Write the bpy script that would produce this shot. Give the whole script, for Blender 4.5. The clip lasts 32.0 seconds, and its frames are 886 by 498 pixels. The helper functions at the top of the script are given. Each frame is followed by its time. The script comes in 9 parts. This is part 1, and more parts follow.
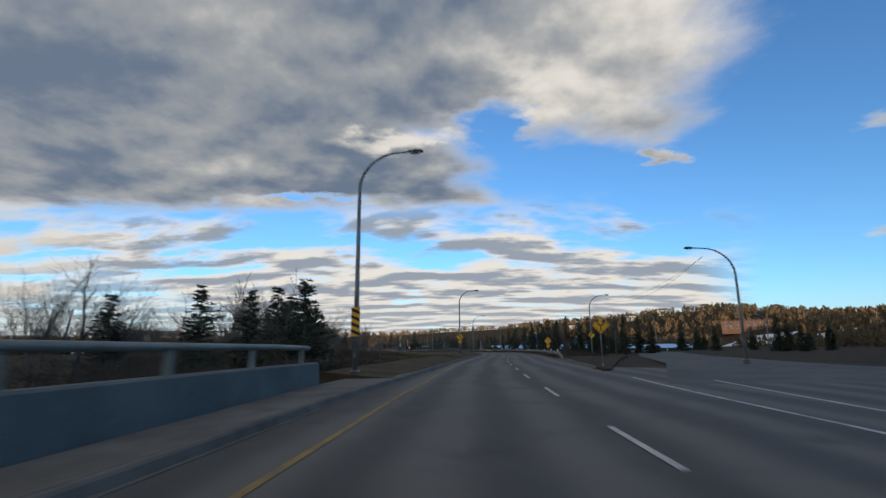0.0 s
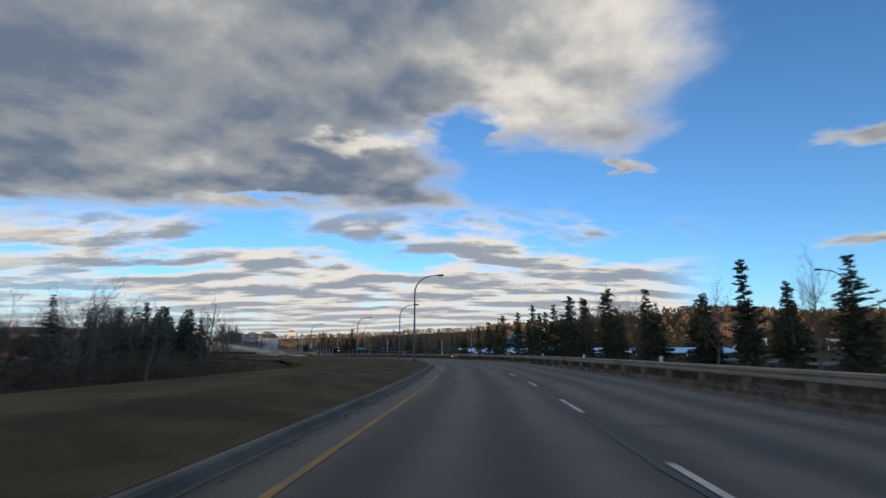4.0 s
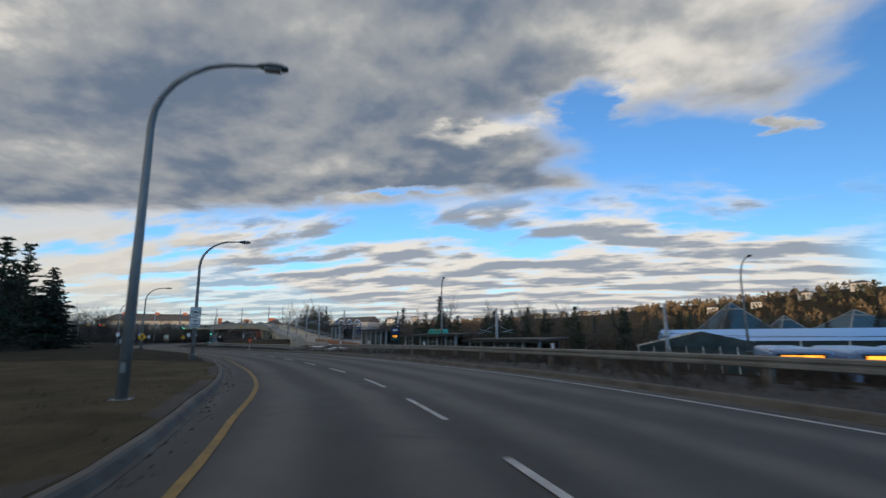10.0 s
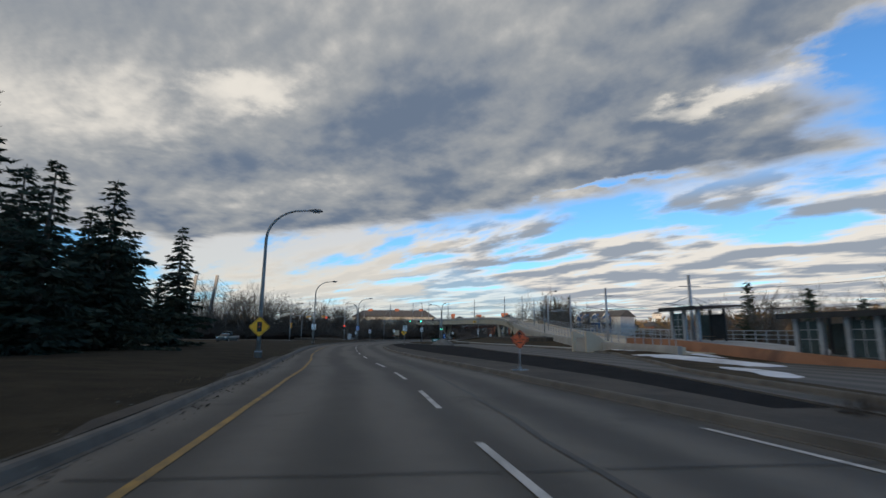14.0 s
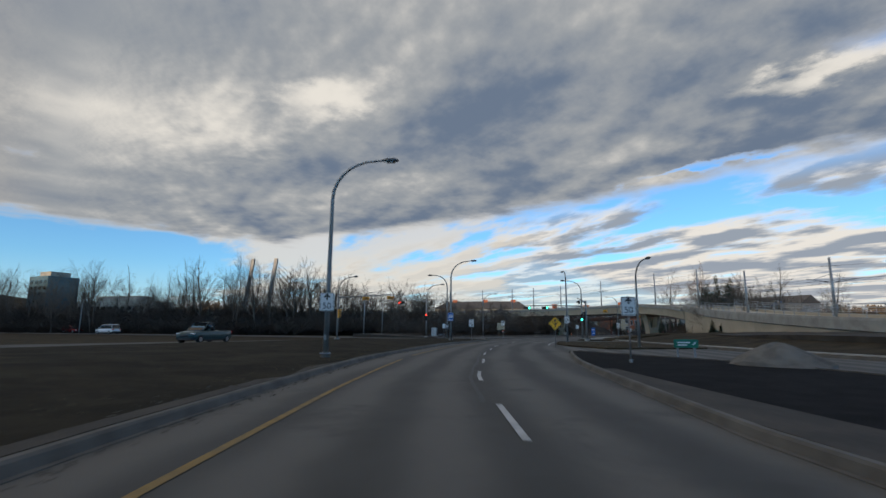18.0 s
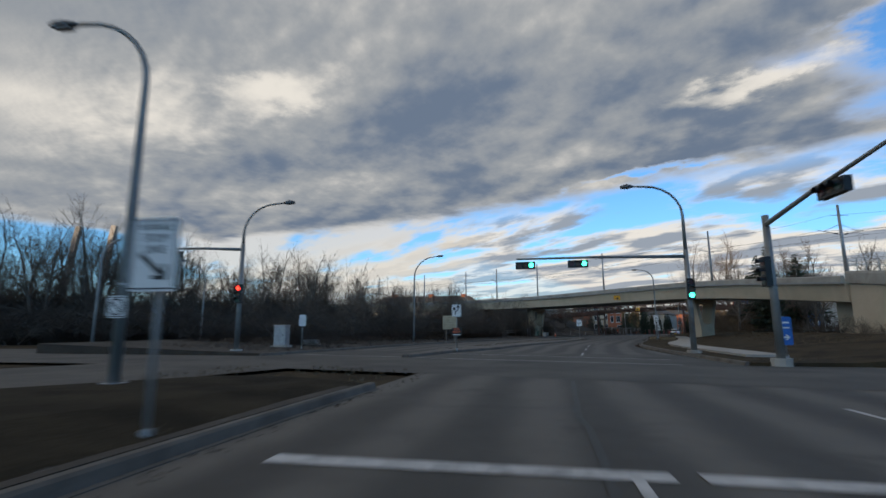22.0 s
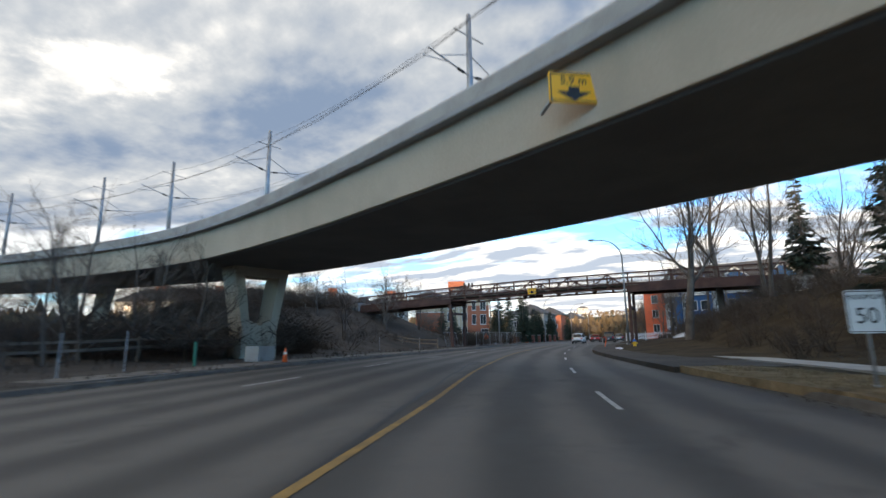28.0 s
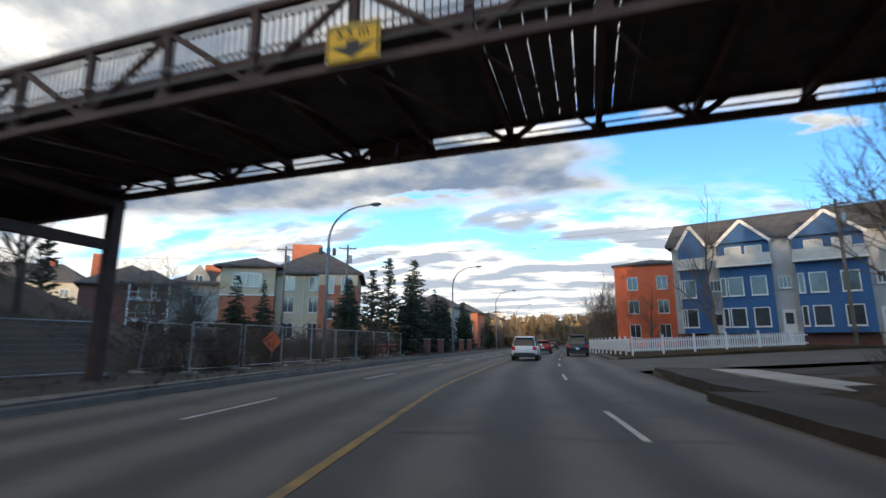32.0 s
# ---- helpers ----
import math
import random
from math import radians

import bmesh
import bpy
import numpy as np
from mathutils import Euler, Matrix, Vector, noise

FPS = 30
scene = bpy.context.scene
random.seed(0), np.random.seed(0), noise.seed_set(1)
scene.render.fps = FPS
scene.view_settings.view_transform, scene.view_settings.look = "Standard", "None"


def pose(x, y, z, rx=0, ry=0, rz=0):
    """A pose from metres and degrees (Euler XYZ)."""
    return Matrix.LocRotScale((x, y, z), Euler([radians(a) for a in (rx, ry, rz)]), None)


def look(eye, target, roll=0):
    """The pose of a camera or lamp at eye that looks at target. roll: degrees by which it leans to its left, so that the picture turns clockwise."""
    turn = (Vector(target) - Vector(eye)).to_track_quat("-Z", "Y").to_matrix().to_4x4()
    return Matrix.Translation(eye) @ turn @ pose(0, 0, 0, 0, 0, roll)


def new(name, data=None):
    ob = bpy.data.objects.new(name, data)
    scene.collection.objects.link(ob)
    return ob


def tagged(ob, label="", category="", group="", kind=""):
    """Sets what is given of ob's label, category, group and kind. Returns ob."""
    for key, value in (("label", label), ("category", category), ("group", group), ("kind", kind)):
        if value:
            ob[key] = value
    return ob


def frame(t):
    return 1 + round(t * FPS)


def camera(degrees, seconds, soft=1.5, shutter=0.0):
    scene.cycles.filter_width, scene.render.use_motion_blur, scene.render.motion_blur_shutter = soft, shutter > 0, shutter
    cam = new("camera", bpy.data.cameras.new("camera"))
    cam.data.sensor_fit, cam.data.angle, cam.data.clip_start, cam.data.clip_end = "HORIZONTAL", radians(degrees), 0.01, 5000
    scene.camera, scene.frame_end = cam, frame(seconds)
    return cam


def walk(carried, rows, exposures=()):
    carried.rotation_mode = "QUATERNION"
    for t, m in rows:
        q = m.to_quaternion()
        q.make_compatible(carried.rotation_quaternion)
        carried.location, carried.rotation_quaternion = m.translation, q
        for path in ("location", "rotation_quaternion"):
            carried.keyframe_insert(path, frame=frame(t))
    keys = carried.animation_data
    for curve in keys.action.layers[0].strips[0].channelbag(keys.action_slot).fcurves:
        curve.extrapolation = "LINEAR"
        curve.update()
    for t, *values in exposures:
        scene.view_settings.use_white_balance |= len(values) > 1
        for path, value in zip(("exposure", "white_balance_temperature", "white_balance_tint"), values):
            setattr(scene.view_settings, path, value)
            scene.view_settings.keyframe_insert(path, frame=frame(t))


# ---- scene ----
cam = camera(84.89, 32.0, shutter=0.4)
PATH = [
    (0, -5.669, 36.983, 1.289, 101.587, 0.529, 3.292),
    (0.5, -5.671, 45.219, 1.297, 101.759, 0.455, 2.619),
    (1, -5.647, 53.512, 1.301, 101.861, 0.396, 1.935),
    (1.5, -5.432, 61.753, 1.301, 101.851, 0.340, 1.188),
    (2, -5.103, 69.959, 1.299, 101.834, 0.283, 0.537),
    (2.5, -4.602, 78.111, 1.297, 101.866, 0.221, -0.189),
    (3, -4.116, 86.311, 1.295, 101.868, 0.169, -0.465),
    (3.5, -3.612, 94.499, 1.295, 101.884, 0.132, -0.658),
    (5.5, -1.449, 126.629, 1.293, 102.096, 0.365, 0.128),
    (6, -1.232, 134.032, 1.298, 102.014, 0.332, 0.391),
    (6.5, -1.127, 141.328, 1.303, 101.920, 0.303, 0.692),
    (7, -1.310, 148.563, 1.305, 101.774, 0.289, 1.491),
    (7.5, -1.684, 155.586, 1.303, 101.556, 0.290, 2.486),
    (8, -2.521, 162.449, 1.299, 101.237, 0.336, 4.213),
    (8.5, -3.724, 168.991, 1.299, 100.953, 0.398, 6.083),
    (9, -5.227, 175.220, 1.300, 100.679, 0.458, 8.027),
    (9.5, -7.078, 181.125, 1.301, 100.482, 0.462, 10.604),
    (10, -9.399, 186.703, 1.303, 100.428, 0.379, 14.401),
    (10.5, -12.088, 192.025, 1.301, 100.366, 0.145, 18.657),
    (11, -15.069, 197.152, 1.299, 100.369, -0.161, 22.809),
    (11.5, -18.347, 202.119, 1.297, 100.388, -0.445, 26.760),
    (12, -21.811, 206.951, 1.294, 100.395, -0.622, 29.975),
    (12.5, -25.475, 211.569, 1.296, 100.400, -0.652, 32.740),
    (13, -29.422, 215.934, 1.298, 100.369, -0.612, 35.436),
    (13.5, -33.634, 220.066, 1.301, 100.314, -0.530, 37.945),
    (14, -37.941, 223.933, 1.301, 100.196, -0.412, 40.256),
    (14.5, -42.283, 227.610, 1.299, 100.017, -0.308, 42.391),
    (15, -46.613, 231.189, 1.302, 99.888, -0.229, 44.301),
    (15.5, -50.949, 234.777, 1.303, 99.715, -0.183, 45.993),
    (17.5, -70.339, 249.392, 1.303, 99.411, -0.428, 49.506),
    (18, -75.235, 253.588, 1.305, 99.518, -0.446, 49.732),
    (18.5, -80.184, 257.879, 1.305, 99.532, -0.420, 49.823),
    (19, -85.131, 262.310, 1.303, 99.520, -0.355, 49.593),
    (19.5, -90.021, 266.913, 1.299, 99.509, -0.245, 48.955),
    (20, -94.776, 271.714, 1.294, 99.478, -0.133, 48.060),
    (20.5, -99.321, 276.722, 1.293, 99.515, -0.050, 47.129),
    (21, -103.623, 281.803, 1.292, 99.526, 0.014, 46.164),
    (21.5, -107.552, 286.886, 1.294, 99.541, 0.083, 45.047),
    (22, -111.176, 291.961, 1.298, 99.601, 0.146, 43.720),
    (22.5, -114.629, 297.024, 1.300, 99.661, 0.143, 42.095),
    (23, -117.905, 302.184, 1.300, 99.737, 0.124, 40.415),
    (23.5, -120.980, 307.515, 1.301, 99.835, 0.142, 38.724),
    (24, -123.870, 312.934, 1.300, 99.896, 0.160, 37.152),
    (24.5, -126.571, 318.269, 1.297, 99.912, 0.158, 35.656),
    (25, -129.145, 323.816, 1.293, 99.939, 0.145, 34.295),
    (25.5, -131.615, 329.390, 1.290, 99.982, 0.165, 33.020),
    (27.5, -141.094, 352.833, 1.299, 100.302, 0.656, 28.765),
    (28, -143.309, 358.656, 1.300, 100.351, 0.691, 27.620),
    (28.5, -145.499, 364.456, 1.301, 100.391, 0.664, 26.393),
    (29, -147.579, 370.312, 1.302, 100.422, 0.596, 25.097),
    (29.5, -149.468, 376.304, 1.300, 100.442, 0.466, 23.690),
    (30, -151.173, 382.417, 1.299, 100.467, 0.327, 22.293),
    (30.5, -152.708, 388.636, 1.298, 100.511, 0.205, 20.966),
    (31, -154.090, 394.943, 1.300, 100.582, 0.103, 19.720),
    (31.5, -155.338, 401.069, 1.301, 100.696, -0.003, 18.607),
    (32, -156.514, 407.104, 1.303, 100.835, -0.111, 17.596),
]
walk(cam, [(t, pose(*p)) for t, *p in PATH], exposures=[(0, 0.1), (25.5, 0.15), (27.5, 0.85), (28.5, 1.15), (29.2, 1.25), (30.0, 0.95), (31.0, 0.75), (32.0, 0.85)])

# line of the main road, from the river bridge to the far end of the avenue
ALIGN = [
    (-1.8, -23.3), (-4.2, 36.6), (-4.9, 54.6), (-4.8, 72.6), (-4.2, 90.6), (-3.3, 108.6),
    (-2.6, 126.6), (-2.7, 144.6), (-4.0, 162.5), (-7.7, 180.1), (-14.5, 196.7), (-25.0, 211.4),
    (-37.5, 224.2), (-50.8, 236.3), (-65.3, 247.0), (-79.3, 258.3), (-92.8, 270.2), (-105.1, 283.4),
    (-115.9, 297.7), (-125.2, 313.2), (-133.5, 329.1), (-138.2, 346.5), (-143.0, 363.8), (-146.9, 381.4),
    (-148.3, 399.3), (-146.2, 419.1), (-143.8, 430.8), (-139.1, 450.3), (-124.1, 508.4), (-94.1, 624.5),
    (-29.1, 876.3),
]

# ---- light ----
class Nodes:
    """Short hand for building node trees."""

    def __init__(self, tree):
        self.tree = tree
        tree.nodes.clear()

    def add(self, kind, **sockets):
        n = self.tree.nodes.new(kind)
        for k, v in sockets.items():
            self.put(n.inputs[k.replace("_", " ")], v)
        return n

    def put(self, socket, v):
        if isinstance(v, bpy.types.NodeSocket):
            self.tree.links.new(v, socket)
        else:
            socket.default_value = v

    def math(self, op, a, b=0.0, c=0.0, clamp=False):
        n = self.tree.nodes.new("ShaderNodeMath")
        n.operation, n.use_clamp = op, clamp
        for i, v in enumerate((a, b, c)):
            self.put(n.inputs[i], v)
        return n.outputs[0]

    def ramp(self, v, lo, hi):
        n = self.tree.nodes.new("ShaderNodeMapRange")
        n.interpolation_type = "SMOOTHSTEP"
        for k, x in (("Value", v), ("From Min", lo), ("From Max", hi)):
            self.put(n.inputs[k], x)
        return n.outputs[0]

    def mix(self, f, a, b, blend="MIX"):
        n = self.tree.nodes.new("ShaderNodeMix")
        n.data_type, n.blend_type = "RGBA", blend
        self.put(n.inputs[0], f)
        for i, v in ((6, a), (7, b)):
            self.put(n.inputs[i], (*v, 1) if isinstance(v, tuple) and len(v) == 3 else v)
        return n.outputs[2]

    def noise(self, vec, scale, detail=4.0, rough=0.55, warp=0.0):
        n = self.tree.nodes.new("ShaderNodeTexNoise")
        for k, x in (("Vector", vec), ("Scale", scale), ("Detail", detail), ("Roughness", rough), ("Distortion", warp)):
            self.put(n.inputs[k], x)
        return n.outputs[0]


SUN_HIGH, SUN_FROM = 4.2, 168.0      # degrees above the horizon; bearing of the sun, from +y over +x

world = bpy.data.worlds.new("sky")
scene.world = world
world.use_nodes = True
W = Nodes(world.node_tree)
ray = W.add("ShaderNodeTexCoord").outputs["Generated"]
sep = W.add("ShaderNodeSeparateXYZ", Vector=ray)
dx, dy, dz = sep.outputs
up = W.math("MAXIMUM", dz, 0.012)
# the cloud layer lies flat overhead: u to the right, v ahead, in units of its height
u, v = W.math("DIVIDE", dx, up), W.math("DIVIDE", dy, up)


def layer(su, sv, shift=0.0, fade=0.0):
    """Places on the layer, scaled; shift: a step further off, as a share of the distance; fade: flattens the far rows."""
    x, y = u, W.math("MULTIPLY", v, 1.0 + shift)
    if fade:
        far = W.math("POWER", W.math("MAXIMUM", W.math("SQRT", W.math("ADD", W.math("MULTIPLY", u, u), W.math("MULTIPLY", v, v))), 0.4), fade)
        x, y = W.math("DIVIDE", x, far), W.math("DIVIDE", y, far)
    return W.add("ShaderNodeCombineXYZ", X=W.math("MULTIPLY", x, su), Y=W.math("MULTIPLY", y, sv), Z=0.0).outputs[0]


billow = W.tree.nodes.new("ShaderNodeTexNoise")
for k, x in (("Vector", layer(1, 1)), ("Scale", 2.6), ("Detail", 6.0), ("Roughness", 0.6)):
    W.put(billow.inputs[k], x)
billow = W.add("ShaderNodeSeparateColor", Color=billow.outputs["Color"]).outputs
ragged_u = W.math("ADD", u, W.math("MULTIPLY", W.math("SUBTRACT", billow[0], 0.5), 0.75))
ragged_v = W.math("ADD", v, W.math("MULTIPLY", W.math("SUBTRACT", billow[1], 0.5), 0.75))


def spot(cu, cv, ru, rv):
    """One in the middle of an oval of the layer, nought on its rim, less outside."""
    a, b = W.math("DIVIDE", W.math("SUBTRACT", ragged_u, cu), ru), W.math("DIVIDE", W.math("SUBTRACT", ragged_v, cv), rv)
    return W.math("SUBTRACT", 1.0, W.math("SQRT", W.math("ADD", W.math("MULTIPLY", a, a), W.math("MULTIPLY", b, b))))


def less(a, b):
    return W.math("MINIMUM", a, b)


def more(a, b):
    return W.math("MAXIMUM", a, b)


sky = W.tree.nodes.new("ShaderNodeTexSky")
sky.sky_type, sky.sun_disc = "NISHITA", False
sky.sun_elevation, sky.sun_rotation = radians(16), radians(SUN_FROM)
sky.air_density, sky.dust_density, sky.ozone_density = 1.0, 0.3, 3.0
blue = W.mix(1.0, sky.outputs[0], (0.094, 0.142, 0.176), "MULTIPLY")
rag = W.math("SUBTRACT", W.noise(layer(1, 1), 1.5, 8.0, 0.56), 0.5)
# the great bank ends ahead along a curve, to the left, and to the right in two lobes with an inlet between
ahead = W.math("SUBTRACT", W.math("SUBTRACT", 3.48, W.math("MULTIPLY", W.math("POWER", W.math("ABSOLUTE", W.math("ADD", u, 0.8)), 2.0), 0.062)), v)
west = W.math("MULTIPLY", W.math("ADD", u, 5.9), 0.6)
# cut off behind the camera, unseen, so clear sky there brightens south-facing sides
south = W.math("MULTIPLY", W.math("ADD", v, 2.4), 0.8)
lobe = less(less(ahead, west), W.math("SUBTRACT", W.math("ADD", W.math("MULTIPLY", v, 0.22), -0.42), u))
shoulder = less(W.math("SUBTRACT", W.math("ADD", W.math("MULTIPLY", v, 0.12), 0.76), u), W.math("SUBTRACT", 2.38, v))
bank = less(more(lobe, less(shoulder, west)), south)
for cu, cv, ru, rv, deep in ((0.12, 2.04, 0.24, 0.26, 0.50), (-1.58, 0.56, 0.50, 0.32, 0.85), (-2.25, -0.05, 0.55, 0.28, 1.0), (-3.4, -0.2, 0.8, 0.35, 1.0), (-1.2, 3.05, 0.5, 0.10, 0.35)):
    bank = W.math("SUBTRACT", bank, W.math("MULTIPLY", W.ramp(spot(cu, cv, ru, rv), -0.3, 0.8), deep))
bank = more(bank, W.math("MULTIPLY", spot(1.06, 2.55, 0.16, 0.10), 0.5))
bank = more(bank, W.math("MULTIPLY", spot(2.25, 2.10, 0.55, 0.16), 0.5))
bank = more(bank, W.math("MULTIPLY", spot(4.1, 4.30, 0.55, 0.30), 0.5))
bank = W.math("ADD", bank, W.math("MULTIPLY", rag, 1.0))
m_bank = W.ramp(bank, -0.06, 0.34)
# rows of small clouds beyond the bank, closing towards the horizon
flock = W.noise(layer(0.50, 1.0, 0.0, 0.50), 3.6, 7.0, 0.55)
flock2 = W.noise(layer(0.50, 1.0, 0.05, 0.50), 3.6, 7.0, 0.55)
reach = less(W.ramp(v, 3.0, 3.9), W.ramp(W.math("SUBTRACT", W.math("MULTIPLY", v, 0.55), u), -0.35, 0.9))
reach = less(reach, W.math("ADD", W.ramp(W.math("ADD", W.math("MULTIPLY", v, 0.25), u), -3.4, -1.6), 0.78))
cover = W.math("ADD", flock, W.math("MULTIPLY", W.ramp(v, 3.6, 7.5), 0.15))
m_rows = W.math("MULTIPLY", W.ramp(cover, 0.45, 0.60), reach)
haze = W.math("SUBTRACT", 1.0, W.ramp(dz, 0.0, 0.13))
# shading: sides that face the low sun behind are cream, the far undersides blue-grey
puff = W.noise(layer(1, 1, 0.0, 0.35), 1.7, 7.0, 0.52)
puff2 = W.noise(layer(1, 1, 0.06, 0.35), 1.7, 7.0, 0.52)
swell = W.noise(layer(1, 1), 0.9, 3.0, 0.5)
lit = W.math("ADD", W.math("MULTIPLY", W.math("SUBTRACT", puff2, puff), 3.0), W.math("MULTIPLY", W.math("SUBTRACT", swell, 0.5), 1.5))
for cu, cv, ru, rv, gain in ((-0.38, 2.22, 0.36, 0.15, 0.75), (-1.88, 0.95, 0.40, 0.22, 0.45), (-2.7, 0.70, 0.9, 0.35, 0.40), (0.62, 1.75, 0.60, 0.85, 0.45), (-3.0, 0.2, 1.6, 0.5, 0.25), (-0.75, 2.85, 1.6, 0.42, -0.42), (-2.9, 2.4, 1.3, 0.5, -0.22), (-1.9, 1.6, 0.9, 0.4, -0.22), (-0.2, 1.75, 0.5, 0.35, -0.25)):
    lit = W.math("ADD", lit, W.math("MULTIPLY", W.ramp(spot(cu, cv, ru, rv), -0.15, 0.75), gain))
grey = W.mix(W.ramp(lit, -0.45, 0.15), (0.132, 0.174, 0.245), (0.300, 0.318, 0.338))
bank_col = W.mix(W.ramp(lit, 0.02, 0.75), grey, (0.74, 0.70, 0.635))
bank_col = W.mix(W.math("MULTIPLY", W.math("SUBTRACT", 1.0, W.ramp(bank, 0.02, 0.42)), 0.60), bank_col, (0.74, 0.70, 0.65))
# added unseen: clouds behind the camera tinted warm, to warm the light below
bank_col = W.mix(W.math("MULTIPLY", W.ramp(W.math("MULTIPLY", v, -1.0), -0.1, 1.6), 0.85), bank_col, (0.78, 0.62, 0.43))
row_lit = W.math("ADD", W.math("MULTIPLY", W.math("SUBTRACT", flock2, flock), 5.0), W.math("MULTIPLY", W.math("SUBTRACT", 0.60, cover), 2.2))
row_col = W.mix(W.ramp(row_lit, -0.55, 0.30), (0.290, 0.330, 0.390), (0.76, 0.72, 0.66))
row_col = W.mix(W.math("MULTIPLY", haze, 0.40), row_col, (0.56, 0.55, 0.53))
# a cream bank low down to the left of the way
low = W.add("ShaderNodeVectorMath", Vector=ray)
low.operation = "DOT_PRODUCT"
low.inputs[1].default_value = Vector((-math.sin(radians(58)), math.cos(radians(58)), 0.13)).normalized()
m_low = W.ramp(W.math("ADD", low.outputs["Value"], W.math("MULTIPLY", W.math("SUBTRACT", flock, 0.5), 0.22)), 0.955, 0.992)
col = W.mix(W.math("MULTIPLY", haze, 0.55), blue, (0.50, 0.62, 0.76))
col = W.mix(m_rows, col, row_col)
col = W.mix(W.math("MULTIPLY", W.math("MULTIPLY", m_low, W.ramp(dz, 0.02, 0.10)), 0.8), col, (0.70, 0.64, 0.55))
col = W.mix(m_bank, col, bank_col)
back = W.add("ShaderNodeBackground", Color=col, Strength=1.0)
W.tree.links.new(back.outputs[0], W.add("ShaderNodeOutputWorld").inputs[0])

lamp = bpy.data.lights.new("sun", "SUN")
lamp.energy, lamp.angle, lamp.color = 3.4, radians(0.6), (1.0, 0.70, 0.42)
_a, _e = radians(SUN_FROM), radians(SUN_HIGH)
sun = new("sun", lamp)
sun.matrix_world = look((0, 0, 200), Vector((0, 0, 200)) - Vector((math.sin(_a) * math.cos(_e), math.cos(_a) * math.cos(_e), math.sin(_e))))


# ---- materials ----
def mat(name, a, b=None, scale=2.0, fine=40.0, rough=0.8, metal=0.0, bump=0.15, each=0.0, emit=0.0, stain=None, spread=(0.35, 0.65), spec=0.5):
    """A surface of two colours mixed by coarse and fine noise in metres, with relief; each: how far one piece differs from the next."""
    m = bpy.data.materials.new(name)
    m.use_nodes = True
    N = Nodes(m.node_tree)
    b = b or tuple(min(1.0, x * 1.25) for x in a)
    at = N.add("ShaderNodeNewGeometry").outputs["Position"]
    coarse, small = N.noise(at, scale, 5.0, 0.6, 0.3), N.noise(at, fine, 3.0, 0.6)
    f = N.math("ADD", N.math("MULTIPLY", coarse, 0.7), N.math("MULTIPLY", small, 0.3))
    c = N.mix(N.ramp(f, *spread), a, b)
    if stain:
        c = N.mix(N.math("MULTIPLY", N.ramp(N.noise(at, scale * 0.37, 4.0, 0.65, 0.6), 0.52, 0.70), 0.75), c, stain)
    if each:
        r = N.add("ShaderNodeObjectInfo").outputs["Random"]
        c = N.mix(N.math("MULTIPLY", r, each), c, (0.0, 0.0, 0.0))
    p = N.add("ShaderNodeBsdfPrincipled", Base_Color=c, Roughness=rough, Metallic=metal)
    p.inputs["Specular IOR Level"].default_value = spec
    if bump:
        h = N.add("ShaderNodeBump", Strength=bump, Distance=0.02, Height=N.math("ADD", small, N.math("MULTIPLY", coarse, 0.6)))
        N.tree.links.new(h.outputs[0], p.inputs["Normal"])
    if emit:
        p.inputs["Emission Color"].default_value, p.inputs["Emission Strength"].default_value = (*a, 1), emit
    N.tree.links.new(p.outputs[0], N.add("ShaderNodeOutputMaterial").inputs[0])
    return m


ASPHALT = mat("asphalt", (0.058, 0.056, 0.051), (0.100, 0.094, 0.083), 0.35, 55, 0.82, bump=0.25, stain=(0.034, 0.034, 0.034), spec=0.4)
def worn_road(name, a, b, stain):
    """Asphalt with paler wheel paths, an oily strip between them, grain and stains."""
    m = bpy.data.materials.new(name)
    m.use_nodes = True
    N = Nodes(m.node_tree)
    at = N.add("ShaderNodeNewGeometry").outputs["Position"]
    off = N.tree.nodes.new("ShaderNodeAttribute")
    off.attribute_name = "across"
    wander = N.math("MULTIPLY", N.math("SUBTRACT", N.noise(at, 0.12, 3.0, 0.5), 0.5), 0.9)
    path = N.math("COSINE", N.math("MULTIPLY", N.math("ADD", N.math("ADD", off.outputs["Fac"], wander), 0.9), 2 * math.pi / 1.75))
    coarse, mid, small = N.noise(at, 0.09, 4.0, 0.6), N.noise(at, 0.9, 5.0, 0.65), N.noise(at, 70.0, 2.0, 0.6)
    f = N.math("ADD", N.math("ADD", N.math("MULTIPLY", coarse, 0.45), N.math("MULTIPLY", mid, 0.35)), N.math("MULTIPLY", small, 0.2))
    f = N.math("ADD", f, N.math("MULTIPLY", N.math("MULTIPLY", path, mid), 0.30))
    c = N.mix(N.ramp(f, 0.33, 0.70), a, b)
    c = N.mix(N.math("MULTIPLY", N.ramp(N.noise(at, 0.35, 5.0, 0.7, 0.5), 0.54, 0.72), 0.7), c, stain)
    p = N.add("ShaderNodeBsdfPrincipled", Base_Color=c, Roughness=N.math("ADD", 0.62, N.math("MULTIPLY", mid, 0.3)))
    p.inputs["Specular IOR Level"].default_value = 0.4
    h = N.add("ShaderNodeBump", Strength=0.35, Distance=0.012, Height=N.math("ADD", small, N.math("MULTIPLY", mid, 0.5)))
    N.tree.links.new(h.outputs[0], p.inputs["Normal"])
    N.tree.links.new(p.outputs[0], N.add("ShaderNodeOutputMaterial").inputs[0])
    return m


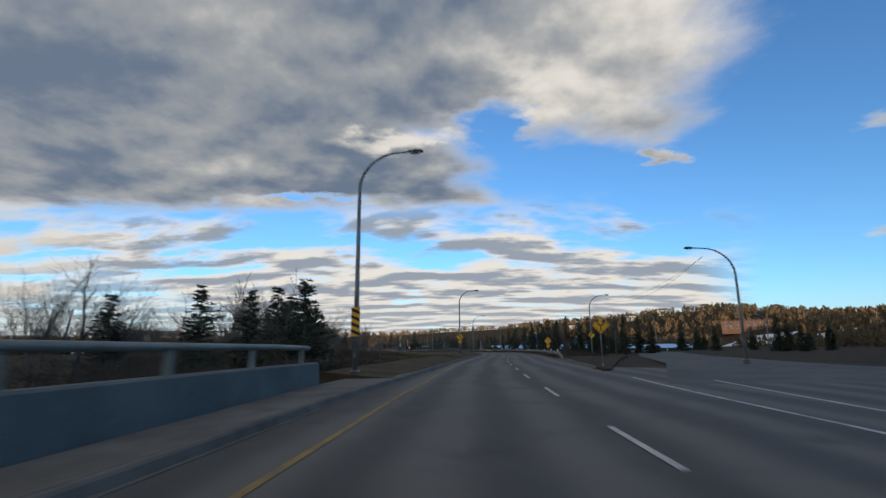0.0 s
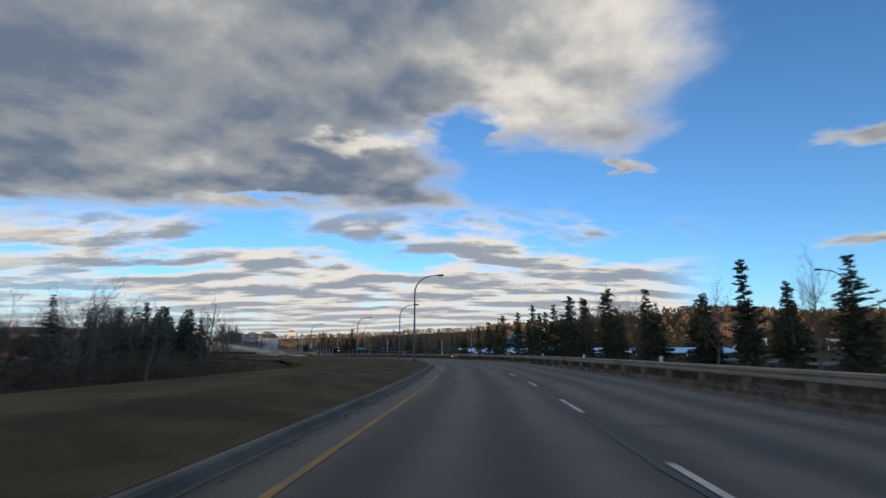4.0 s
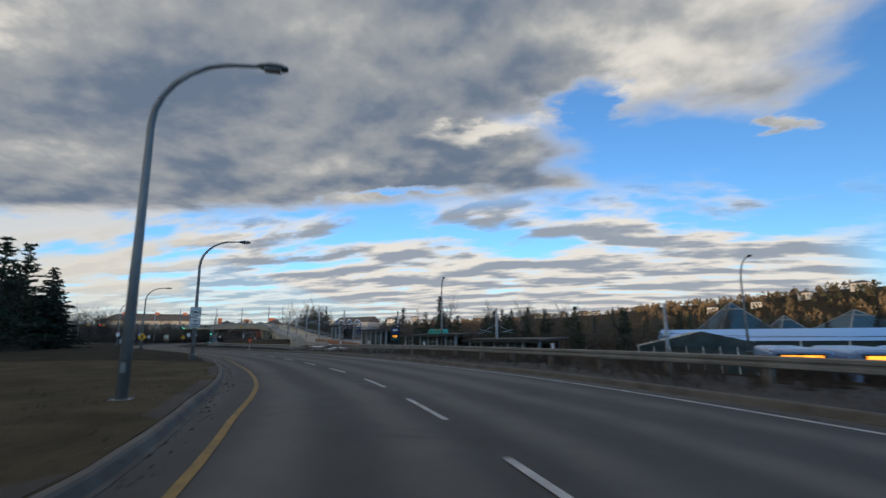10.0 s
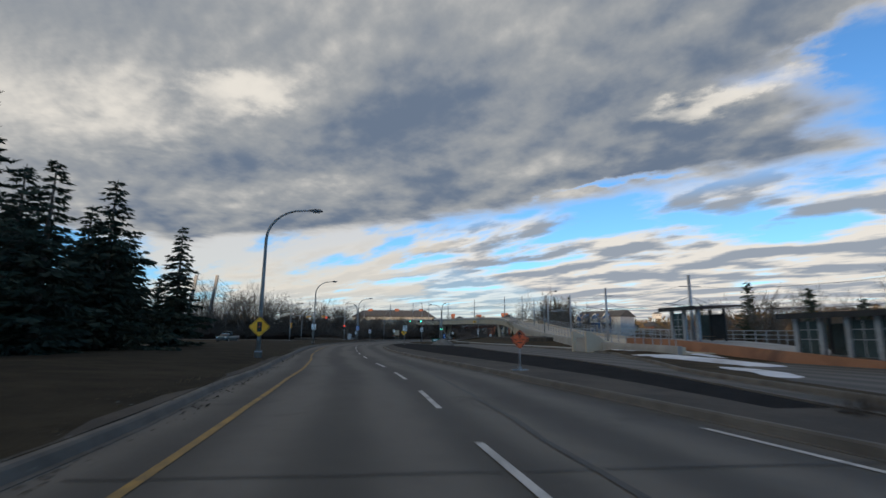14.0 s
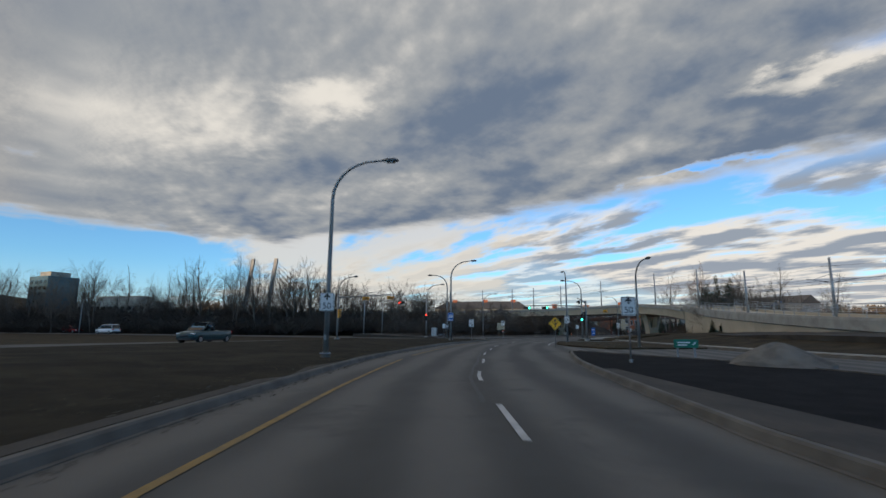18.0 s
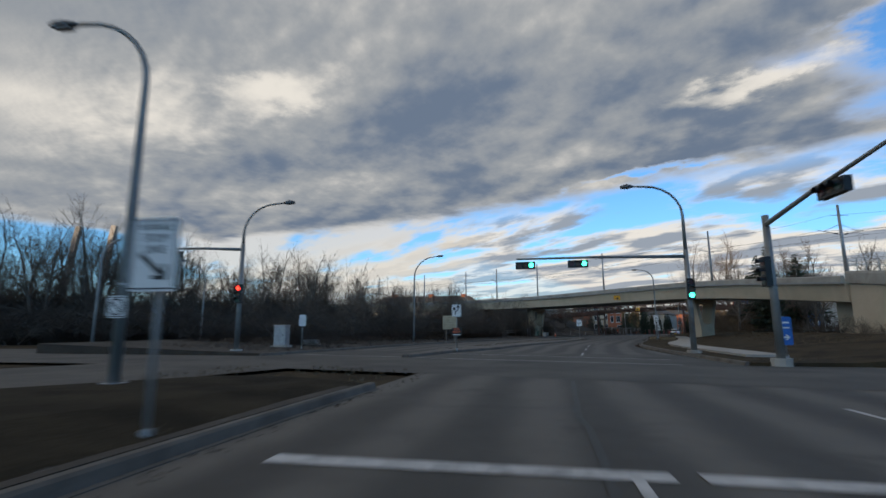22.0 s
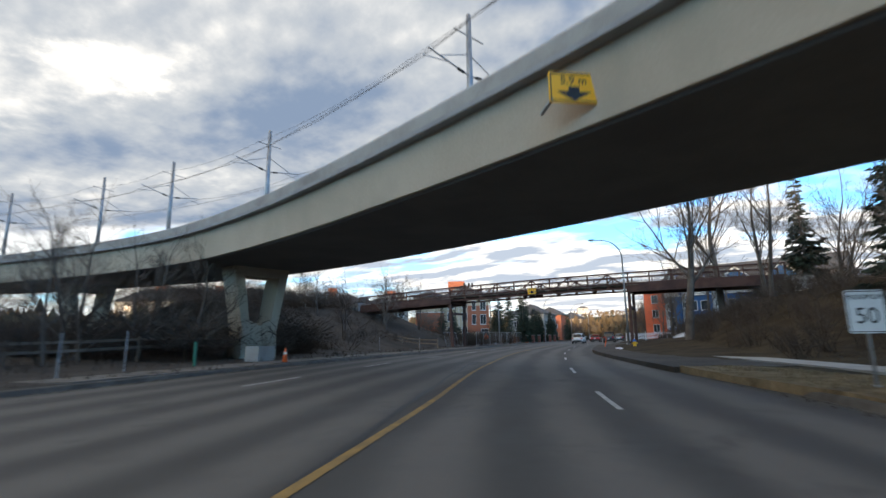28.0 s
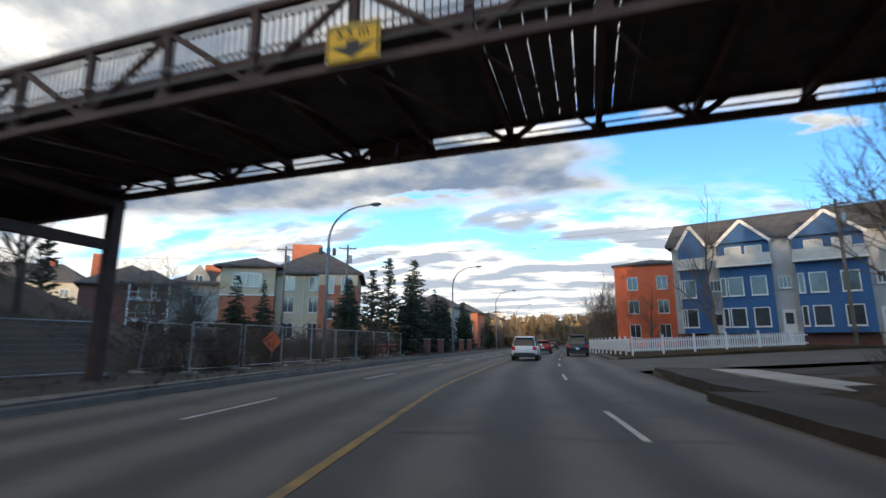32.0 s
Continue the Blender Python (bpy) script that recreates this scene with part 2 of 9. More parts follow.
TRACKED = worn_road("road_asphalt", (0.053, 0.050, 0.045), (0.118, 0.109, 0.095), (0.040, 0.038, 0.034))
TAR = mat("tar", (0.012, 0.012, 0.012), (0.022, 0.022, 0.022), 3, 60, 0.6, bump=0.2)
FRESH = mat("fresh_asphalt", (0.012, 0.012, 0.013), (0.022, 0.022, 0.023), 1, 70, 0.95, bump=0.3, spec=0.04)
CONCRETE = mat("concrete", (0.30, 0.28, 0.25), (0.40, 0.38, 0.34), 0.8, 30, 0.85, bump=0.12, stain=(0.22, 0.20, 0.18))
PALE = mat("pale_concrete", (0.455, 0.375, 0.275), (0.535, 0.45, 0.335), 0.25, 14, 0.8, bump=0.06, stain=(0.38, 0.325, 0.24))
WALKWAY = mat("dark_walkway", (0.085, 0.077, 0.066), (0.145, 0.132, 0.113), 0.9, 30, 0.9, bump=0.2, stain=(0.055, 0.048, 0.04))
# darker copy of the pale concrete: shade under the viaduct put into the colour
SHADESIDE = mat("shaded_soffit", (0.15, 0.14, 0.13), (0.19, 0.18, 0.16), 0.4, 14, 0.9, bump=0.06)
KERB = mat("kerb_concrete", (0.080, 0.072, 0.062), (0.140, 0.127, 0.110), 1.2, 30, 0.88, bump=0.25, stain=(0.06, 0.054, 0.047))
YELLOW = mat("yellow_line", (0.17, 0.115, 0.045), (0.33, 0.20, 0.05), 2.5, 25, 0.8, stain=(0.11, 0.095, 0.07))
WHITE = mat("white_line", (0.34, 0.34, 0.33), (0.56, 0.55, 0.53), 2.5, 25, 0.8, stain=(0.15, 0.15, 0.145))
GRASS = mat("dead_grass", (0.030, 0.023, 0.014), (0.070, 0.053, 0.031), 0.5, 14, 0.97, bump=0.8, stain=(0.035, 0.028, 0.020), spec=0.1)
DRYGRASS = mat("dry_grass", (0.046, 0.036, 0.021), (0.100, 0.079, 0.046), 0.5, 14, 0.97, bump=0.8, stain=(0.045, 0.037, 0.025), spec=0.1)
DARKGRASS = mat("matted_grass", (0.016, 0.0135, 0.009), (0.040, 0.033, 0.021), 0.6, 14, 0.97, bump=0.9, stain=(0.05, 0.042, 0.028), spec=0.1)
SOIL = mat("soil", (0.026, 0.021, 0.016), (0.062, 0.050, 0.037), 0.5, 12, 0.95, bump=0.6, stain=(0.03, 0.024, 0.018))
TAN = mat("tan_grass", (0.17, 0.128, 0.075), (0.31, 0.24, 0.145), 1.2, 16, 0.97, bump=0.9, stain=(0.07, 0.052, 0.03), spec=0.1)
BLADE = mat("dry_blade", (0.075, 0.056, 0.032), (0.155, 0.118, 0.068), 0.4, 10, 0.9, bump=0)
GRAVEL = mat("gravel", (0.115, 0.105, 0.090), (0.185, 0.168, 0.145), 1.5, 25, 0.95, bump=0.5, stain=(0.06, 0.052, 0.044))
SNOW = mat("old_snow", (0.55, 0.57, 0.62), (0.80, 0.82, 0.85), 0.4, 8, 0.75, bump=0.4, stain=(0.35, 0.33, 0.31))
STEEL = mat("galvanised_steel", (0.30, 0.31, 0.32), (0.42, 0.43, 0.44), 3, 40, 0.5, 0.7, 0.04)
LAMPGREY = mat("lamp_grey", (0.10, 0.105, 0.11), (0.16, 0.165, 0.17), 2, 30, 0.5, 0.3, 0.03)
POLE = mat("pole_grey", (0.20, 0.205, 0.20), (0.30, 0.30, 0.29), 0.9, 30, 0.55, 0.45, 0.04, stain=(0.15, 0.145, 0.14))
RUST = mat("weathering_steel", (0.070, 0.036, 0.028), (0.125, 0.064, 0.048), 0.8, 20, 0.8, 0.2, 0.15, stain=(0.05, 0.03, 0.025))
RAILING = mat("rail_green_grey", (0.16, 0.17, 0.15), (0.24, 0.25, 0.22), 1.0, 25, 0.6, 0.4, 0.06)
WOOD = mat("weathered_timber", (0.16, 0.13, 0.10), (0.27, 0.22, 0.17), 1.6, 30, 0.88, bump=0.3, each=0.3)
BARK = mat("bark", (0.075, 0.060, 0.048), (0.15, 0.125, 0.10), 1.5, 20, 0.92, bump=0.5)
TWIG = mat("bare_twigs", (0.085, 0.066, 0.052), (0.17, 0.135, 0.105), 0.3, 4, 0.92, bump=0)
SHRUB = mat("bare_shrubs", (0.045, 0.035, 0.027), (0.092, 0.072, 0.056), 0.12, 3, 0.95, bump=0)
NEEDLE = mat("spruce_needles", (0.016, 0.026, 0.016), (0.045, 0.062, 0.036), 0.5, 5, 0.85, bump=0, spread=(0.3, 0.7))
PINE = mat("pine_needles", (0.022, 0.034, 0.020), (0.062, 0.078, 0.045), 0.5, 5, 0.85, bump=0, spread=(0.3, 0.7))
FARWOOD = mat("far_woods", (0.085, 0.060, 0.035), (0.20, 0.14, 0.075), 0.012, 0.2, 0.95, bump=0, stain=(0.05, 0.055, 0.03))
FARFIR = mat("far_firs", (0.025, 0.032, 0.018), (0.055, 0.060, 0.033), 0.02, 0.3, 0.95, bump=0)
SIGNY = mat("sign_yellow", (0.90, 0.42, 0.010), (0.95, 0.47, 0.014), 3, 30, 0.55, bump=0.02)
SIGNO = mat("sign_orange", (0.85, 0.13, 0.03), (0.90, 0.17, 0.04), 3, 30, 0.45, bump=0.02)
SIGNW = mat("sign_white", (0.68, 0.68, 0.66), (0.76, 0.76, 0.74), 3, 30, 0.45, bump=0.02)
SIGNB = mat("sign_blue", (0.02, 0.12, 0.42), (0.03, 0.15, 0.48), 3, 30, 0.45, bump=0.02)
SIGNG = mat("sign_green", (0.005, 0.14, 0.085), (0.008, 0.17, 0.10), 3, 30, 0.45, bump=0.02)
BLACK = mat("black_paint", (0.010, 0.010, 0.010), (0.020, 0.020, 0.020), 3, 30, 0.5, bump=0.02)
RUBBER = mat("rubber", (0.012, 0.012, 0.012), (0.022, 0.022, 0.022), 4, 40, 0.85, bump=0.1)
DGLASS = mat("dark_glass", (0.010, 0.012, 0.014), (0.016, 0.018, 0.020), 1, 10, 0.06, bump=0, spec=0.8)
SIGGREEN = mat("signal_green", (0.05, 1.0, 0.55), emit=6.0, bump=0)
SIGRED = mat("signal_red", (1.0, 0.04, 0.02), emit=4.0, bump=0)
TAILRED = mat("tail_lamp", (0.55, 0.01, 0.01), (0.6, 0.02, 0.02), rough=0.25, bump=0)
HEADLIT = mat("head_lamp", (1.0, 0.93, 0.8), emit=4.0, bump=0)
AMBER = mat("amber_display", (1.0, 0.35, 0.03), emit=2.0, bump=0)
PLASTIC = mat("trim_plastic", (0.02, 0.02, 0.02), (0.03, 0.03, 0.03), 5, 50, 0.6, bump=0.05)


# ---- building helpers ----
class Shape:
    """Vertices and faces of one mesh."""

    def __init__(self):
        self.v, self.f = [], []

    def box(self, x, y, z, sx, sy, sz, turn=0.0, taper=1.0):
        """A box on its base centre (x, y, z)."""
        n, c, s = len(self.v), math.cos(radians(turn)), math.sin(radians(turn))
        for k, w in ((0, 1.0), (1, taper)):
            for a, b in ((-1, -1), (1, -1), (1, 1), (-1, 1)):
                p, q = a * sx / 2 * w, b * sy / 2 * w
                self.v.append((x + p * c - q * s, y + p * s + q * c, z + k * sz))
        self.f += [tuple(n + i for i in q) for q in ((3, 2, 1, 0), (4, 5, 6, 7), (0, 1, 5, 4), (1, 2, 6, 5), (2, 3, 7, 6), (3, 0, 4, 7))]
        return self

    def tube(self, pts, radii, sides=6, cap=True):
        pts = [Vector(p) for p in pts]
        n0 = len(self.v)
        for i, p in enumerate(pts):
            d = (pts[min(i + 1, len(pts) - 1)] - pts[max(i - 1, 0)]).normalized()
            a = d.cross(Vector((0.13, 0.97, 0.21)) if abs(d.y) < 0.9 else Vector((1, 0, 0))).normalized()
            b = d.cross(a)
            r = radii[i] if isinstance(radii, (list, tuple)) else radii
            for k in range(sides):
                w = 2 * math.pi * k / sides
                self.v.append(tuple(p + (a * math.cos(w) + b * math.sin(w)) * r))
        for i in range(len(pts) - 1):
            for k in range(sides):
                q = n0 + i * sides
                self.f.append((q + k, q + (k + 1) % sides, q + sides + (k + 1) % sides, q + sides + k))
        if cap:
            self.f.append(tuple(n0 + k for k in reversed(range(sides))))
            self.f.append(tuple(n0 + (len(pts) - 1) * sides + k for k in range(sides)))
        return self

    def beam(self, p, q, w, h):
        """A bar of width w and height h from p to q."""
        p, q = Vector(p), Vector(q)
        d = (q - p).normalized()
        a = d.cross(Vector((0, 0, 1)))
        a = a.normalized() if a.length > 1e-4 else Vector((1, 0, 0))
        b = a.cross(d).normalized()
        n = len(self.v)
        for e in (p, q):
            for i, j in ((-1, -1), (1, -1), (1, 1), (-1, 1)):
                self.v.append(tuple(e + a * (i * w / 2) + b * (j * h / 2)))
        self.f += [tuple(n + i for i in r) for r in ((3, 2, 1, 0), (4, 5, 6, 7), (0, 1, 5, 4), (1, 2, 6, 5), (2, 3, 7, 6), (3, 0, 4, 7))]
        return self

    def prism(self, outline, axis, lo, hi):
        """An outline of (a, b) pairs, extruded along an axis from lo to hi."""
        n, k = len(self.v), len(outline)
        for t in (lo, hi):
            for a, b in outline:
                self.v.append({"x": (t, a, b), "y": (a, t, b), "z": (a, b, t)}[axis])
        self.f.append(tuple(n + i for i in reversed(range(k))))
        self.f.append(tuple(n + k + i for i in range(k)))
        self.f += [(n + i, n + (i + 1) % k, n + k + (i + 1) % k, n + k + i) for i in range(k)]
        return self

    def sweep(self, rows, closed=True):
        """Rows of points, joined one to the next; closed: each row is a ring."""
        n, k = len(self.v), len(rows[0])
        for r in rows:
            self.v += [tuple(p) for p in r]
        for i in range(len(rows) - 1):
            for j in range(k if closed else k - 1):
                a, b = n + i * k + j, n + i * k + (j + 1) % k
                self.f.append((a, b, b + k, a + k))
        if closed:
            self.f.append(tuple(n + j for j in reversed(range(k))))
            self.f.append(tuple(n + (len(rows) - 1) * k + j for j in range(k)))
        return self

    def tri(self, a, b, c):
        n = len(self.v)
        self.v += [tuple(a), tuple(b), tuple(c)]
        self.f.append((n, n + 1, n + 2))
        return self

    def quad(self, a, b, c, d):
        n = len(self.v)
        self.v += [tuple(a), tuple(b), tuple(c), tuple(d)]
        self.f.append((n, n + 1, n + 2, n + 3))
        return self

    def mesh(self, name, material, smooth=False):
        me = bpy.data.meshes.new(name)
        me.from_pydata(self.v, [], self.f)
        me.materials.append(material)
        if smooth:
            me.polygons.foreach_set("use_smooth", [True] * len(me.polygons))
        me.update()
        return me


def part(name, shape, material, parent=None, label="", smooth=False):
    ob = new(name, shape.mesh(name, material, smooth) if isinstance(shape, Shape) else shape)
    ob.parent = parent
    return tagged(ob, label)


def thing(name, label, category, x=0.0, y=0.0, z=0.0, turn=0.0, group="", kind=""):
    ob = new(name)
    ob.matrix_basis = pose(x, y, z, 0, 0, turn)
    ob.empty_display_size = 0.3
    return tagged(ob, label, category, group, kind)


def letters(text, size, parent, at, material, name="lettering", turn=(90, 0, 0), width=0.0):
    """Raised lettering in the built-in font, made into a mesh."""
    cu = bpy.data.curves.new("text", "FONT")
    cu.body, cu.size, cu.align_x, cu.align_y, cu.extrude = text, size, "CENTER", "CENTER", 0.002
    tmp = bpy.data.objects.new("text", cu)
    scene.collection.objects.link(tmp)
    bpy.context.view_layer.update()
    me = bpy.data.meshes.new_from_object(tmp.evaluated_get(bpy.context.evaluated_depsgraph_get()))
    bpy.data.objects.remove(tmp)
    me.materials.clear()
    me.materials.append(material)
    ob = new(name, me)
    ob.parent = parent
    ob.matrix_basis = pose(*at, *turn)
    return ob


# places along the main road: s metres along it from the first of the clip, off metres to its right
_k = np.array(ALIGN)
_pts = []
for _i in range(len(_k) - 1):
    p0, p1, p2, p3 = _k[max(_i - 1, 0)], _k[_i], _k[_i + 1], _k[min(_i + 2, len(_k) - 1)]
    n = max(2, int(np.hypot(*(p2 - p1)) / 1.5))
    for q in np.arange(n) / n:
        _pts.append(0.5 * (2 * p1 + (p2 - p0) * q + (2 * p0 - 5 * p1 + 4 * p2 - p3) * q * q + (3 * p1 - p0 - 3 * p2 + p3) * q ** 3))
_pts.append(_k[-1])
LINE = np.array(_pts)
RUN = np.r_[0, np.cumsum(np.hypot(*np.diff(LINE, axis=0).T))] - 60.0
_dir = np.gradient(LINE, axis=0)
_dir /= np.hypot(*_dir.T)[:, None]


def road(s, off=0.0, z=0.0):
    x, y = np.interp(s, RUN, LINE[:, 0]), np.interp(s, RUN, LINE[:, 1])
    a, b = np.interp(s, RUN, _dir[:, 0]), np.interp(s, RUN, _dir[:, 1])
    n = math.hypot(a, b)
    return (float(x + off * b / n), float(y - off * a / n), z)


def heading(s):
    """Degrees by which the road's way has turned to the left of +y."""
    return math.degrees(math.atan2(-np.interp(s, RUN, _dir[:, 0]), np.interp(s, RUN, _dir[:, 1])))


def table(s, rows):
    """A value along the road from (s, value) pairs."""
    return float(np.interp(s, [r[0] for r in rows], [r[1] for r in rows]))


def steps(a, b, d):
    n = max(1, int(round((b - a) / d)))
    return [a + (b - a) * i / n for i in range(n + 1)]


def ribbon(a, b, lo, hi, z, d=3.0, crown=None):
    """A strip of ground between two offsets, which are numbers or tables."""
    sh, rows = Shape(), []
    for s in steps(a, b, d):
        l, h = (table(s, lo) if isinstance(lo, list) else lo), (table(s, hi) if isinstance(hi, list) else hi)
        rows.append([road(s, l + (h - l) * q, z if crown is None else crown(s, l + (h - l) * q)) for q in (0, 0.25, 0.5, 0.75, 1)])
    if z > 0.05:
        # raised strips have sides down into the ground
        rows = [[(r[0][0], r[0][1], -0.15)] + r + [(r[-1][0], r[-1][1], -0.15)] for r in rows]
        rows = [[(x, y, -0.15) for x, y, _ in rows[0]]] + rows + [[(x, y, -0.15) for x, y, _ in rows[-1]]]
    return sh.sweep(rows, closed=False)


def kerb_run(a, b, off, side=1, high=0.15, wide=0.15, gutter=0.10, d=2.0):
    """A kerb whose face stands at off and whose body lies on the given side, with its gutter pan."""
    rows = []
    for s in steps(a, b, d):
        o = table(s, off) if isinstance(off, list) else off
        rows.append([road(s, o - side * gutter, 0.012), road(s, o - side * 0.02, 0.012), road(s, o + side * 0.015, high - 0.03), road(s, o + side * 0.05, high),
                     road(s, o + side * wide, high), road(s, o + side * wide, -0.2), road(s, o - side * gutter, -0.2)])
    if side < 0:
        rows = [r[::-1] for r in rows]
    return Shape().sweep(rows)


# ---- ground and roads ----
CENTRE = (-60.0, 230.0)


def ridge(x, y):
    """Height of the valley sides round the flat floor, with an added south ridge."""
    dx, dy = x - CENTRE[0], y - CENTRE[1]
    r, a = math.hypot(dx, dy), math.degrees(math.atan2(dx, dy))       # bearing from +y over +x
    # the 62 m crest to the south is unseen, added to block the low sun
    crest = np.interp(a, [-180, -120, -75, -40, -15, 10, 30, 42, 56, 75, 100, 150, 180], [62, 50, 22, 17, 26, 40, 52, 45, 28, 18, 22, 62, 62])
    near = np.interp(a, [-180, -120, -75, -40, -15, 10, 30, 48, 70, 100, 150, 180], [290, 330, 420, 520, 560, 520, 430, 340, 270, 250, 280, 290])
    q = min(1.0, max(0.0, (r - near) / (near * 0.55)))
    q = q * q * (3 - 2 * q)
    n = noise.noise((x * 0.008, y * 0.008, 0.3)) * 5 + noise.noise((x * 0.03, y * 0.03, 1.3)) * 1.5
    # a shallow hollow with the bus bays, beyond the guard rail
    e = min(1.0, max(0.0, (x + 12) / 14)) * min(1.0, max(0.0, (y - 196) / 16)) * min(1.0, max(0.0, (320 - y) / 30)) * min(1.0, max(0.0, (150 - x) / 40))
    # the ground lies lower behind the grassy bank on the near side
    f = min(1.0, max(0.0, (-x - 14) / 8)) * min(1.0, max(0.0, (y - 45) / 15)) * min(1.0, max(0.0, (185 - y) / 25)) * min(1.0, max(0.0, (x + 110) / 20))
    return -0.10 - 2.5 * e - 1.7 * f + q * (crest + n)


sh = Shape()
rings = [0, 15, 30, 44, 56, 68, 80, 92, 104, 116, 130, 145, 160, 180, 200, 235, 265, 290, 315, 340, 365, 390, 420, 450, 480, 515, 550, 590, 640, 700, 770, 850, 950, 1100, 1400, 2000, 3000, 4700]
rows = []
for r in rings:
    rows.append([(CENTRE[0] + r * math.sin(2 * math.pi * k / 180), CENTRE[1] + r * math.cos(2 * math.pi * k / 180)) for k in range(181)])
sh.sweep([[(x, y, ridge(x, y)) for x, y in row] for row in rows], closed=False)
tagged(part("ground", sh, GRASS, smooth=True), "flat valley floor of dry brown grass with low hills round it", "ground", kind="structure")

YEL = [(-60, -3.6), (5, -3.4), (20, -2.55), (34, -2.2), (50, -1.75), (63, -1.5), (95, -0.45), (103, -0.1), (112, 0.35), (122, 0.3), (131, 0), (138, -0.15), (145, -0.68), (153, -0.95), (160, -1.65), (166, -1.8), (179, -2.4), (199, -2.45), (208, -3.05), (214, -3.3), (222, -3.2), (226, -3.1), (250, -3.4), (257, -3.35), (265, -3.1), (271, -3.0), (278, -2.7), (291, -2.15), (298, -1.9)]
LANE = [(-60, 0.9), (6, 1.0), (17, 1.6), (23, 1.75), (32, 2.0), (48, 2.2), (70, 2.9), (90, 3.6), (102, 3.9), (112, 4.4), (122, 4.25), (131, 4.0), (136, 3.55), (149, 2.55), (155, 2.05), (161, 1.65), (179, 1.1), (195, 1.05), (200, 0.95), (206, 0.5), (212, 0.3), (218, 0.05), (224, -0.1), (230, 0.05), (260, 0.05), (267, 0.6), (275, 0.75), (280, 1.0), (288, 1.05), (296, 1.35), (304, 1.6), (326, 2.35), (334, 3.0), (342, 3.2), (350, 2.85), (358, 2.2), (370, 2.3), (384, 2.8), (393, 3.25), (403, 3.7), (412, 3.9), (422, 3.75), (433, 3.45), (444, 3.0), (460, 2.8), (640, 2.6)]
KL = [(-60, -5.2), (0, -5.0), (15, -4.2), (22, -3.55), (36, -3.0), (53, -2.75), (67, -2.25), (85, -1.75), (97, -1.4), (108, -0.95), (119, -0.72), (128, -0.6), (134, -0.8), (145, -1.5), (156, -1.95), (162, -2.65), (175, -3.2), (185, -3.5), (198, -3.55), (205, -3.9), (211, -4.5), (222, -4.65), (232, -4.4), (252, -4.8), (265, -4.6), (273, -4.2), (283, -3.65), (293, -3.6), (298, -3.2), (309.5, -2.85)]
KR = [(-60, 10.3), (0, 10.3), (20, 9.6), (30, 6.4), (34, 6.9), (43, 7.5), (60, 8.7), (74, 9.2), (100, 9.5), (115, 9.7), (130, 9.2), (145, 8.7), (165, 7.5), (180, 6.8), (193, 6.2), (203, 4.9), (212, 3.8), (219, 3.3), (223, 3.1), (240, 2.8), (252, 2.9), (266, 4.4), (276, 5.8)]
KR2 = [(296, 6.2), (306, 6.2)]
KR3 = [(319, 7.9), (326, 7.6), (340, 7.5), (355, 6.7), (370, 6.5), (382, 6.7), (390, 7.4), (400, 7.6), (420, 7.75), (432, 7.3), (445, 7.1), (470, 6.8), (640, 6.3)]
MED_R = [(322, -6.0), (328, -5.0), (331, -3.9), (334, -2.9), (344, -1.95), (350, -1.5), (358, -1.75), (375.5, -1.6)]
MED_L = [(322, -6.4), (330, -6.6), (350, -6.6), (362, -5.2), (370, -4.2), (375.5, -2.5)]
KLL = [(322, -14.3), (340, -12.4), (360, -12.2), (384, -11.3), (392, -10.5), (401, -9.2), (412, -7.2), (423, -7.0), (431, -6.9), (445, -7.5), (460, -7.5), (640, -7.2)]
YEL2 = [(376.5, -1.2), (384, -0.75), (392, -0.5), (400, -0.2), (409, 0.05), (418, 0.15), (425, -0.05), (432, -0.35), (440, -0.6), (460, -0.9), (640, -1.2)]


def lay(name, shape, material, label, category="road"):
    return tagged(part(name, shape, material), label, category, kind="structure")


# the carriageway and what joins it
def across(ob, a, b, lo, hi, d=3.0):
    """Store on the road how far each point lies from the lane line, for the wear of the wheels."""
    rows = [(s, table(s, lo), table(s, hi)) for s in steps(a, b, d)]
    layer = ob.data.attributes.new("across", "FLOAT", "POINT")
    layer.data.foreach_set("value", [l + (h - l) * q - table(s, LANE) for s, l, h in rows for q in (0, 0.25, 0.5, 0.75, 1)])


main_lo, main_hi = [(s, o - 0.15) for s, o in KL], [(-60, 30), (20, 30), (34, 7.2), (60, 8.8), (115, 9.8), (145, 8.8), (193, 6.4), (203, 22), (290, 22), (318, 18)]
ave_lo, ave_hi = [(318, -60), (326, -15.2), (340, -13.0), (384, -11.9), (412, -8.4), (432, -6.9), (640, -6.9)], [(318, 40), (321, 8), (326, 7.2), (350, 6.7), (382, 7.4), (412, 6.4), (640, 6.3)]
main_road = lay("road", ribbon(-60, 318, main_lo, main_hi, 0.0), TRACKED,
    "worn grey asphalt road with sealed cracks")
avenue = lay("road", ribbon(318, 640, ave_lo, ave_hi, 0.002), TRACKED,
    "worn grey asphalt avenue with four lanes")

across(main_road, -60, 318, main_lo, main_hi)
across(avenue, 318, 640, ave_lo, ave_hi)


def road_patch(a, b, lo, hi, z, material, label, name="road"):
    return lay(name, ribbon(a, b, lo, hi, z, 2.0), material, label)


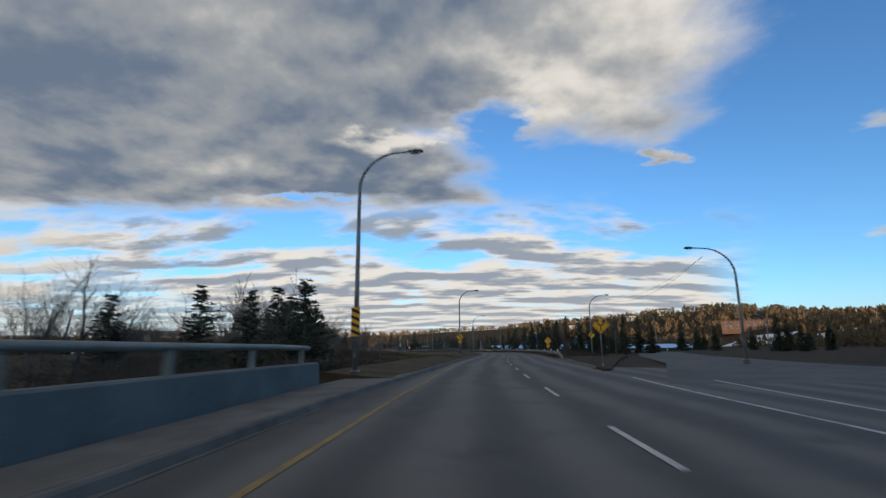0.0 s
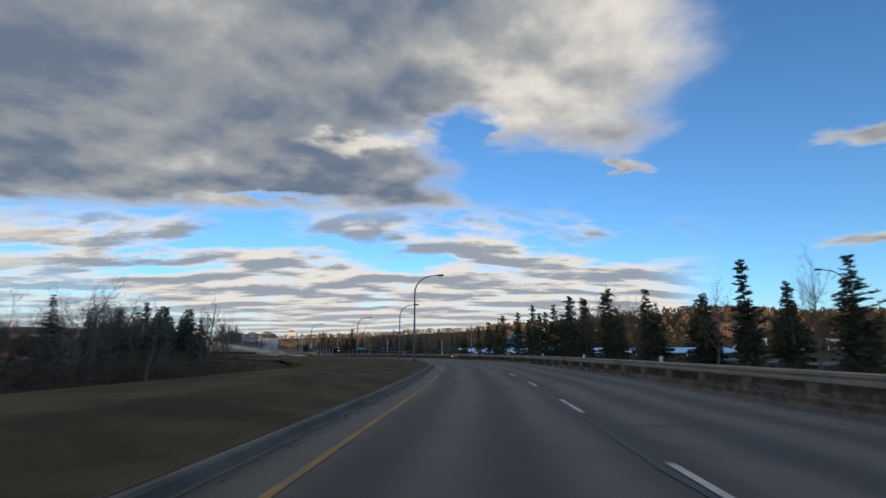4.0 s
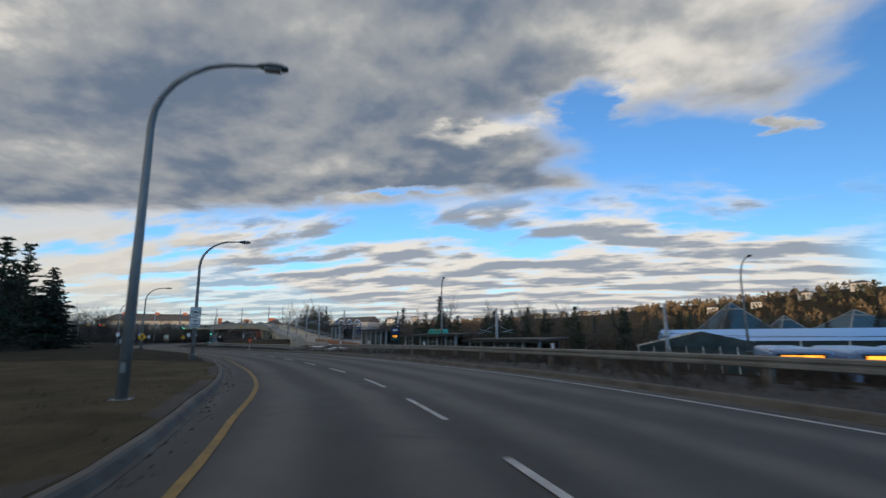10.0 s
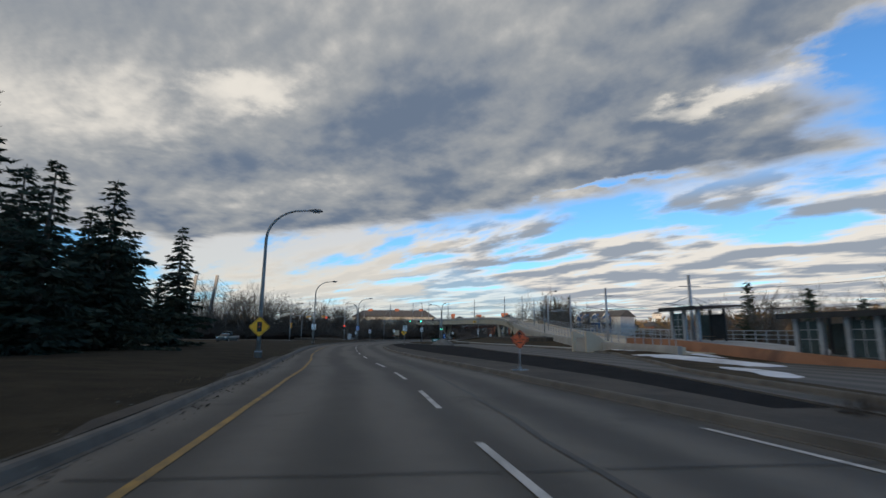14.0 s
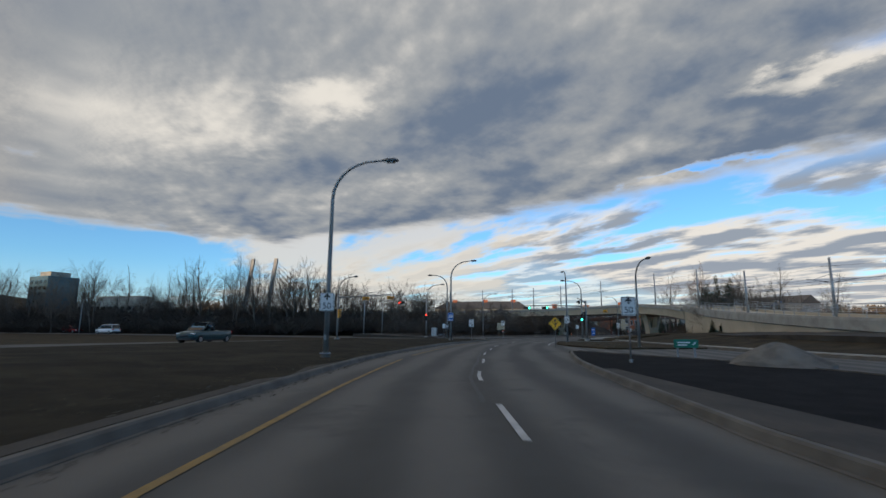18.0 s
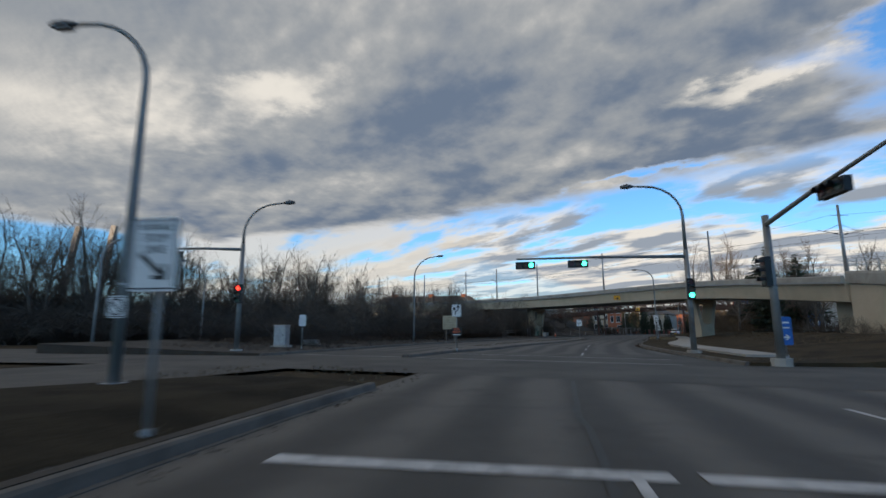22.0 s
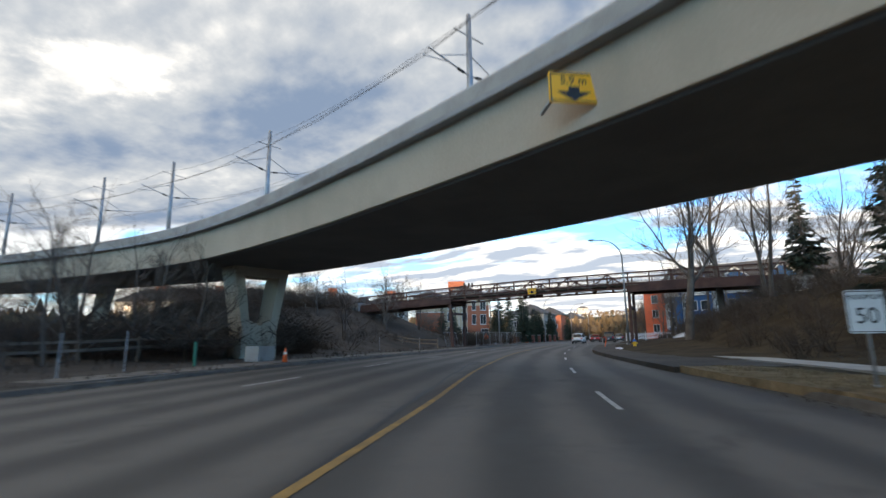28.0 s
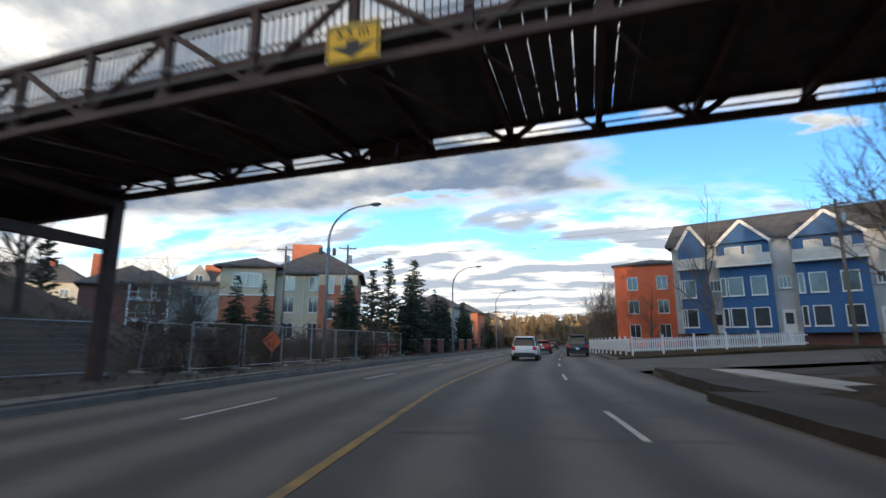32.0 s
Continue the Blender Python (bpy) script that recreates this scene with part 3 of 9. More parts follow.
# the road that forks off to the right and the avenue that crosses
fork = []
for s, o, w in ((18, 14, 16), (40, 19, 10), (70, 25, 9), (110, 38, 9), (150, 62, 9), (190, 95, 9)):
    fork.append([road(s, o - w / 2, 0.004), road(s, o + w / 2, 0.004)])
lay("road", Shape().sweep(fork, closed=False), ASPHALT, "branch road forking away beside the guard rail")
cross = []
for x, y in ((-420, 150), (-300, 205), (-220, 252), (-165, 287), (-135, 306), (-118, 312), (-109, 313.5)):
    cross.append((x, y))
cr = []
for i, (x, y) in enumerate(cross):
    a, b = cross[max(i - 1, 0)], cross[min(i + 1, len(cross) - 1)]
    d = Vector((b[0] - a[0], b[1] - a[1])).normalized()
    w = 7.5 if x < -110 else 6.0
    cr.append([(x + d.y * w, y - d.x * w, 0.006), (x - d.y * w, y + d.x * w, 0.006)])
lay("road", Shape().sweep(cr, closed=False), ASPHALT, "crossing road at the signals")
opp = []
for s, o, w in ((322, -10.5, 8.5), (308, -15, 10), (290, -24, 10), (265, -36, 10), (235, -48, 9), (205, -62, 9), (175, -85, 9), (140, -118, 9)):
    opp.append([road(s, o - w / 2, 0.008), road(s, o + w / 2, 0.008)])
lay("road", Shape().sweep(opp, closed=False), ASPHALT, "opposite carriageway beyond the grass median")

# islands and verges; how steep the banks of the footbridge are
STEEP = [(395, 0.05), (404, 0.20), (416, 0.52), (432, 0.52), (440, 0.10), (448, 0.05)]
STEEP_L = [(322, 0.03), (406, 0.03), (414, 0.30), (426, 0.42), (444, 0.42), (452, 0.05), (500, 0.03)]
RISE = [(60, 0.35), (112, 0.50), (126, 0.12), (165, 0.02), (182, 0.30), (228, 0.33), (265, 0.22), (300, 0.25), (309, 0.1)]       # how far the median stands above its kerb
lay("median", ribbon(60, 180, [(60, -11), (120, -14), (200, -26), (240, -34), (262, -31), (290, -18), (309.3, -7)], [(s, o - 0.16) for s, o in KL], 0.10, crown=lambda s, o: 0.14 + table(s, RISE) * min(1.0, max(0.0, (table(s, KL) - o - 0.5) / 0.9)) - (0.012 * max(0.0, -o - 8) if s > 150 else 0.30 * max(0.0, -o - 9) * min(1.0, (150 - s) / 20)) + 0.05 * noise.noise((s * 0.2, o * 0.3, 0))), DRYGRASS,
    "wide median of dry matted grass and bare soil", "verge")
lay("median", ribbon(180, 309.3, [(60, -11), (120, -14), (200, -26), (240, -34), (262, -31), (290, -18), (309.3, -7)], [(s, o - 0.16) for s, o in KL], 0.10, crown=lambda s, o: 0.14 + table(s, RISE) * min(1.0, max(0.0, (table(s, KL) - o - 0.5) / 0.9)) - (0.012 * max(0.0, -o - 8) if s > 150 else 0.30 * max(0.0, -o - 9) * min(1.0, (150 - s) / 20)) + 0.05 * noise.noise((s * 0.2, o * 0.3, 0))), DARKGRASS,
    "wide median of dark matted grass and leaf litter", "verge")
lay("verge", ribbon(20, 76, [(20, -9.5), (40, -9.5), (76, -9.0)], [(s, o - 0.16) for s, o in KL], 0.12, crown=lambda s, o: 0.15 + 0.10 * min(3.0, max(0.0, table(s, KL) - 0.4 - o)) - 0.36 * max(0.0, table(s, KL) - 3.6 - o) + 0.05 * noise.noise((s * 0.2, o * 0.3, 0))), DRYGRASS, "grassy bank of dry winter grass", "verge")
lay("verge", ribbon(28, 308.5, [(s, o - 0.5) for s, o in KL], [(s, o - 0.17) for s, o in KL], 0.155), SOIL, "bare soil strip along the kerb", "verge")
lay("island", ribbon(28, 70, [(28, 6.4), (34, 7.0), (43, 7.6), (57, 8.6), (70, 9.1)], [(28, 6.8), (34, 8.6), (57, 15), (70, 19)], 0.13), GRASS, "grass wedge between the two roads", "verge")
lay("verge", ribbon(66, 206, [(66, 9.1), (106, 9.7), (115, 9.85), (145, 8.85), (165, 7.65), (193, 6.35), (206, 4.8)], [(66, 16), (106, 20), (150, 18), (193, 12), (206, 8)], 0.10, crown=lambda s, o: 0.12 - 0.06 * max(0, o - 10)), SOIL,
    "strip of bare soil and dead weeds behind the kerb", "verge")
lay("island", ribbon(200, 277, [(200, 5.4), (212, 3.95), (223, 3.25), (252, 3.05), (266, 4.55), (277, 5.9)], [(200, 6.2), (212, 8.4), (223, 10.4), (252, 12.4), (266, 11.4), (277, 6.6)], 0.11), FRESH,
    "traffic island surfaced with fresh black asphalt", "island")
lay("verge", ribbon(201, 262, [(201, 5.3), (212, 4.0), (223, 3.3), (252, 3.1), (262, 4.2)], [(201, 6.0), (212, 6.2), (223, 5.6), (252, 4.5), (262, 4.6)], 0.122), SOIL, "strip of bare brown soil along the island kerb", "verge")
lay("verge", ribbon(284, 308, [(284, 9.5), (290, 7.2), (296, 6.4), (308, 6.4)], [(284, 10.5), (290, 22), (308, 24)], 0.11), GRASS, "corner lawn of dry grass beside the slip road", "verge")
lay("verge", ribbon(319, 448, [(s, o + 0.16) for s, o in KR3], [(319, 22), (350, 22), (400, 30), (448, 34)], 0.1, 2.0, crown=lambda s, o: 0.14 + (min(5.2, max(0.0, o - 12) * table(s, STEEP)) if s > 395 else min(0.9, max(0.0, o - 12.5) * 0.16)) + 0.06 * noise.noise((s * 0.5, o * 0.6, 2))), GRASS, "verge of dry grass beside the avenue", "verge")
lay("verge", ribbon(462, 560, [(s, o + 0.16) for s, o in KR3], [(462, 60), (560, 60)], 0.1, crown=lambda s, o: 0.14 + min(0.95, max(0.0, o - 8) * 0.078) + 0.05 * noise.noise((s * 0.5, o * 0.6, 4))), GRASS, "corner lawn of dry grass rising from the avenue", "verge")
lay("road", ribbon(448, 462.2, [(448, 6.3), (462.2, 6.2)], [(448, 70), (462.2, 70)], 0.05, crown=lambda s, o: 0.004 + min(0.95, max(0.0, o - 9) * 0.07)), ASPHALT, "side street that climbs away from the avenue")
lay("verge", ribbon(436, 447.6, [(436, 6.9), (447.6, 7.0)], [(436, 12), (447.6, 26)], 0.13, 1.5, crown=lambda s, o: 0.20 + max(0.0, o - 12) * 0.06 + 0.10 * noise.noise((s * 0.7, o * 0.9, 6))), SOIL, "bare dark soil at the street corner", "verge")
lay("pavement", ribbon(323, 446, [(323, 9.2), (350, 9.4), (378, 10.7), (392, 10.9), (402, 10.5), (420, 9.6), (470, 8.0)], [(323, 10.9), (350, 11.1), (378, 12.3), (392, 12.5), (402, 12.1), (420, 11.3), (470, 9.7)], 0.245), CONCRETE, "pale concrete pavement beside the avenue", "pavement")
lay("verge", ribbon(371, 391.5, [(371, 6.9), (382, 6.95), (391.5, 6.75)], [(371, 10.0), (385, 10.7), (391.5, 9.0)], 0.15, 1.0, crown=lambda s, o: 0.215 + 0.05 * noise.noise((s * 0.8, o * 1.1, 3))), TAN, "patch of trampled tan grass beside the kerb", "verge")
lay("verge", ribbon(391.5, 436, [(391.5, 6.55), (400, 6.35), (412, 6.0), (436, 5.95)], [(391.5, 10.7), (400, 10.4), (420, 9.5), (436, 8.9)], 0.13, 1.5, crown=lambda s, o: 0.205 + 0.04 * noise.noise((s * 0.7, o * 0.9, 6))), SOIL, "bare dark soil between kerb and pavement", "verge")
lay("shoulder", ribbon(386, 462, [(386, -13.6), (396, -12.6), (412, -9.9), (432, -8.2), (462, -8.2)], [(s, o - 0.5) for s, o in KLL], 0.15, crown=lambda s, o: 0.165 + 0.02 * noise.noise((s * 0.7, o * 0.9, 8))), GRAVEL, "strip of pale gravel and broken concrete behind the kerb", "shoulder")
lay("median", ribbon(322, 375.5, [(s, o + 0.16) for s, o in MED_L], [(s, o - 0.16) for s, o in MED_R], 0.145), GRAVEL, "raised median of dirty paving with weeds", "median")
lay("verge", ribbon(322, 500, [(322, -30), (384, -34), (500, -30)], [(s, o - 0.16) for s, o in KLL], 0.12, crown=lambda s, o: 0.12 + min(5.4, max(0.0, -o - 14) * table(s, STEEP_L))), SOIL, "dark verge with leaf litter", "verge")

SLIP = [(204, 9.0), (208, 9.6), (212, 10.3), (216, 11.4), (221, 14.2), (233, 19.7), (245, 21.0), (262, 20.4), (290, 17.4), (310, 13.9), (319, 12.4)]       # its far kerb
WALL_TOP = [(184, -1.6), (204, -0.6), (210, -0.2), (217, 0.35), (224, 0.85), (231, 1.28), (236, 1.35)]


def lawn_z(s, o):
    """Height of the snowy slope between slip road and platform, and of the lawn below the ramp."""
    k, n = table(s, SLIP), 0.05 * noise.noise((s * 0.4, o * 0.5, 5))
    if s < 236:
        q = min(1.0, max(0.0, (o - k) / (22.4 - k)))
        return 0.14 + (table(s, WALL_TOP) - 0.79) * q + n
    return 0.14 + min(1.15, max(0.0, o - k - 1) * 0.13) + n


lay("verge", ribbon(204, 319, [(q, o + 0.1) for q, o in SLIP], [(204, 24), (237, 24), (252, 25.5), (277.5, 29.5), (307, 30.5), (319, 29)], 0.12, 2.0, crown=lawn_z), GRASS, "rising lawn of dry grass below the railway ramp", "verge")
lay("verge", ribbon(262, 319, [(262, 25.2), (290, 23.5), (319, 21.5)], [(262, 27.5), (277.5, 29.4), (307, 30.4), (319, 29)], 0.12, crown=lambda s, o: 1.0 + min(0.45, (o - 21) * 0.05) + 0.12 * noise.noise((s * 0.6, o * 0.8, 9))), SOIL, "dark planting bed along the ramp wall", "verge")
lay("pavement", ribbon(236, 319, [(q, o + 0.4) for q, o in SLIP], [(q, o + 1.8) for q, o in SLIP], 0.235), CONCRETE, "pale concrete pavement along the slip road", "pavement")
lay("kerb", kerb_run(204, 319, SLIP, 1), KERB, "worn concrete kerb with a gutter", "kerb")
for a, b, off, side in ((28, 309.4, KL, -1), (30, 200, KR, 1), (200, 276, KR, 1), (296, 306, KR2, 1), (319, 448, KR3, 1), (462, 600, KR3, 1), (322, 375.5, MED_R, -1), (322, 375.5, MED_L, 1), (322, 600, KLL, -1)):
    lay("kerb", kerb_run(a, b, off, side), KERB, "worn concrete kerb with a gutter", "kerb")
lay("kerb", kerb_run(200, 277, [(200, 6.4), (212, 8.6), (223, 10.6), (252, 12.6), (266, 11.6), (277, 6.6)], -1), KERB, "worn concrete kerb with a gutter", "kerb")


def stripe(a, b, off, wide, material, z=0.008):
    lo = [(s, table(s, off) - wide / 2) for s in steps(a, b, 1.5)]
    hi = [(s, table(s, off) + wide / 2) for s in steps(a, b, 1.5)]
    return ribbon(a, b, lo, hi, z, 1.5)


def marking(shape, material, label):
    return tagged(part("marking", shape, material), label, "road marking", kind="structure")


for a, b in ((-60, 26), (28, 62), (64, 96), (98.5, 104), (105.5, 132), (134, 188), (190, 236), (238, 268), (271, 298)):
    marking(stripe(a, b, YEL, 0.12, YELLOW), YELLOW, "faded yellow edge line beside the kerb")
marking(stripe(377, 640, YEL2, 0.14, YELLOW, 0.010), YELLOW, "faded yellow centre line")
DASHES = [-42.4, -34.3, -26.3, -18.2, -10.2, -2.1]
MARKS = ((5.9, 0), (46.1, 5), (100.4, 7), (121.2, 3), (134.6, 2), (147.8, 2), (164.2, 3), (176.6, 2), (189.0, 2), (201.4, 2), (207.2, 1), (219.1, 2), (227, 1), (251.9, 4), (266, 2), (279.8, 2), (294.1, 2), (300.4, 1), (325.5, 3), (332.9, 1), (340.9, 1), (349.1, 1), (357.3, 1), (382.4, 3), (391.3, 1), (401.3, 1), (410.7, 1), (420.9, 1), (430.9, 1), (441.9, 1), (640, 20))
for (a, _), (b, n) in zip(MARKS, MARKS[1:]):
    DASHES += [a + (b - a) * k / n for k in range(n)]
for a in DASHES:
    if 306 < a < 325:
        continue
    marking(stripe(a, a + 2.9, LANE, 0.11, WHITE, 0.010), WHITE, "white lane dash")
for i in range(22):
    a = 386.5 + i * 9.0
    marking(stripe(a, a + 3.2, [(380, -7.4), (388, -6.5), (398, -5.7), (413, -3.95), (433, -3.8), (640, -4.2)], 0.11, WHITE, 0.010), WHITE, "white lane dash")
marking(stripe(0, 22, [(0, 4.1), (8.8, 5.0), (18.8, 5.8), (22, 6.1)], 0.12, WHITE), WHITE, "white line dividing the fork")
marking(stripe(2, 20, [(0, 5.9), (10, 7.0), (16.6, 8.0), (20, 8.5)], 0.12, WHITE), WHITE, "white line dividing the fork")
marking(stripe(120, 205, [(120, 8.9), (145, 7.9), (165, 6.8), (180, 5.9), (187, 5.65), (195, 5.4), (205, 4.1)], 0.11, WHITE), WHITE, "white edge line beside the gutter")
marking(stripe(292, 308, [(292, 5.6), (308, 5.8)], 0.11, WHITE), WHITE, "white edge line beside the gutter")
marking(Shape().sweep([[road(303.3, -2.0, 0.011), road(303.62, -2.0, 0.011)], [road(303.2, 1.9, 0.011), road(303.5, 1.9, 0.011)]], closed=False), WHITE, "broad worn white stop bar")
marking(Shape().sweep([[road(303.2, 2.15, 0.011), road(303.5, 2.15, 0.011)], [road(303.0, 5.4, 0.011), road(303.3, 5.4, 0.011)]], closed=False), WHITE, "broad worn white stop bar")
for s0, s1, o0, o1 in ((324.0, 318.9, -13.2, 5.8), (326.4, 322.4, -5.0, 6.0)):
    marking(Shape().sweep([[road(s0, o0, 0.012), road(s0 + 0.13, o0, 0.012)], [road(s1, o1, 0.012), road(s1 + 0.13, o1, 0.012)]], closed=False), WHITE, "white crosswalk line")


def crack(a, b, off, wide=0.09, seed=0):
    """A wandering strip of crack sealant along the road."""
    rows = []
    for s in steps(a, b, 0.8):
        o = table(s, off) + 0.10 * noise.noise((s * 0.35, seed, 0)) + 0.05 * noise.noise((s * 1.7, seed, 3))
        w = wide * (0.7 + 0.6 * abs(noise.noise((s * 0.9, seed, 7))))
        rows.append([road(s, o - w / 2, 0.009), road(s, o + w / 2, 0.009)])
    return Shape().sweep(rows, closed=False)


for i, (a, b, off) in enumerate(((48, 96, [(s, o - 0.15) for s, o in LANE]), (98, 128, [(98, 3.0), (112, 3.3), (128, 3.1)]), (186, 226, [(186, 1.9), (226, 1.1)]), (255, 312, [(s, o - 0.25) for s, o in LANE]), (374, 420, [(374, -1.2), (420, -1.1)]))):
    lay("crack_seal", crack(a, b, off, 0.13, i), TAR, "black sealed crack in the asphalt", "crack seal")
for i, s in enumerate((13, 36, 57, 79, 108, 121, 149, 176, 203, 231, 262, 287, 347, 371, 398, 431)):
    rows = [[road(s + 0.25 * noise.noise((o * 0.5, i, 1)), o, 0.0085), road(s + 0.05 + 0.25 * noise.noise((o * 0.5, i, 1)), o, 0.0085)] for o in np.arange(table(s, KL) + 0.4 if s < 320 else -1.0, 5.2, 0.5)]
    lay("crack_seal", Shape().sweep(rows, closed=False), TAR, "black sealed crack across the lanes", "crack seal")


# ---- street lamps, signs and signals ----
def street_lamp(x, y, toward, high=9.0, arm=2.4, z=0.1, label="tapered grey steel street lamp with a curved arm", mate=POLE, signal=False):
    """A davit lamp at (x, y); its arm points to the bearing toward, degrees left of +y."""
    t = thing("street_lamp", label, "street lamp", x, y, z, toward, "street lamps")
    r = min(arm * 0.85, 2.2)
    straight = high - r * 0.95
    pts, rad = [(0, 0, 0.02), (0, 0, straight * 0.5), (0, 0, straight)], [0.115, 0.095, 0.075]
    for k in range(1, 8):
        a = k / 7 * math.pi / 2
        pts.append((0, r * (1 - math.cos(a)), straight + r * 0.92 * math.sin(a)))
        rad.append(0.075 - 0.03 * k / 7)
    pts.append((0, arm, high - 0.03))
    rad.append(0.04)
    part("pole", Shape().tube(pts, rad, 10), mate, t, smooth=True)
    part("base_plate", Shape().box(0, 0, 0.0, 0.36, 0.36, 0.035), STEEL, t)
    part("footing", Shape().tube([(0, 0, -0.5), (0, 0, 0.0)], 0.20, 12), WALKWAY, t)
    for a in (45, 135, 225, 315):
        part("bolt", Shape().tube([(0.2 * math.cos(radians(a)), 0.2 * math.sin(radians(a)), 0), (0.2 * math.cos(radians(a)), 0.2 * math.sin(radians(a)), 0.07)], 0.016, 6), STEEL, t)
    part("hand_hole", Shape().box(0.105, 0, 0.55, 0.03, 0.1, 0.2), POLE, t)
    rows = []
    for q, w, h in ((0.0, 0.05, 0.05), (0.1, 0.10, 0.08), (0.3, 0.155, 0.12), (0.55, 0.15, 0.11), (0.68, 0.10, 0.07), (0.72, 0.03, 0.03)):
        rows.append([(w * math.cos(b), arm - 0.06 + q, high - 0.03 + h * (math.sin(b) if math.sin(b) > 0 else 0.55 * math.sin(b))) for b in [2 * math.pi * k / 10 for k in range(10)]])
    head = part("luminaire", Shape().sweep(rows), LAMPGREY, t, "dark grey cobra-head luminaire", smooth=True)
    part("lens", Shape().box(0, arm + 0.3, high - 0.115, 0.2, 0.36, 0.03, taper=1.1), PALE_GLASS, head)
    return t


PALE_GLASS = mat("lamp_lens", (0.35, 0.36, 0.36), (0.42, 0.43, 0.43), 5, 40, 0.2, bump=0.02)
# along the near kerb: s, offset, height, ground
LAMPS = ((20.5, -5.5, 9.9, 0.40), (69.4, -3.85, 9.35, 0.45), (112.1, -2.35, 8.45, 0.60), (137.0, -2.6, 7.95, 0.2), (162.0, -4.05, 7.7, 0.12), (183.9, -4.55, 7.4, 0.42), (224.7, -5.7, 7.95, 0.45), (265.7, -5.88, 8.55, 0.33), (296.8, -4.45, 8.65, 0.36))
lamp_at = []
for s, o, h, z in LAMPS:
    x, y, _ = road(s, o)
    lamp_at.append(street_lamp(x, y, heading(s) - 90, h - z, 2.15, z))
x, y, _ = road(74.8, 15.2)
street_lamp(x, y, heading(72) - 90, 8.5, 2.3, 0.4)
for s, o, h, z, arm in ((37.2, 18.6, 8.5, 0.3, 2.8), (108, 37, 8.5, 0, 2.4), (368.3, 7.85, 9.25, 0.4, 1.9), (426.7, 9.2, 11.25, 0.4, 2.6)):
    x, y, _ = road(s, o)
    street_lamp(x, y, heading(s) + 90, h - z, arm, z)
x, y, _ = road(287.8, 12.6)
street_lamp(x, y, heading(287) - 165, 6.95, 1.8, 0.1)
x, y, _ = road(304.6, 7.45)
street_lamp(x, y, heading(305) + 15, 8.2, 1.4, 0.15)
for s, o, h in ((344.3, -14.1, 8.75), (450.0, -10.2, 9.2), (475, -8.4, 9.2), (500, -7.4, 9.1), (530, -7.4, 9.1)):
    x, y, _ = road(s, o)
    street_lamp(x, y, heading(s) - 90, h, 2.6, 0.1)
for x, y, turn in ((-152, 300, 30), (-163, 312, 200), (-205, 262, 30), (-240, 235, 200), (-120, 228, 30), (-150, 205, 200), (-24, 243, 200), (6, 236, 180), (28, 215, 160), (60, 150, 90), (-75, 292, 250)):
    street_lamp(x, y, turn, 8.2, 2.4, -0.05)


def blade(w, h, mate, corner=0.04, deep=0.012, diamond=False):
    """A flat sign blank with cut corners, facing -y, centred on the origin."""
    if diamond:
        k = w / math.sqrt(2)
        c = corner
        out = [(-c, -k + c), (c, -k + c), (k - c, -c), (k - c, c), (c, k - c), (-c, k - c), (-k + c, c), (-k + c, -c)]
    else:
        a, b, c = w / 2, h / 2, corner
        out = [(-a + c, -b), (a - c, -b), (a, -b + c), (a, b - c), (a - c, b), (-a + c, b), (-a, b - c), (-a, -b + c)]
    return Shape().prism(out, "y", 0.0, deep)


def outline_bar(pts, wide, y=-0.006):
    """A flat painted line through points (x, z) on a sign's face."""
    p = [Vector(q) for q in pts]
    loop = (p[0] - p[-1]).length < 1e-6
    rows = []
    for k in range(len(p)):
        a = p[k] - p[k - 1] if k else (p[0] - p[-2] if loop else p[1] - p[0])
        b = p[k + 1] - p[k] if k < len(p) - 1 else (p[1] - p[0] if loop else p[-1] - p[-2])
        m = (a.normalized() + b.normalized())
        m = m.normalized() if m.length > 1e-4 else b.normalized()
        w = wide / 2 / max(0.5, m.dot(b.normalized()))
        rows.append([(p[k].x + m.y * w, y, p[k].y - m.x * w), (p[k].x - m.y * w, y, p[k].y + m.x * w)])
    sh = Shape().sweep(rows, closed=False)
    return sh


def sign_panel(parent, z, w, h, mate, label, marks=(), diamond=False, text=(), y=-0.14, border=BLACK, x=0.0):
    """A sign plate under parent, facing its -y."""
    p = part("sign_plate", blade(w, h, mate, diamond=diamond), mate, parent, label)
    p.matrix_basis = pose(x, y, z)
    if border:
        if diamond:
            k = w / math.sqrt(2) * 0.90
            part("border", outline_bar([(0, -k), (k, 0), (0, k), (-k, 0), (0, -k)], 0.02), border, p)
        else:
            a, b = w / 2 - 0.03, h / 2 - 0.03
            part("border", outline_bar([(-a, -b), (a, -b), (a, b), (-a, b), (-a, -b)], 0.018), border, p)
    for pts, wide, m in marks:
        part("symbol", outline_bar(pts, wide, -0.008), m, p)
    for body, size, tx, tz, m in text:
        letters(body, size, p, (tx, -0.006, tz), m)
    return p


def sign_post(x, y, turn, high, label, z=0.1, mate=POLE, r=0.032):
    t = thing("road_sign", label, "road sign", x, y, z, turn, "road signs")
    part("post", Shape().tube([(0, 0, -0.3), (0, 0, high)], r, 8), mate, t, smooth=True)
    part("post_sleeve", Shape().box(0, 0, -0.02, 0.1, 0.1, 0.16), STEEL, t)
    return t


def on_pole(ob, s, label):
    """A frame on a lamp post that faces the oncoming drivers, for plates bolted to it."""
    x, y, z = ob.matrix_basis.translation
    t = thing("road_sign", label, "road sign", x, y, z, heading(s), "road signs")
    part("band", Shape().tube([(0, 0, 2.0), (0, 0, 2.05)], 0.118, 12), STEEL, t)
    return t


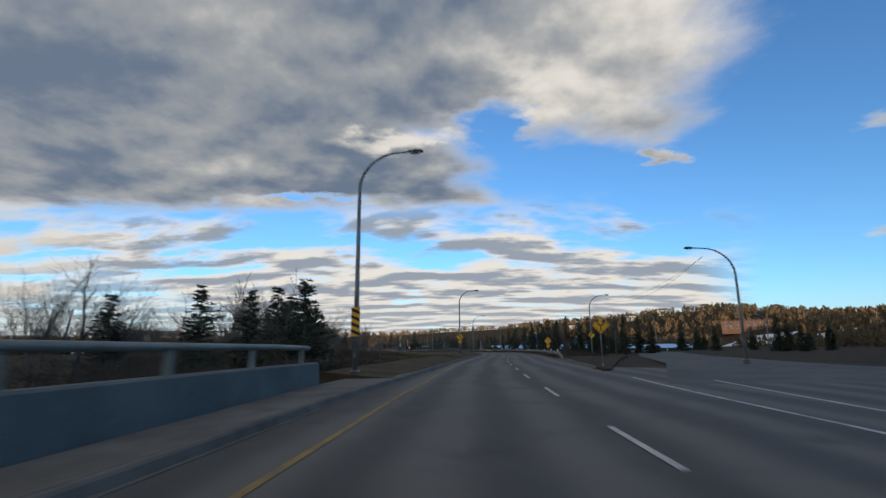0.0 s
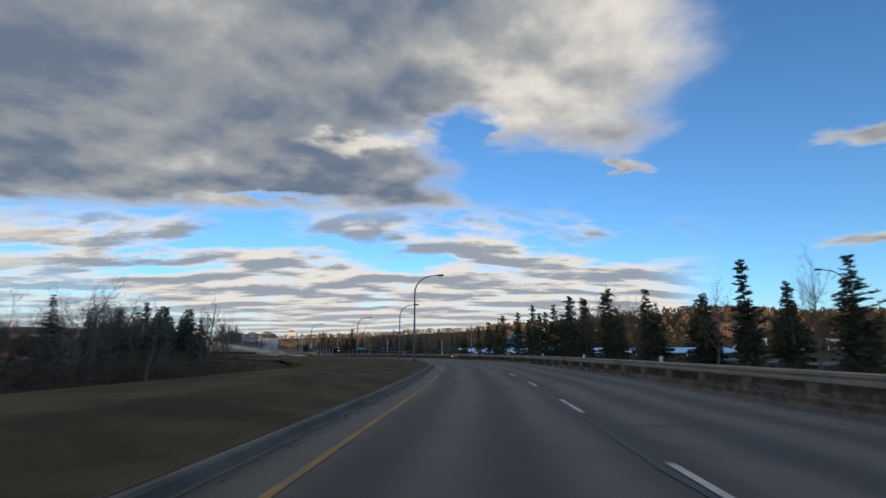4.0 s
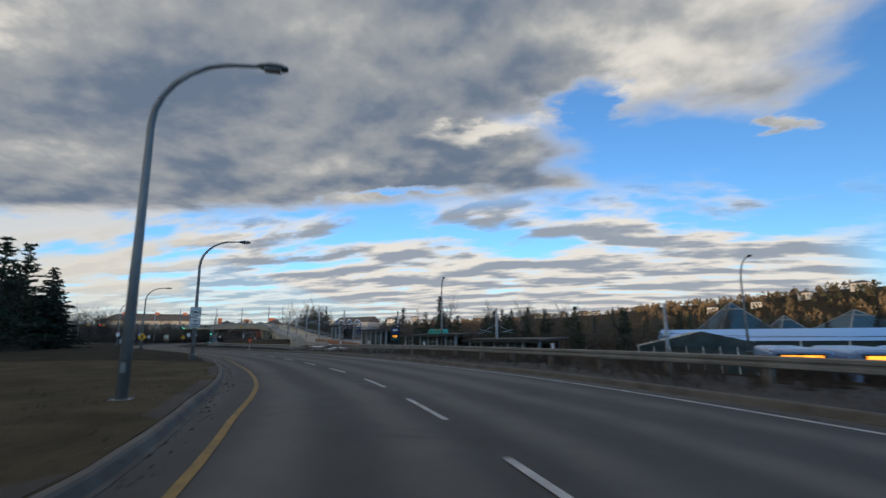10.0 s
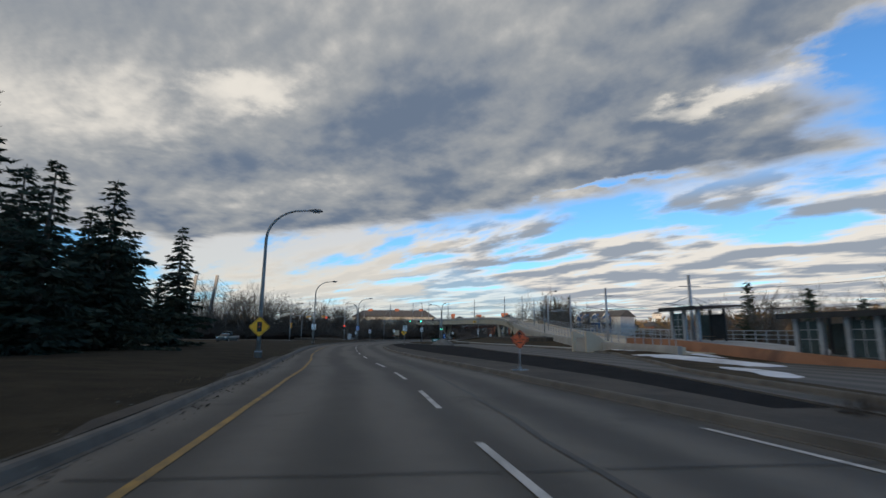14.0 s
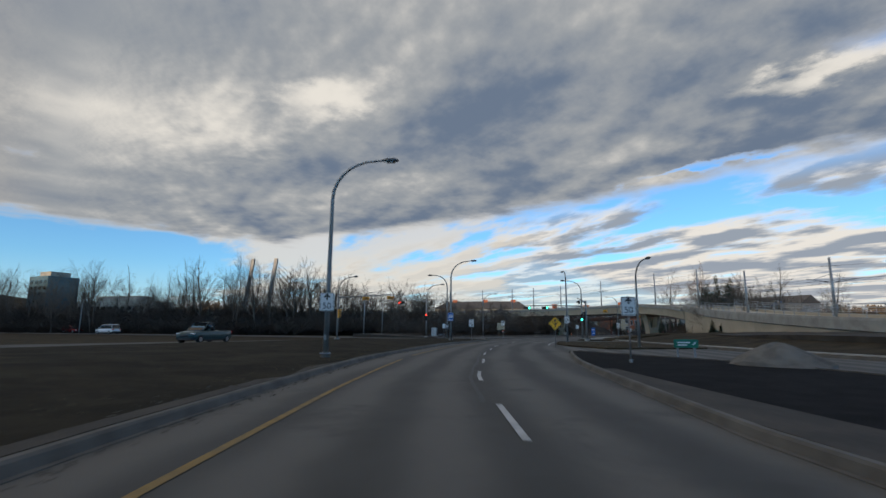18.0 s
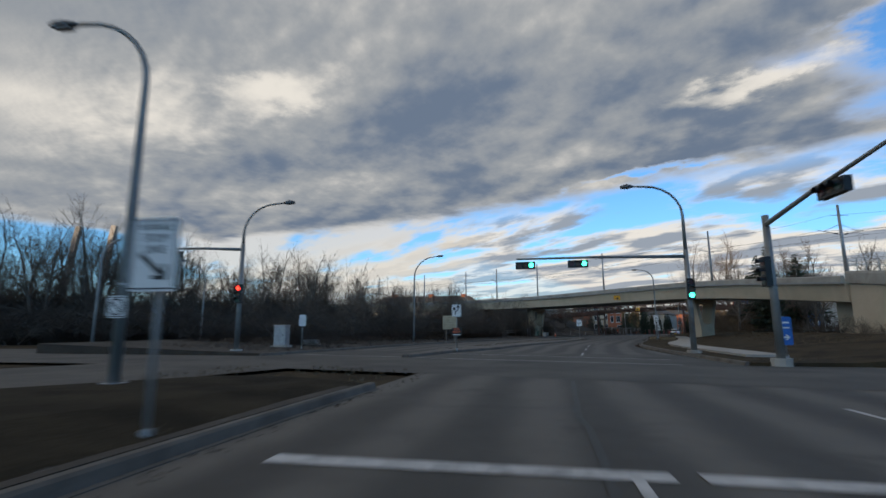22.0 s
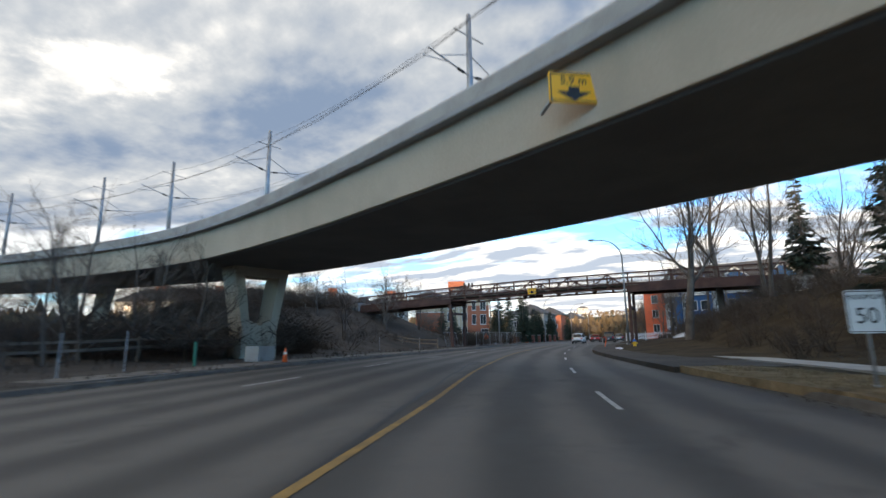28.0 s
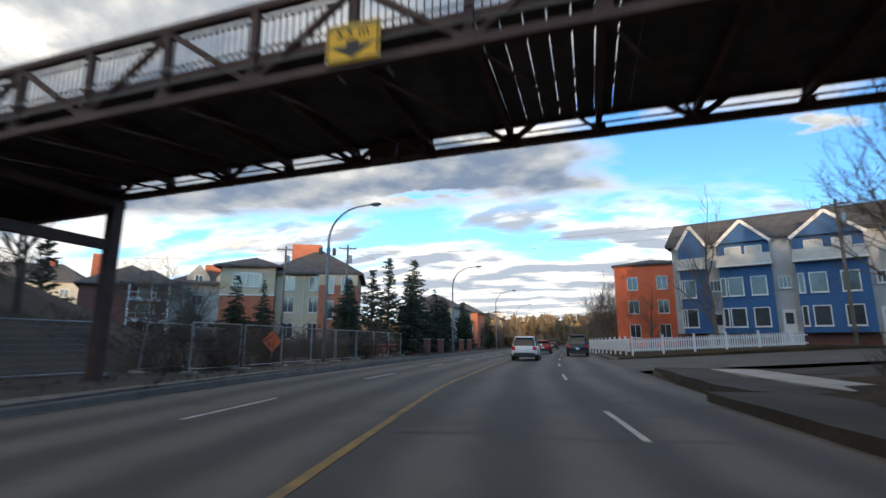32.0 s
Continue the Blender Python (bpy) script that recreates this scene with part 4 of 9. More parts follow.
BEND = [(0.12, -0.26), (0.12, -0.05), (-0.04, 0.12), (-0.12, 0.26)]
HEADL = [(-0.24, 0.12), (-0.13, 0.30), (0.04, 0.17)]
# striped hazard board at the end of the bridge
t = on_pole(lamp_at[0], 16, "yellow and black striped hazard board on a lamp post")
p = part("board", blade(0.36, 1.2, SIGNY), SIGNY, t)
p.matrix_basis = pose(0, -0.15, 2.0)
for k in range(4):
    z = -0.6 + k * 0.29
    part("stripe", Shape().quad((-0.18, -0.006, z + 0.18), (0.18, -0.006, z + 0.02), (0.18, -0.006, z + 0.15), (-0.18, -0.006, z + 0.31)), BLACK, p)
# fork sign
x, y, _ = road(30.1, 6.9)
t = sign_post(x, y, heading(20), 2.9, "yellow diamond sign with a forking arrow", 0.2)
sign_panel(t, 2.35, 0.75, 0, SIGNY, "yellow diamond plate", [([(0, -0.35), (0, -0.05), (-0.2, 0.12), (-0.2, 0.3)], 0.07, BLACK), ([(0, -0.05), (0.2, 0.12), (0.2, 0.3)], 0.07, BLACK), ([(-0.3, 0.18), (-0.2, 0.33), (-0.1, 0.18)], 0.05, BLACK), ([(0.1, 0.18), (0.2, 0.33), (0.3, 0.18)], 0.05, BLACK)], True)
# bend warnings with a speed tab
for where, s in ((lamp_at[1], 60), (None, 0)):
    if where:
        t = on_pole(where, s, "yellow bend warning and speed tab on a lamp post")
    else:
        x, y, _ = road(72.3, 8.6)
        t = sign_post(x, y, heading(72), 2.9, "yellow bend warning with a speed tab beside the guard rail", -0.2)
    sign_panel(t, 2.4, 0.75, 0, SIGNY, "yellow diamond plate", [(BEND, 0.08, BLACK), ([(-0.21, 0.12), (-0.13, 0.28), (0.0, 0.17)], 0.06, BLACK)], True)
    sign_panel(t, 1.7, 0.46, 0.46, SIGNY, "yellow speed tab", text=(("35", 0.27, 0, 0.06, BLACK), ("km/h", 0.10, 0, -0.14, BLACK)))
x, y, _ = road(74.8, 15.2)
t = thing("road_sign", "yellow bend warning plate on a lamp post", "road sign", x, y, 0.4, heading(73), "road signs")
part("band", Shape().tube([(0, 0, 2.0), (0, 0, 2.05)], 0.118, 12), STEEL, t)
sign_panel(t, 2.6, 0.75, 0, SIGNY, "yellow diamond plate", [([(-a, b) for a, b in BEND], 0.08, BLACK), ([(0.21, 0.12), (0.13, 0.28), (0.0, 0.17)], 0.06, BLACK)], True)
# lorry route plates
t = on_pole(lamp_at[5], 180, "white lorry route sign with a green ring on a lamp post")
ring = [(0.2 * math.cos(a), 0.2 * math.sin(a)) for a in [2 * math.pi * k / 16 for k in range(17)]]
sign_panel(t, 2.5, 0.6, 0.6, SIGNW, "white square plate", [(ring, 0.04, SIGNG), ([(-0.12, 0.0), (0.05, 0.0)], 0.13, BLACK), ([(0.06, -0.02), (0.13, -0.02)], 0.09, BLACK)])
sign_panel(t, 1.88, 0.6, 0.6, SIGNW, "white plate with arrows", [([(-0.2, 0.1), (0.2, 0.1)], 0.04, BLACK), ([(0, 0.0), (0, 0.2)], 0.04, BLACK), ([(-0.2, -0.1), (0.2, -0.1)], 0.05, BLACK), ([(-0.2, -0.2), (0.2, -0.2)], 0.05, BLACK)])
# signal ahead
t = on_pole(lamp_at[6], 222, "yellow signal-ahead diamond on a lamp post")
sign_panel(t, 1.25, 0.75, 0, SIGNY, "yellow diamond plate", [([(0, -0.24), (0, 0.24)], 0.22, BLACK), ([(0, 0.12), (0, 0.2)], 0.08, SIGRED_M := mat("red_paint", (0.5, 0.02, 0.02))), ([(0, -0.04), (0, 0.04)], 0.08, SIGNO), ([(0, -0.2), (0, -0.12)], 0.08, SIGNG)], True)
# fifty ahead
t = on_pole(lamp_at[7], 262, "white fifty ahead sign on a lamp post")
sign_panel(t, 2.08, 0.6, 0.75, SIGNW, "white plate", [([(0, 0.08), (0, 0.25)], 0.07, BLACK), ([(-0.12, 0.19), (0, 0.31), (0.12, 0.19)], 0.06, BLACK)], text=(("50", 0.36, 0, -0.16, BLACK),))
# blue city sign
t = on_pole(lamp_at[8], 292, "blue attraction sign with a white arrow on a lamp post")
sign_panel(t, 2.35, 0.6, 0.85, SIGNB, "blue plate", [([(-0.2, -0.32), (0.2, -0.32)], 0.06, SIGNW), ([(-0.08, -0.24), (-0.2, -0.32), (-0.08, -0.40)], 0.05, SIGNW), ([(-0.2, 0.1), (-0.05, 0.22), (0.1, 0.14), (0.22, 0.18)], 0.06, SIGNW), ([(-0.22, 0.02), (0.22, 0.02)], 0.07, SIGNW), ([(-0.2, -0.08), (0.2, -0.08)], 0.05, SIGNW)], border=SIGNW)
# lamp with a walking ban at the nose of the median
LAMP9 = (307.2, -7.6)
x, y, _ = road(LAMP9[0], LAMP9[1])
t = on_pole(street_lamp(x, y, heading(300) + 90, 8.2, 2.0, 0.25), 304, "white walking ban plate on a lamp post")
sign_panel(t, 1.55, 0.45, 0.45, SIGNW, "white square plate", [([(0.16 * math.cos(k * math.pi / 8), 0.16 * math.sin(k * math.pi / 8)) for k in range(17)], 0.035, BLACK), ([(-0.11, 0.11), (0.11, -0.11)], 0.035, BLACK)])
# white plates at the stop line
for s, o, high, flip in ((303.5, -3.5, 2.45, 1), (304.6, 7.45, 2.9, -1)):
    x, y, _ = road(s, o)
    t = sign_post(x, y, heading(s), high, "white stop line sign with a slanting arrow", 0.1)
    sign_panel(t, high - 0.38, 0.6, 0.85, SIGNW, "white plate", [([(-0.17 * flip, 0.0), (0.15 * flip, -0.26)], 0.06, BLACK), ([(0.15 * flip, -0.12), (0.15 * flip, -0.27), (0.0, -0.27)], 0.05, BLACK)], text=(("SIGNALS", 0.11, 0, 0.31, BLACK), ("STOP", 0.13, 0, 0.18, BLACK), ("LINE", 0.13, 0, 0.05, BLACK)))
# orange roadworks sign on the island
x, y, _ = road(215.1, 4.5)
t = sign_post(x, y, heading(208), 1.15, "orange roadworks diamond on a low stand", 0.11, STEEL, 0.02)
part("stand", Shape().beam((-0.3, 0, 0.03), (0.3, 0, 0.03), 0.05, 0.05).beam((0, -0.3, 0.03), (0, 0.3, 0.03), 0.05, 0.05), STEEL, t)
sign_panel(t, 1.10, 0.5, 0, SIGNO, "orange diamond plate", [([(0, 0.05), (0, 0.24)], 0.05, BLACK), ([(-0.09, 0.14), (0, 0.25), (0.09, 0.14)], 0.04, BLACK)], True, text=(("CONSTRUCTION", 0.075, 0, -0.02, BLACK), ("AHEAD", 0.075, 0, -0.12, BLACK)), y=-0.04)
# lane split diamond before the crossing
x, y, _ = road(286.0, 5.9)
t = sign_post(x, y, heading(286), 2.5, "yellow diamond sign with a dividing arrow", -0.15)
sign_panel(t, 2.05, 0.75, 0, SIGNY, "yellow diamond plate", [([(0, -0.3), (0, 0.3)], 0.07, BLACK), ([(-0.1, 0.18), (0, 0.32), (0.1, 0.18)], 0.05, BLACK), ([(0, -0.1), (-0.2, 0.1), (-0.2, 0.2)], 0.05, BLACK), ([(0, -0.1), (0.2, 0.1), (0.2, 0.2)], 0.05, BLACK)], True)
# second fifty ahead sign on the island
x, y, _ = road(265.5, 6.3)
t = sign_post(x, y, heading(262), 2.6, "white fifty ahead sign on a post", 0.11)
sign_panel(t, 2.2, 0.6, 0.75, SIGNW, "white plate", [([(0, 0.08), (0, 0.25)], 0.07, BLACK), ([(-0.12, 0.19), (0, 0.31), (0.12, 0.19)], 0.06, BLACK)], text=(("50", 0.36, 0, -0.16, BLACK),), y=-0.05)
# small green board on the island
x, y, _ = road(272.5, 11.2)
t = thing("road_sign", "low green direction board on two short posts", "road sign", x, y, 0.1, heading(270) + 5, "road signs")
for q in (-0.45, 0.45):
    part("post", Shape().box(q, 0, -0.2, 0.06, 0.06, 0.85), STEEL, t)
sign_panel(t, 0.62, 1.3, 0.42, SIGNG, "green plate", [([(-0.45, 0.05), (0.2, 0.05)], 0.07, SIGNW), ([(-0.45, -0.08), (0.05, -0.08)], 0.06, SIGNW), ([(0.35, -0.08), (0.5, 0.08)], 0.05, SIGNW)], border=None, y=-0.05)
# speed limits
for s, o, high, cam_plate in ((384.1, 8.1, 2.05, False), (371.9, -2.3, 2.7, False)):
    x, y, _ = road(s, o)
    t = sign_post(x, y, heading(s), high, "white maximum fifty sign on a post", 0.12)
    sign_panel(t, high - 0.45, 0.75, 0.88, SIGNW, "white plate", text=(("MAXIMUM", 0.15, 0, 0.29, BLACK), ("50", 0.46, 0, -0.10, BLACK)), y=-0.05)
x, y, _ = road(368.3, 7.85)
t = thing("road_sign", "white fifty sign with a camera tab on a lamp post", "road sign", x, y, 0.15, heading(362), "road signs")
part("band", Shape().tube([(0, 0, 2.0), (0, 0, 2.05)], 0.118, 12), STEEL, t)
sign_panel(t, 2.75, 0.6, 0.75, SIGNW, "white plate", text=(("MAXIMUM", 0.115, 0, 0.25, BLACK), ("50", 0.38, 0, -0.08, BLACK)))
sign_panel(t, 2.1, 0.6, 0.45, SIGNW, "white camera tab", [([(-0.12, 0), (0.12, 0)], 0.14, BLACK), ([(-0.05, 0.1), (0.05, 0.1)], 0.06, BLACK)])
# keep right and boards on the far corner
x, y, _ = road(328.0, -4.85)
t = sign_post(x, y, heading(322), 2.9, "white lane guidance sign and an orange letting notice on one post", 0.15)
sign_panel(t, 2.38, 0.6, 0.75, SIGNW, "white plate", [([(-0.08, -0.26), (-0.08, -0.08), (0.1, 0.06), (0.1, 0.26)], 0.06, BLACK), ([(0.0, 0.16), (0.1, 0.3), (0.2, 0.16)], 0.05, BLACK), ([(-0.14, 0.02), (-0.14, 0.2)], 0.14, BLACK)], y=-0.05)
sign_panel(t, 1.10, 0.62, 0.50, BLACK, "black notice with orange letters", text=(("FOR", 0.19, 0, 0.14, SIGNO), ("RENT", 0.19, 0, -0.03, SIGNO)), marks=[([(-0.24, -0.18), (0.24, -0.18)], 0.05, SIGNW)], border=None, y=-0.05)
x, y, _ = road(328.5, -15.5)
t = sign_post(x, y, heading(322) + 20, 2.3, "back of a tan plate on a thin post", 0.12)
sign_panel(t, 1.9, 0.45, 0.75, bpy.data.materials["sign_white"], "weathered pale plate", border=None, y=-0.05)
x, y, _ = road(349.2, -12.6)
t = thing("notice_board", "tan slatted roadside board on two timber posts", "board", x, y, 0.12, heading(349) - 6, "road signs")
for q in (-0.55, 0.55):
    part("post", Shape().box(q, 0, -0.2, 0.12, 0.12, 3.05), WOOD, t)
for q in range(8):
    part("slat", Shape().box(0, -0.09, 1.35 + q * 0.19, 1.9, 0.03, 0.175), mat("board_tan", (0.33, 0.30, 0.21), (0.42, 0.39, 0.29), 2, 30, 0.8) if q == 0 else bpy.data.materials["board_tan"], t)


def signal_head(parent, x, y, z, lit, turn=0.0, wide=False, back=BLACK):
    """A three-lens signal facing -y; wide: lying on its side."""
    h = part("signal_head", Shape().box(0, 0, -0.55 if not wide else -0.2, 0.38 if not wide else 1.1, 0.22, 1.1 if not wide else 0.4), back, parent, "black signal housing" if back is BLACK else "yellow signal housing")
    h.matrix_basis = pose(x, y, z, 0, 0, turn)
    for i, m in enumerate((SIGRED_D, AMBER_D, GREEN_D)):
        m = {("green", 2): SIGGREEN, ("red", 0): SIGRED}.get((lit, i), m)
        a, b = ((0, 0.34 - 0.34 * i) if not wide else (-0.34 + 0.34 * i, 0))
        part("lens", Shape().tube([(a, -0.10, b), (a, -0.125, b)], 0.13, 14), m, h)
        ring = [(a + 0.15 * math.cos(w), b + 0.15 * math.sin(w)) for w in [math.pi * (k / 8) for k in range(9)]]
        part("visor", Shape().sweep([[(p, -0.11, q) for p, q in ring], [(p, -0.30, q) for p, q in ring]], closed=False), back, h)
    return h


SIGRED_D = mat("dark_red_lens", (0.06, 0.006, 0.006), rough=0.3, bump=0)
AMBER_D = mat("dark_amber_lens", (0.07, 0.03, 0.005), rough=0.3, bump=0)
GREEN_D = mat("dark_green_lens", (0.005, 0.04, 0.025), rough=0.3, bump=0)
SIGYEL = mat("signal_yellow", (0.62, 0.26, 0.02), (0.70, 0.31, 0.03), 3, 30, 0.5)


def signal_mast(x, y, turn, arm, heads, lit, lamp_high=0.0, z=0.1, back=BLACK, side=True, arm_turn=90, joint=5.85, lamp_side=1):
    """A signal pole with a mast arm; heads are distances along the arm. The heads face -y of the thing."""
    t = thing("traffic_signal", "grey steel traffic signal mast with %s heads" % ("black" if back is BLACK else "yellow"), "traffic signal", x, y, z, turn, "traffic signals")
    part("pole", Shape().tube([(0, 0, 0), (0, 0, joint + 0.35)], [0.15, 0.12], 10), POLE, t, smooth=True)
    part("footing", Shape().tube([(0, 0, -0.4), (0, 0, 0.04)], 0.35, 12), CONCRETE, t)
    d = Vector((math.cos(radians(arm_turn + 90)), math.sin(radians(arm_turn + 90)), 0))
    if arm:
        a = part("mast_arm", Shape().tube([(0, 0, joint), tuple(d * arm * 0.5 + Vector((0, 0, joint + 0.13))), tuple(d * arm + Vector((0, 0, joint + 0.17)))], [0.10, 0.075, 0.05], 8), POLE, t, smooth=True)
        for q in heads:
            p = d * q
            h = signal_head(t, p.x, p.y - 0.12, joint - 0.23, lit, wide=True, back=back)
    if side:
        signal_head(t, 0.05, -0.2, 3.2, lit, back=back)
    if lamp_high:
        d = d * lamp_side
        pts = [(0, 0, joint + 0.35), (0, 0, lamp_high - 1.8)] + [tuple(d * (1.9 * (1 - math.cos(k / 6 * math.pi / 2))) + Vector((0, 0, lamp_high - 1.8 + 1.75 * math.sin(k / 6 * math.pi / 2)))) for k in range(1, 7)] + [tuple(d * 2.5 + Vector((0, 0, lamp_high)))]
        part("lamp_arm", Shape().tube(pts, [0.1, 0.075] + [0.06] * 6 + [0.04], 8), POLE, t, smooth=True)
        p = d * 2.75
        part("luminaire", Shape().tube([tuple(p - d * 0.35 + Vector((0, 0, lamp_high))), tuple(p + Vector((0, 0, lamp_high + 0.02))), tuple(p + d * 0.35 + Vector((0, 0, lamp_high)))], [0.06, 0.15, 0.09], 8), LAMPGREY, t, smooth=True)
    return t


x, y, _ = road(326.5, 8.0)
signal_mast(x, y, heading(323), 9.0, (8.5, 5.6), "green", 9.0, z=0.25, joint=4.95)
x, y, _ = road(319.0, 9.1)
signal_mast(x, y, heading(312) - 85, 8.4, (5.8,), "", 0.0, z=0.25, joint=5.0, arm_turn=-100)
x, y, _ = road(323.3, -16.85)
signal_mast(x, y, heading(318) + 5, 5.0, (4.4,), "red", 8.6, z=0.25, lamp_side=-1)
x, y, _ = road(305.4, -22.15)
signal_mast(x, y, 112, 8.6, (8.2, 4.4), "", 8.0, z=0.2, back=SIGYEL, arm_turn=-180, joint=5.3)

# signal cabinets on the corner
for s, o, w, h in ((329.5, -17.6, 0.9, 1.6), (334, -17.9, 1.1, 0.5)):
    x, y, _ = road(s, o)
    t = thing("signal_cabinet", "grey steel signal cabinet on a concrete plinth", "cabinet", x, y, 0.1, heading(s), "cabinets")
    part("plinth", Shape().box(0, 0, 0, w + 0.3, 0.8, 0.25), CONCRETE, t)
    body = part("body", Shape().box(0, 0, 0.25, w, 0.55, h - 0.25), STEEL, t)
    part("door", Shape().box(0, -0.285, 0.32, w - 0.12, 0.02, h - 0.4), STEEL, body)
    part("lid", Shape().box(0, 0, h, w + 0.08, 0.63, 0.05, taper=0.92), STEEL, t)
    part("handle", Shape().box(w * 0.3, -0.31, h * 0.55, 0.03, 0.04, 0.12), BLACK, body)


# ---- bridge parapet and guard rail ----
t = thing("parapet", "grey concrete bridge parapet topped with a steel handrail", "parapet", kind="structure")
PAR = [(-60, -6.6), (0, -6.5), (8, -6.4), (17, -6.0)]
rows = []
for s in steps(-60, 17, 2.5):
    o = table(s, PAR)
    rows.append([road(s, o + 0.12, -0.3), road(s, o + 0.06, 0.82), road(s, o, 0.86), road(s, o - 0.22, 0.86), road(s, o - 0.28, -0.3)])
wall = part("wall", Shape().sweep(rows), mat("parapet_paint", (0.085, 0.100, 0.096), (0.135, 0.152, 0.146), 0.5, 20, 0.85, stain=(0.055, 0.062, 0.06)), t)
for s in steps(-54, 15.8, 3.4):
    o = table(s, PAR) - 0.1
    x, y, _ = road(s, o)
    pp = part("rail_post", Shape().prism([(-0.09, 0.84), (0.09, 0.84), (0.07, 1.2), (0.05, 1.3), (-0.07, 1.3)], "x", -0.06, 0.06), RAILING, t)
    pp.matrix_basis = pose(x, y, 0, 0, 0, heading(s))
part("handrail", Shape().tube([road(s, table(s, PAR) - 0.1, 1.36 if s < 15.6 else 1.33) for s in steps(-60, 16.4, 2.5)], 0.075, 10), RAILING, t, smooth=True)
lay("pavement", ribbon(-60, 27, [(-60, -6.5), (17, -5.9), (27, -5.4)], [(s, o - 0.16) for s, o in KL], 0.15), WALKWAY, "concrete walkway beside the parapet", "pavement")
lay("kerb", kerb_run(-60, 28, KL, -1), KERB, "worn concrete kerb with a gutter", "kerb")

RAIL = [(52, 7.9), (60, 8.4), (70, 9.0), (115, 10.6), (150, 10.9), (185, 10.2), (196, 9.0), (200.5, 8.0), (202, 7.6)]
t = thing("guard_rail", "weathered box-beam guard rail on timber posts", "guard rail", kind="structure")
rows = []
prof = [(0.02, 0.50), (-0.03, 0.53), (-0.03, 0.60), (0.01, 0.63), (0.01, 0.67), (-0.03, 0.70), (-0.03, 0.78), (0.02, 0.81), (0.05, 0.81), (0.03, 0.66), (0.05, 0.50)]
for s in steps(52, 202, 2.0):
    drop = max(0.0, (s - 198) / 4.0) * 0.5 + max(0.0, (58 - s) / 6) * 0.45
    rows.append([road(s, table(s, RAIL) + a, b - drop) for a, b in prof])
part("beam", Shape().sweep(rows), mat("weathered_rail", (0.19, 0.185, 0.17), (0.29, 0.28, 0.26), 0.7, 20, 0.6, 0.35, 0.08, stain=(0.14, 0.12, 0.10)), t)
for s in steps(55, 200.5, 3.0):
    x, y, _ = road(s, table(s, RAIL) + 0.16)
    drop = max(0.0, (s - 198) / 4.0) * 0.5 + max(0.0, (58 - s) / 6) * 0.45
    q = part("rail_post", Shape().box(0, 0, -0.8, 0.17, 0.2, 1.62 - drop), WOOD, t)
    q.matrix_basis = pose(x, y, 0, 0, 0, heading(s))
for s in steps(62, 197, 13.0):
    x, y, _ = road(s, table(s, RAIL) + 0.15)
    q = part("reflector", Shape().box(0, 0, 0.8, 0.15, 0.03, 0.24), SIGNW, t, "white reflector plate")
    q.matrix_basis = pose(x, y, 0, 0, 0, heading(s))


# ---- railway viaduct ----
VIA = [(-330, 352, 6.5), (-290, 374, 6.5), (-258, 386, 6.4), (-230, 391, 6.2), (-206, 392.2, 6.0), (-185, 390.6, 5.85), (-164.5, 386.2, 5.7), (-144, 376.2, 5.6), (-129, 366.5, 5.3), (-118, 356.5, 4.4), (-110, 346, 3.3)]


def glide(keys, n=8):
    k, out = [np.array(p, float) for p in keys], []
    for i in range(len(k) - 1):
        a, b, c, d = k[max(i - 1, 0)], k[i], k[i + 1], k[min(i + 2, len(k) - 1)]
        for q in np.arange(n) / n:
            out.append(0.5 * (2 * b + (c - a) * q + (2 * a - 5 * b + 4 * c - d) * q * q + (3 * b - a - 3 * c + d) * q ** 3))
    return np.array(out + [k[-1]])


def swept(path, profile, closed=True):
    """A profile of (side, up) carried along a path; side is to the right of the way."""
    rows = []
    for i, p in enumerate(path):
        d = path[min(i + 1, len(path) - 1)] - path[max(i - 1, 0)]
        d = d[:2] / np.hypot(*d[:2])
        rows.append([(p[0] + d[1] * a, p[1] - d[0] * a, p[2] + b) for a, b in profile])
    return Shape().sweep(rows, closed)


via = glide(VIA, 6)
viaduct = thing("viaduct", "pale concrete railway viaduct on flared piers", "viaduct", kind="structure")
part("girder", swept(via, [(-4.0, 2.10), (4.7, 2.10), (4.66, 1.95), (4.42, 0.28), (-3.55, 0.28), (-3.96, 1.95)]), PALE, viaduct)
# thin sheet below the girder, its colour darkened to paint the shade there
part("soffit", swept(via, [(-3.45, 0.27), (4.3, 0.27), (4.2, 0.21), (-3.35, 0.21)]), SHADESIDE, viaduct)
EDGEGREY = mat("edge_grey", (0.26, 0.26, 0.26), (0.34, 0.34, 0.33), 1, 20, 0.7)
for side, inset in ((-1, 0.7), (1, 0.0)):
    part("parapet", swept(via, [(side * (a - inset), b) for a, b in ((4.90, 1.90), (4.90, 2.40), (4.85, 2.48), (4.6, 2.48), (4.55, 1.90))]), CONCRETE, viaduct)
    part("edge_trim", swept(via, [(side * (a - inset), b) for a, b in ((4.98, 1.80), (4.98, 1.95), (4.55, 1.95), (4.55, 1.80))]), EDGEGREY, viaduct)


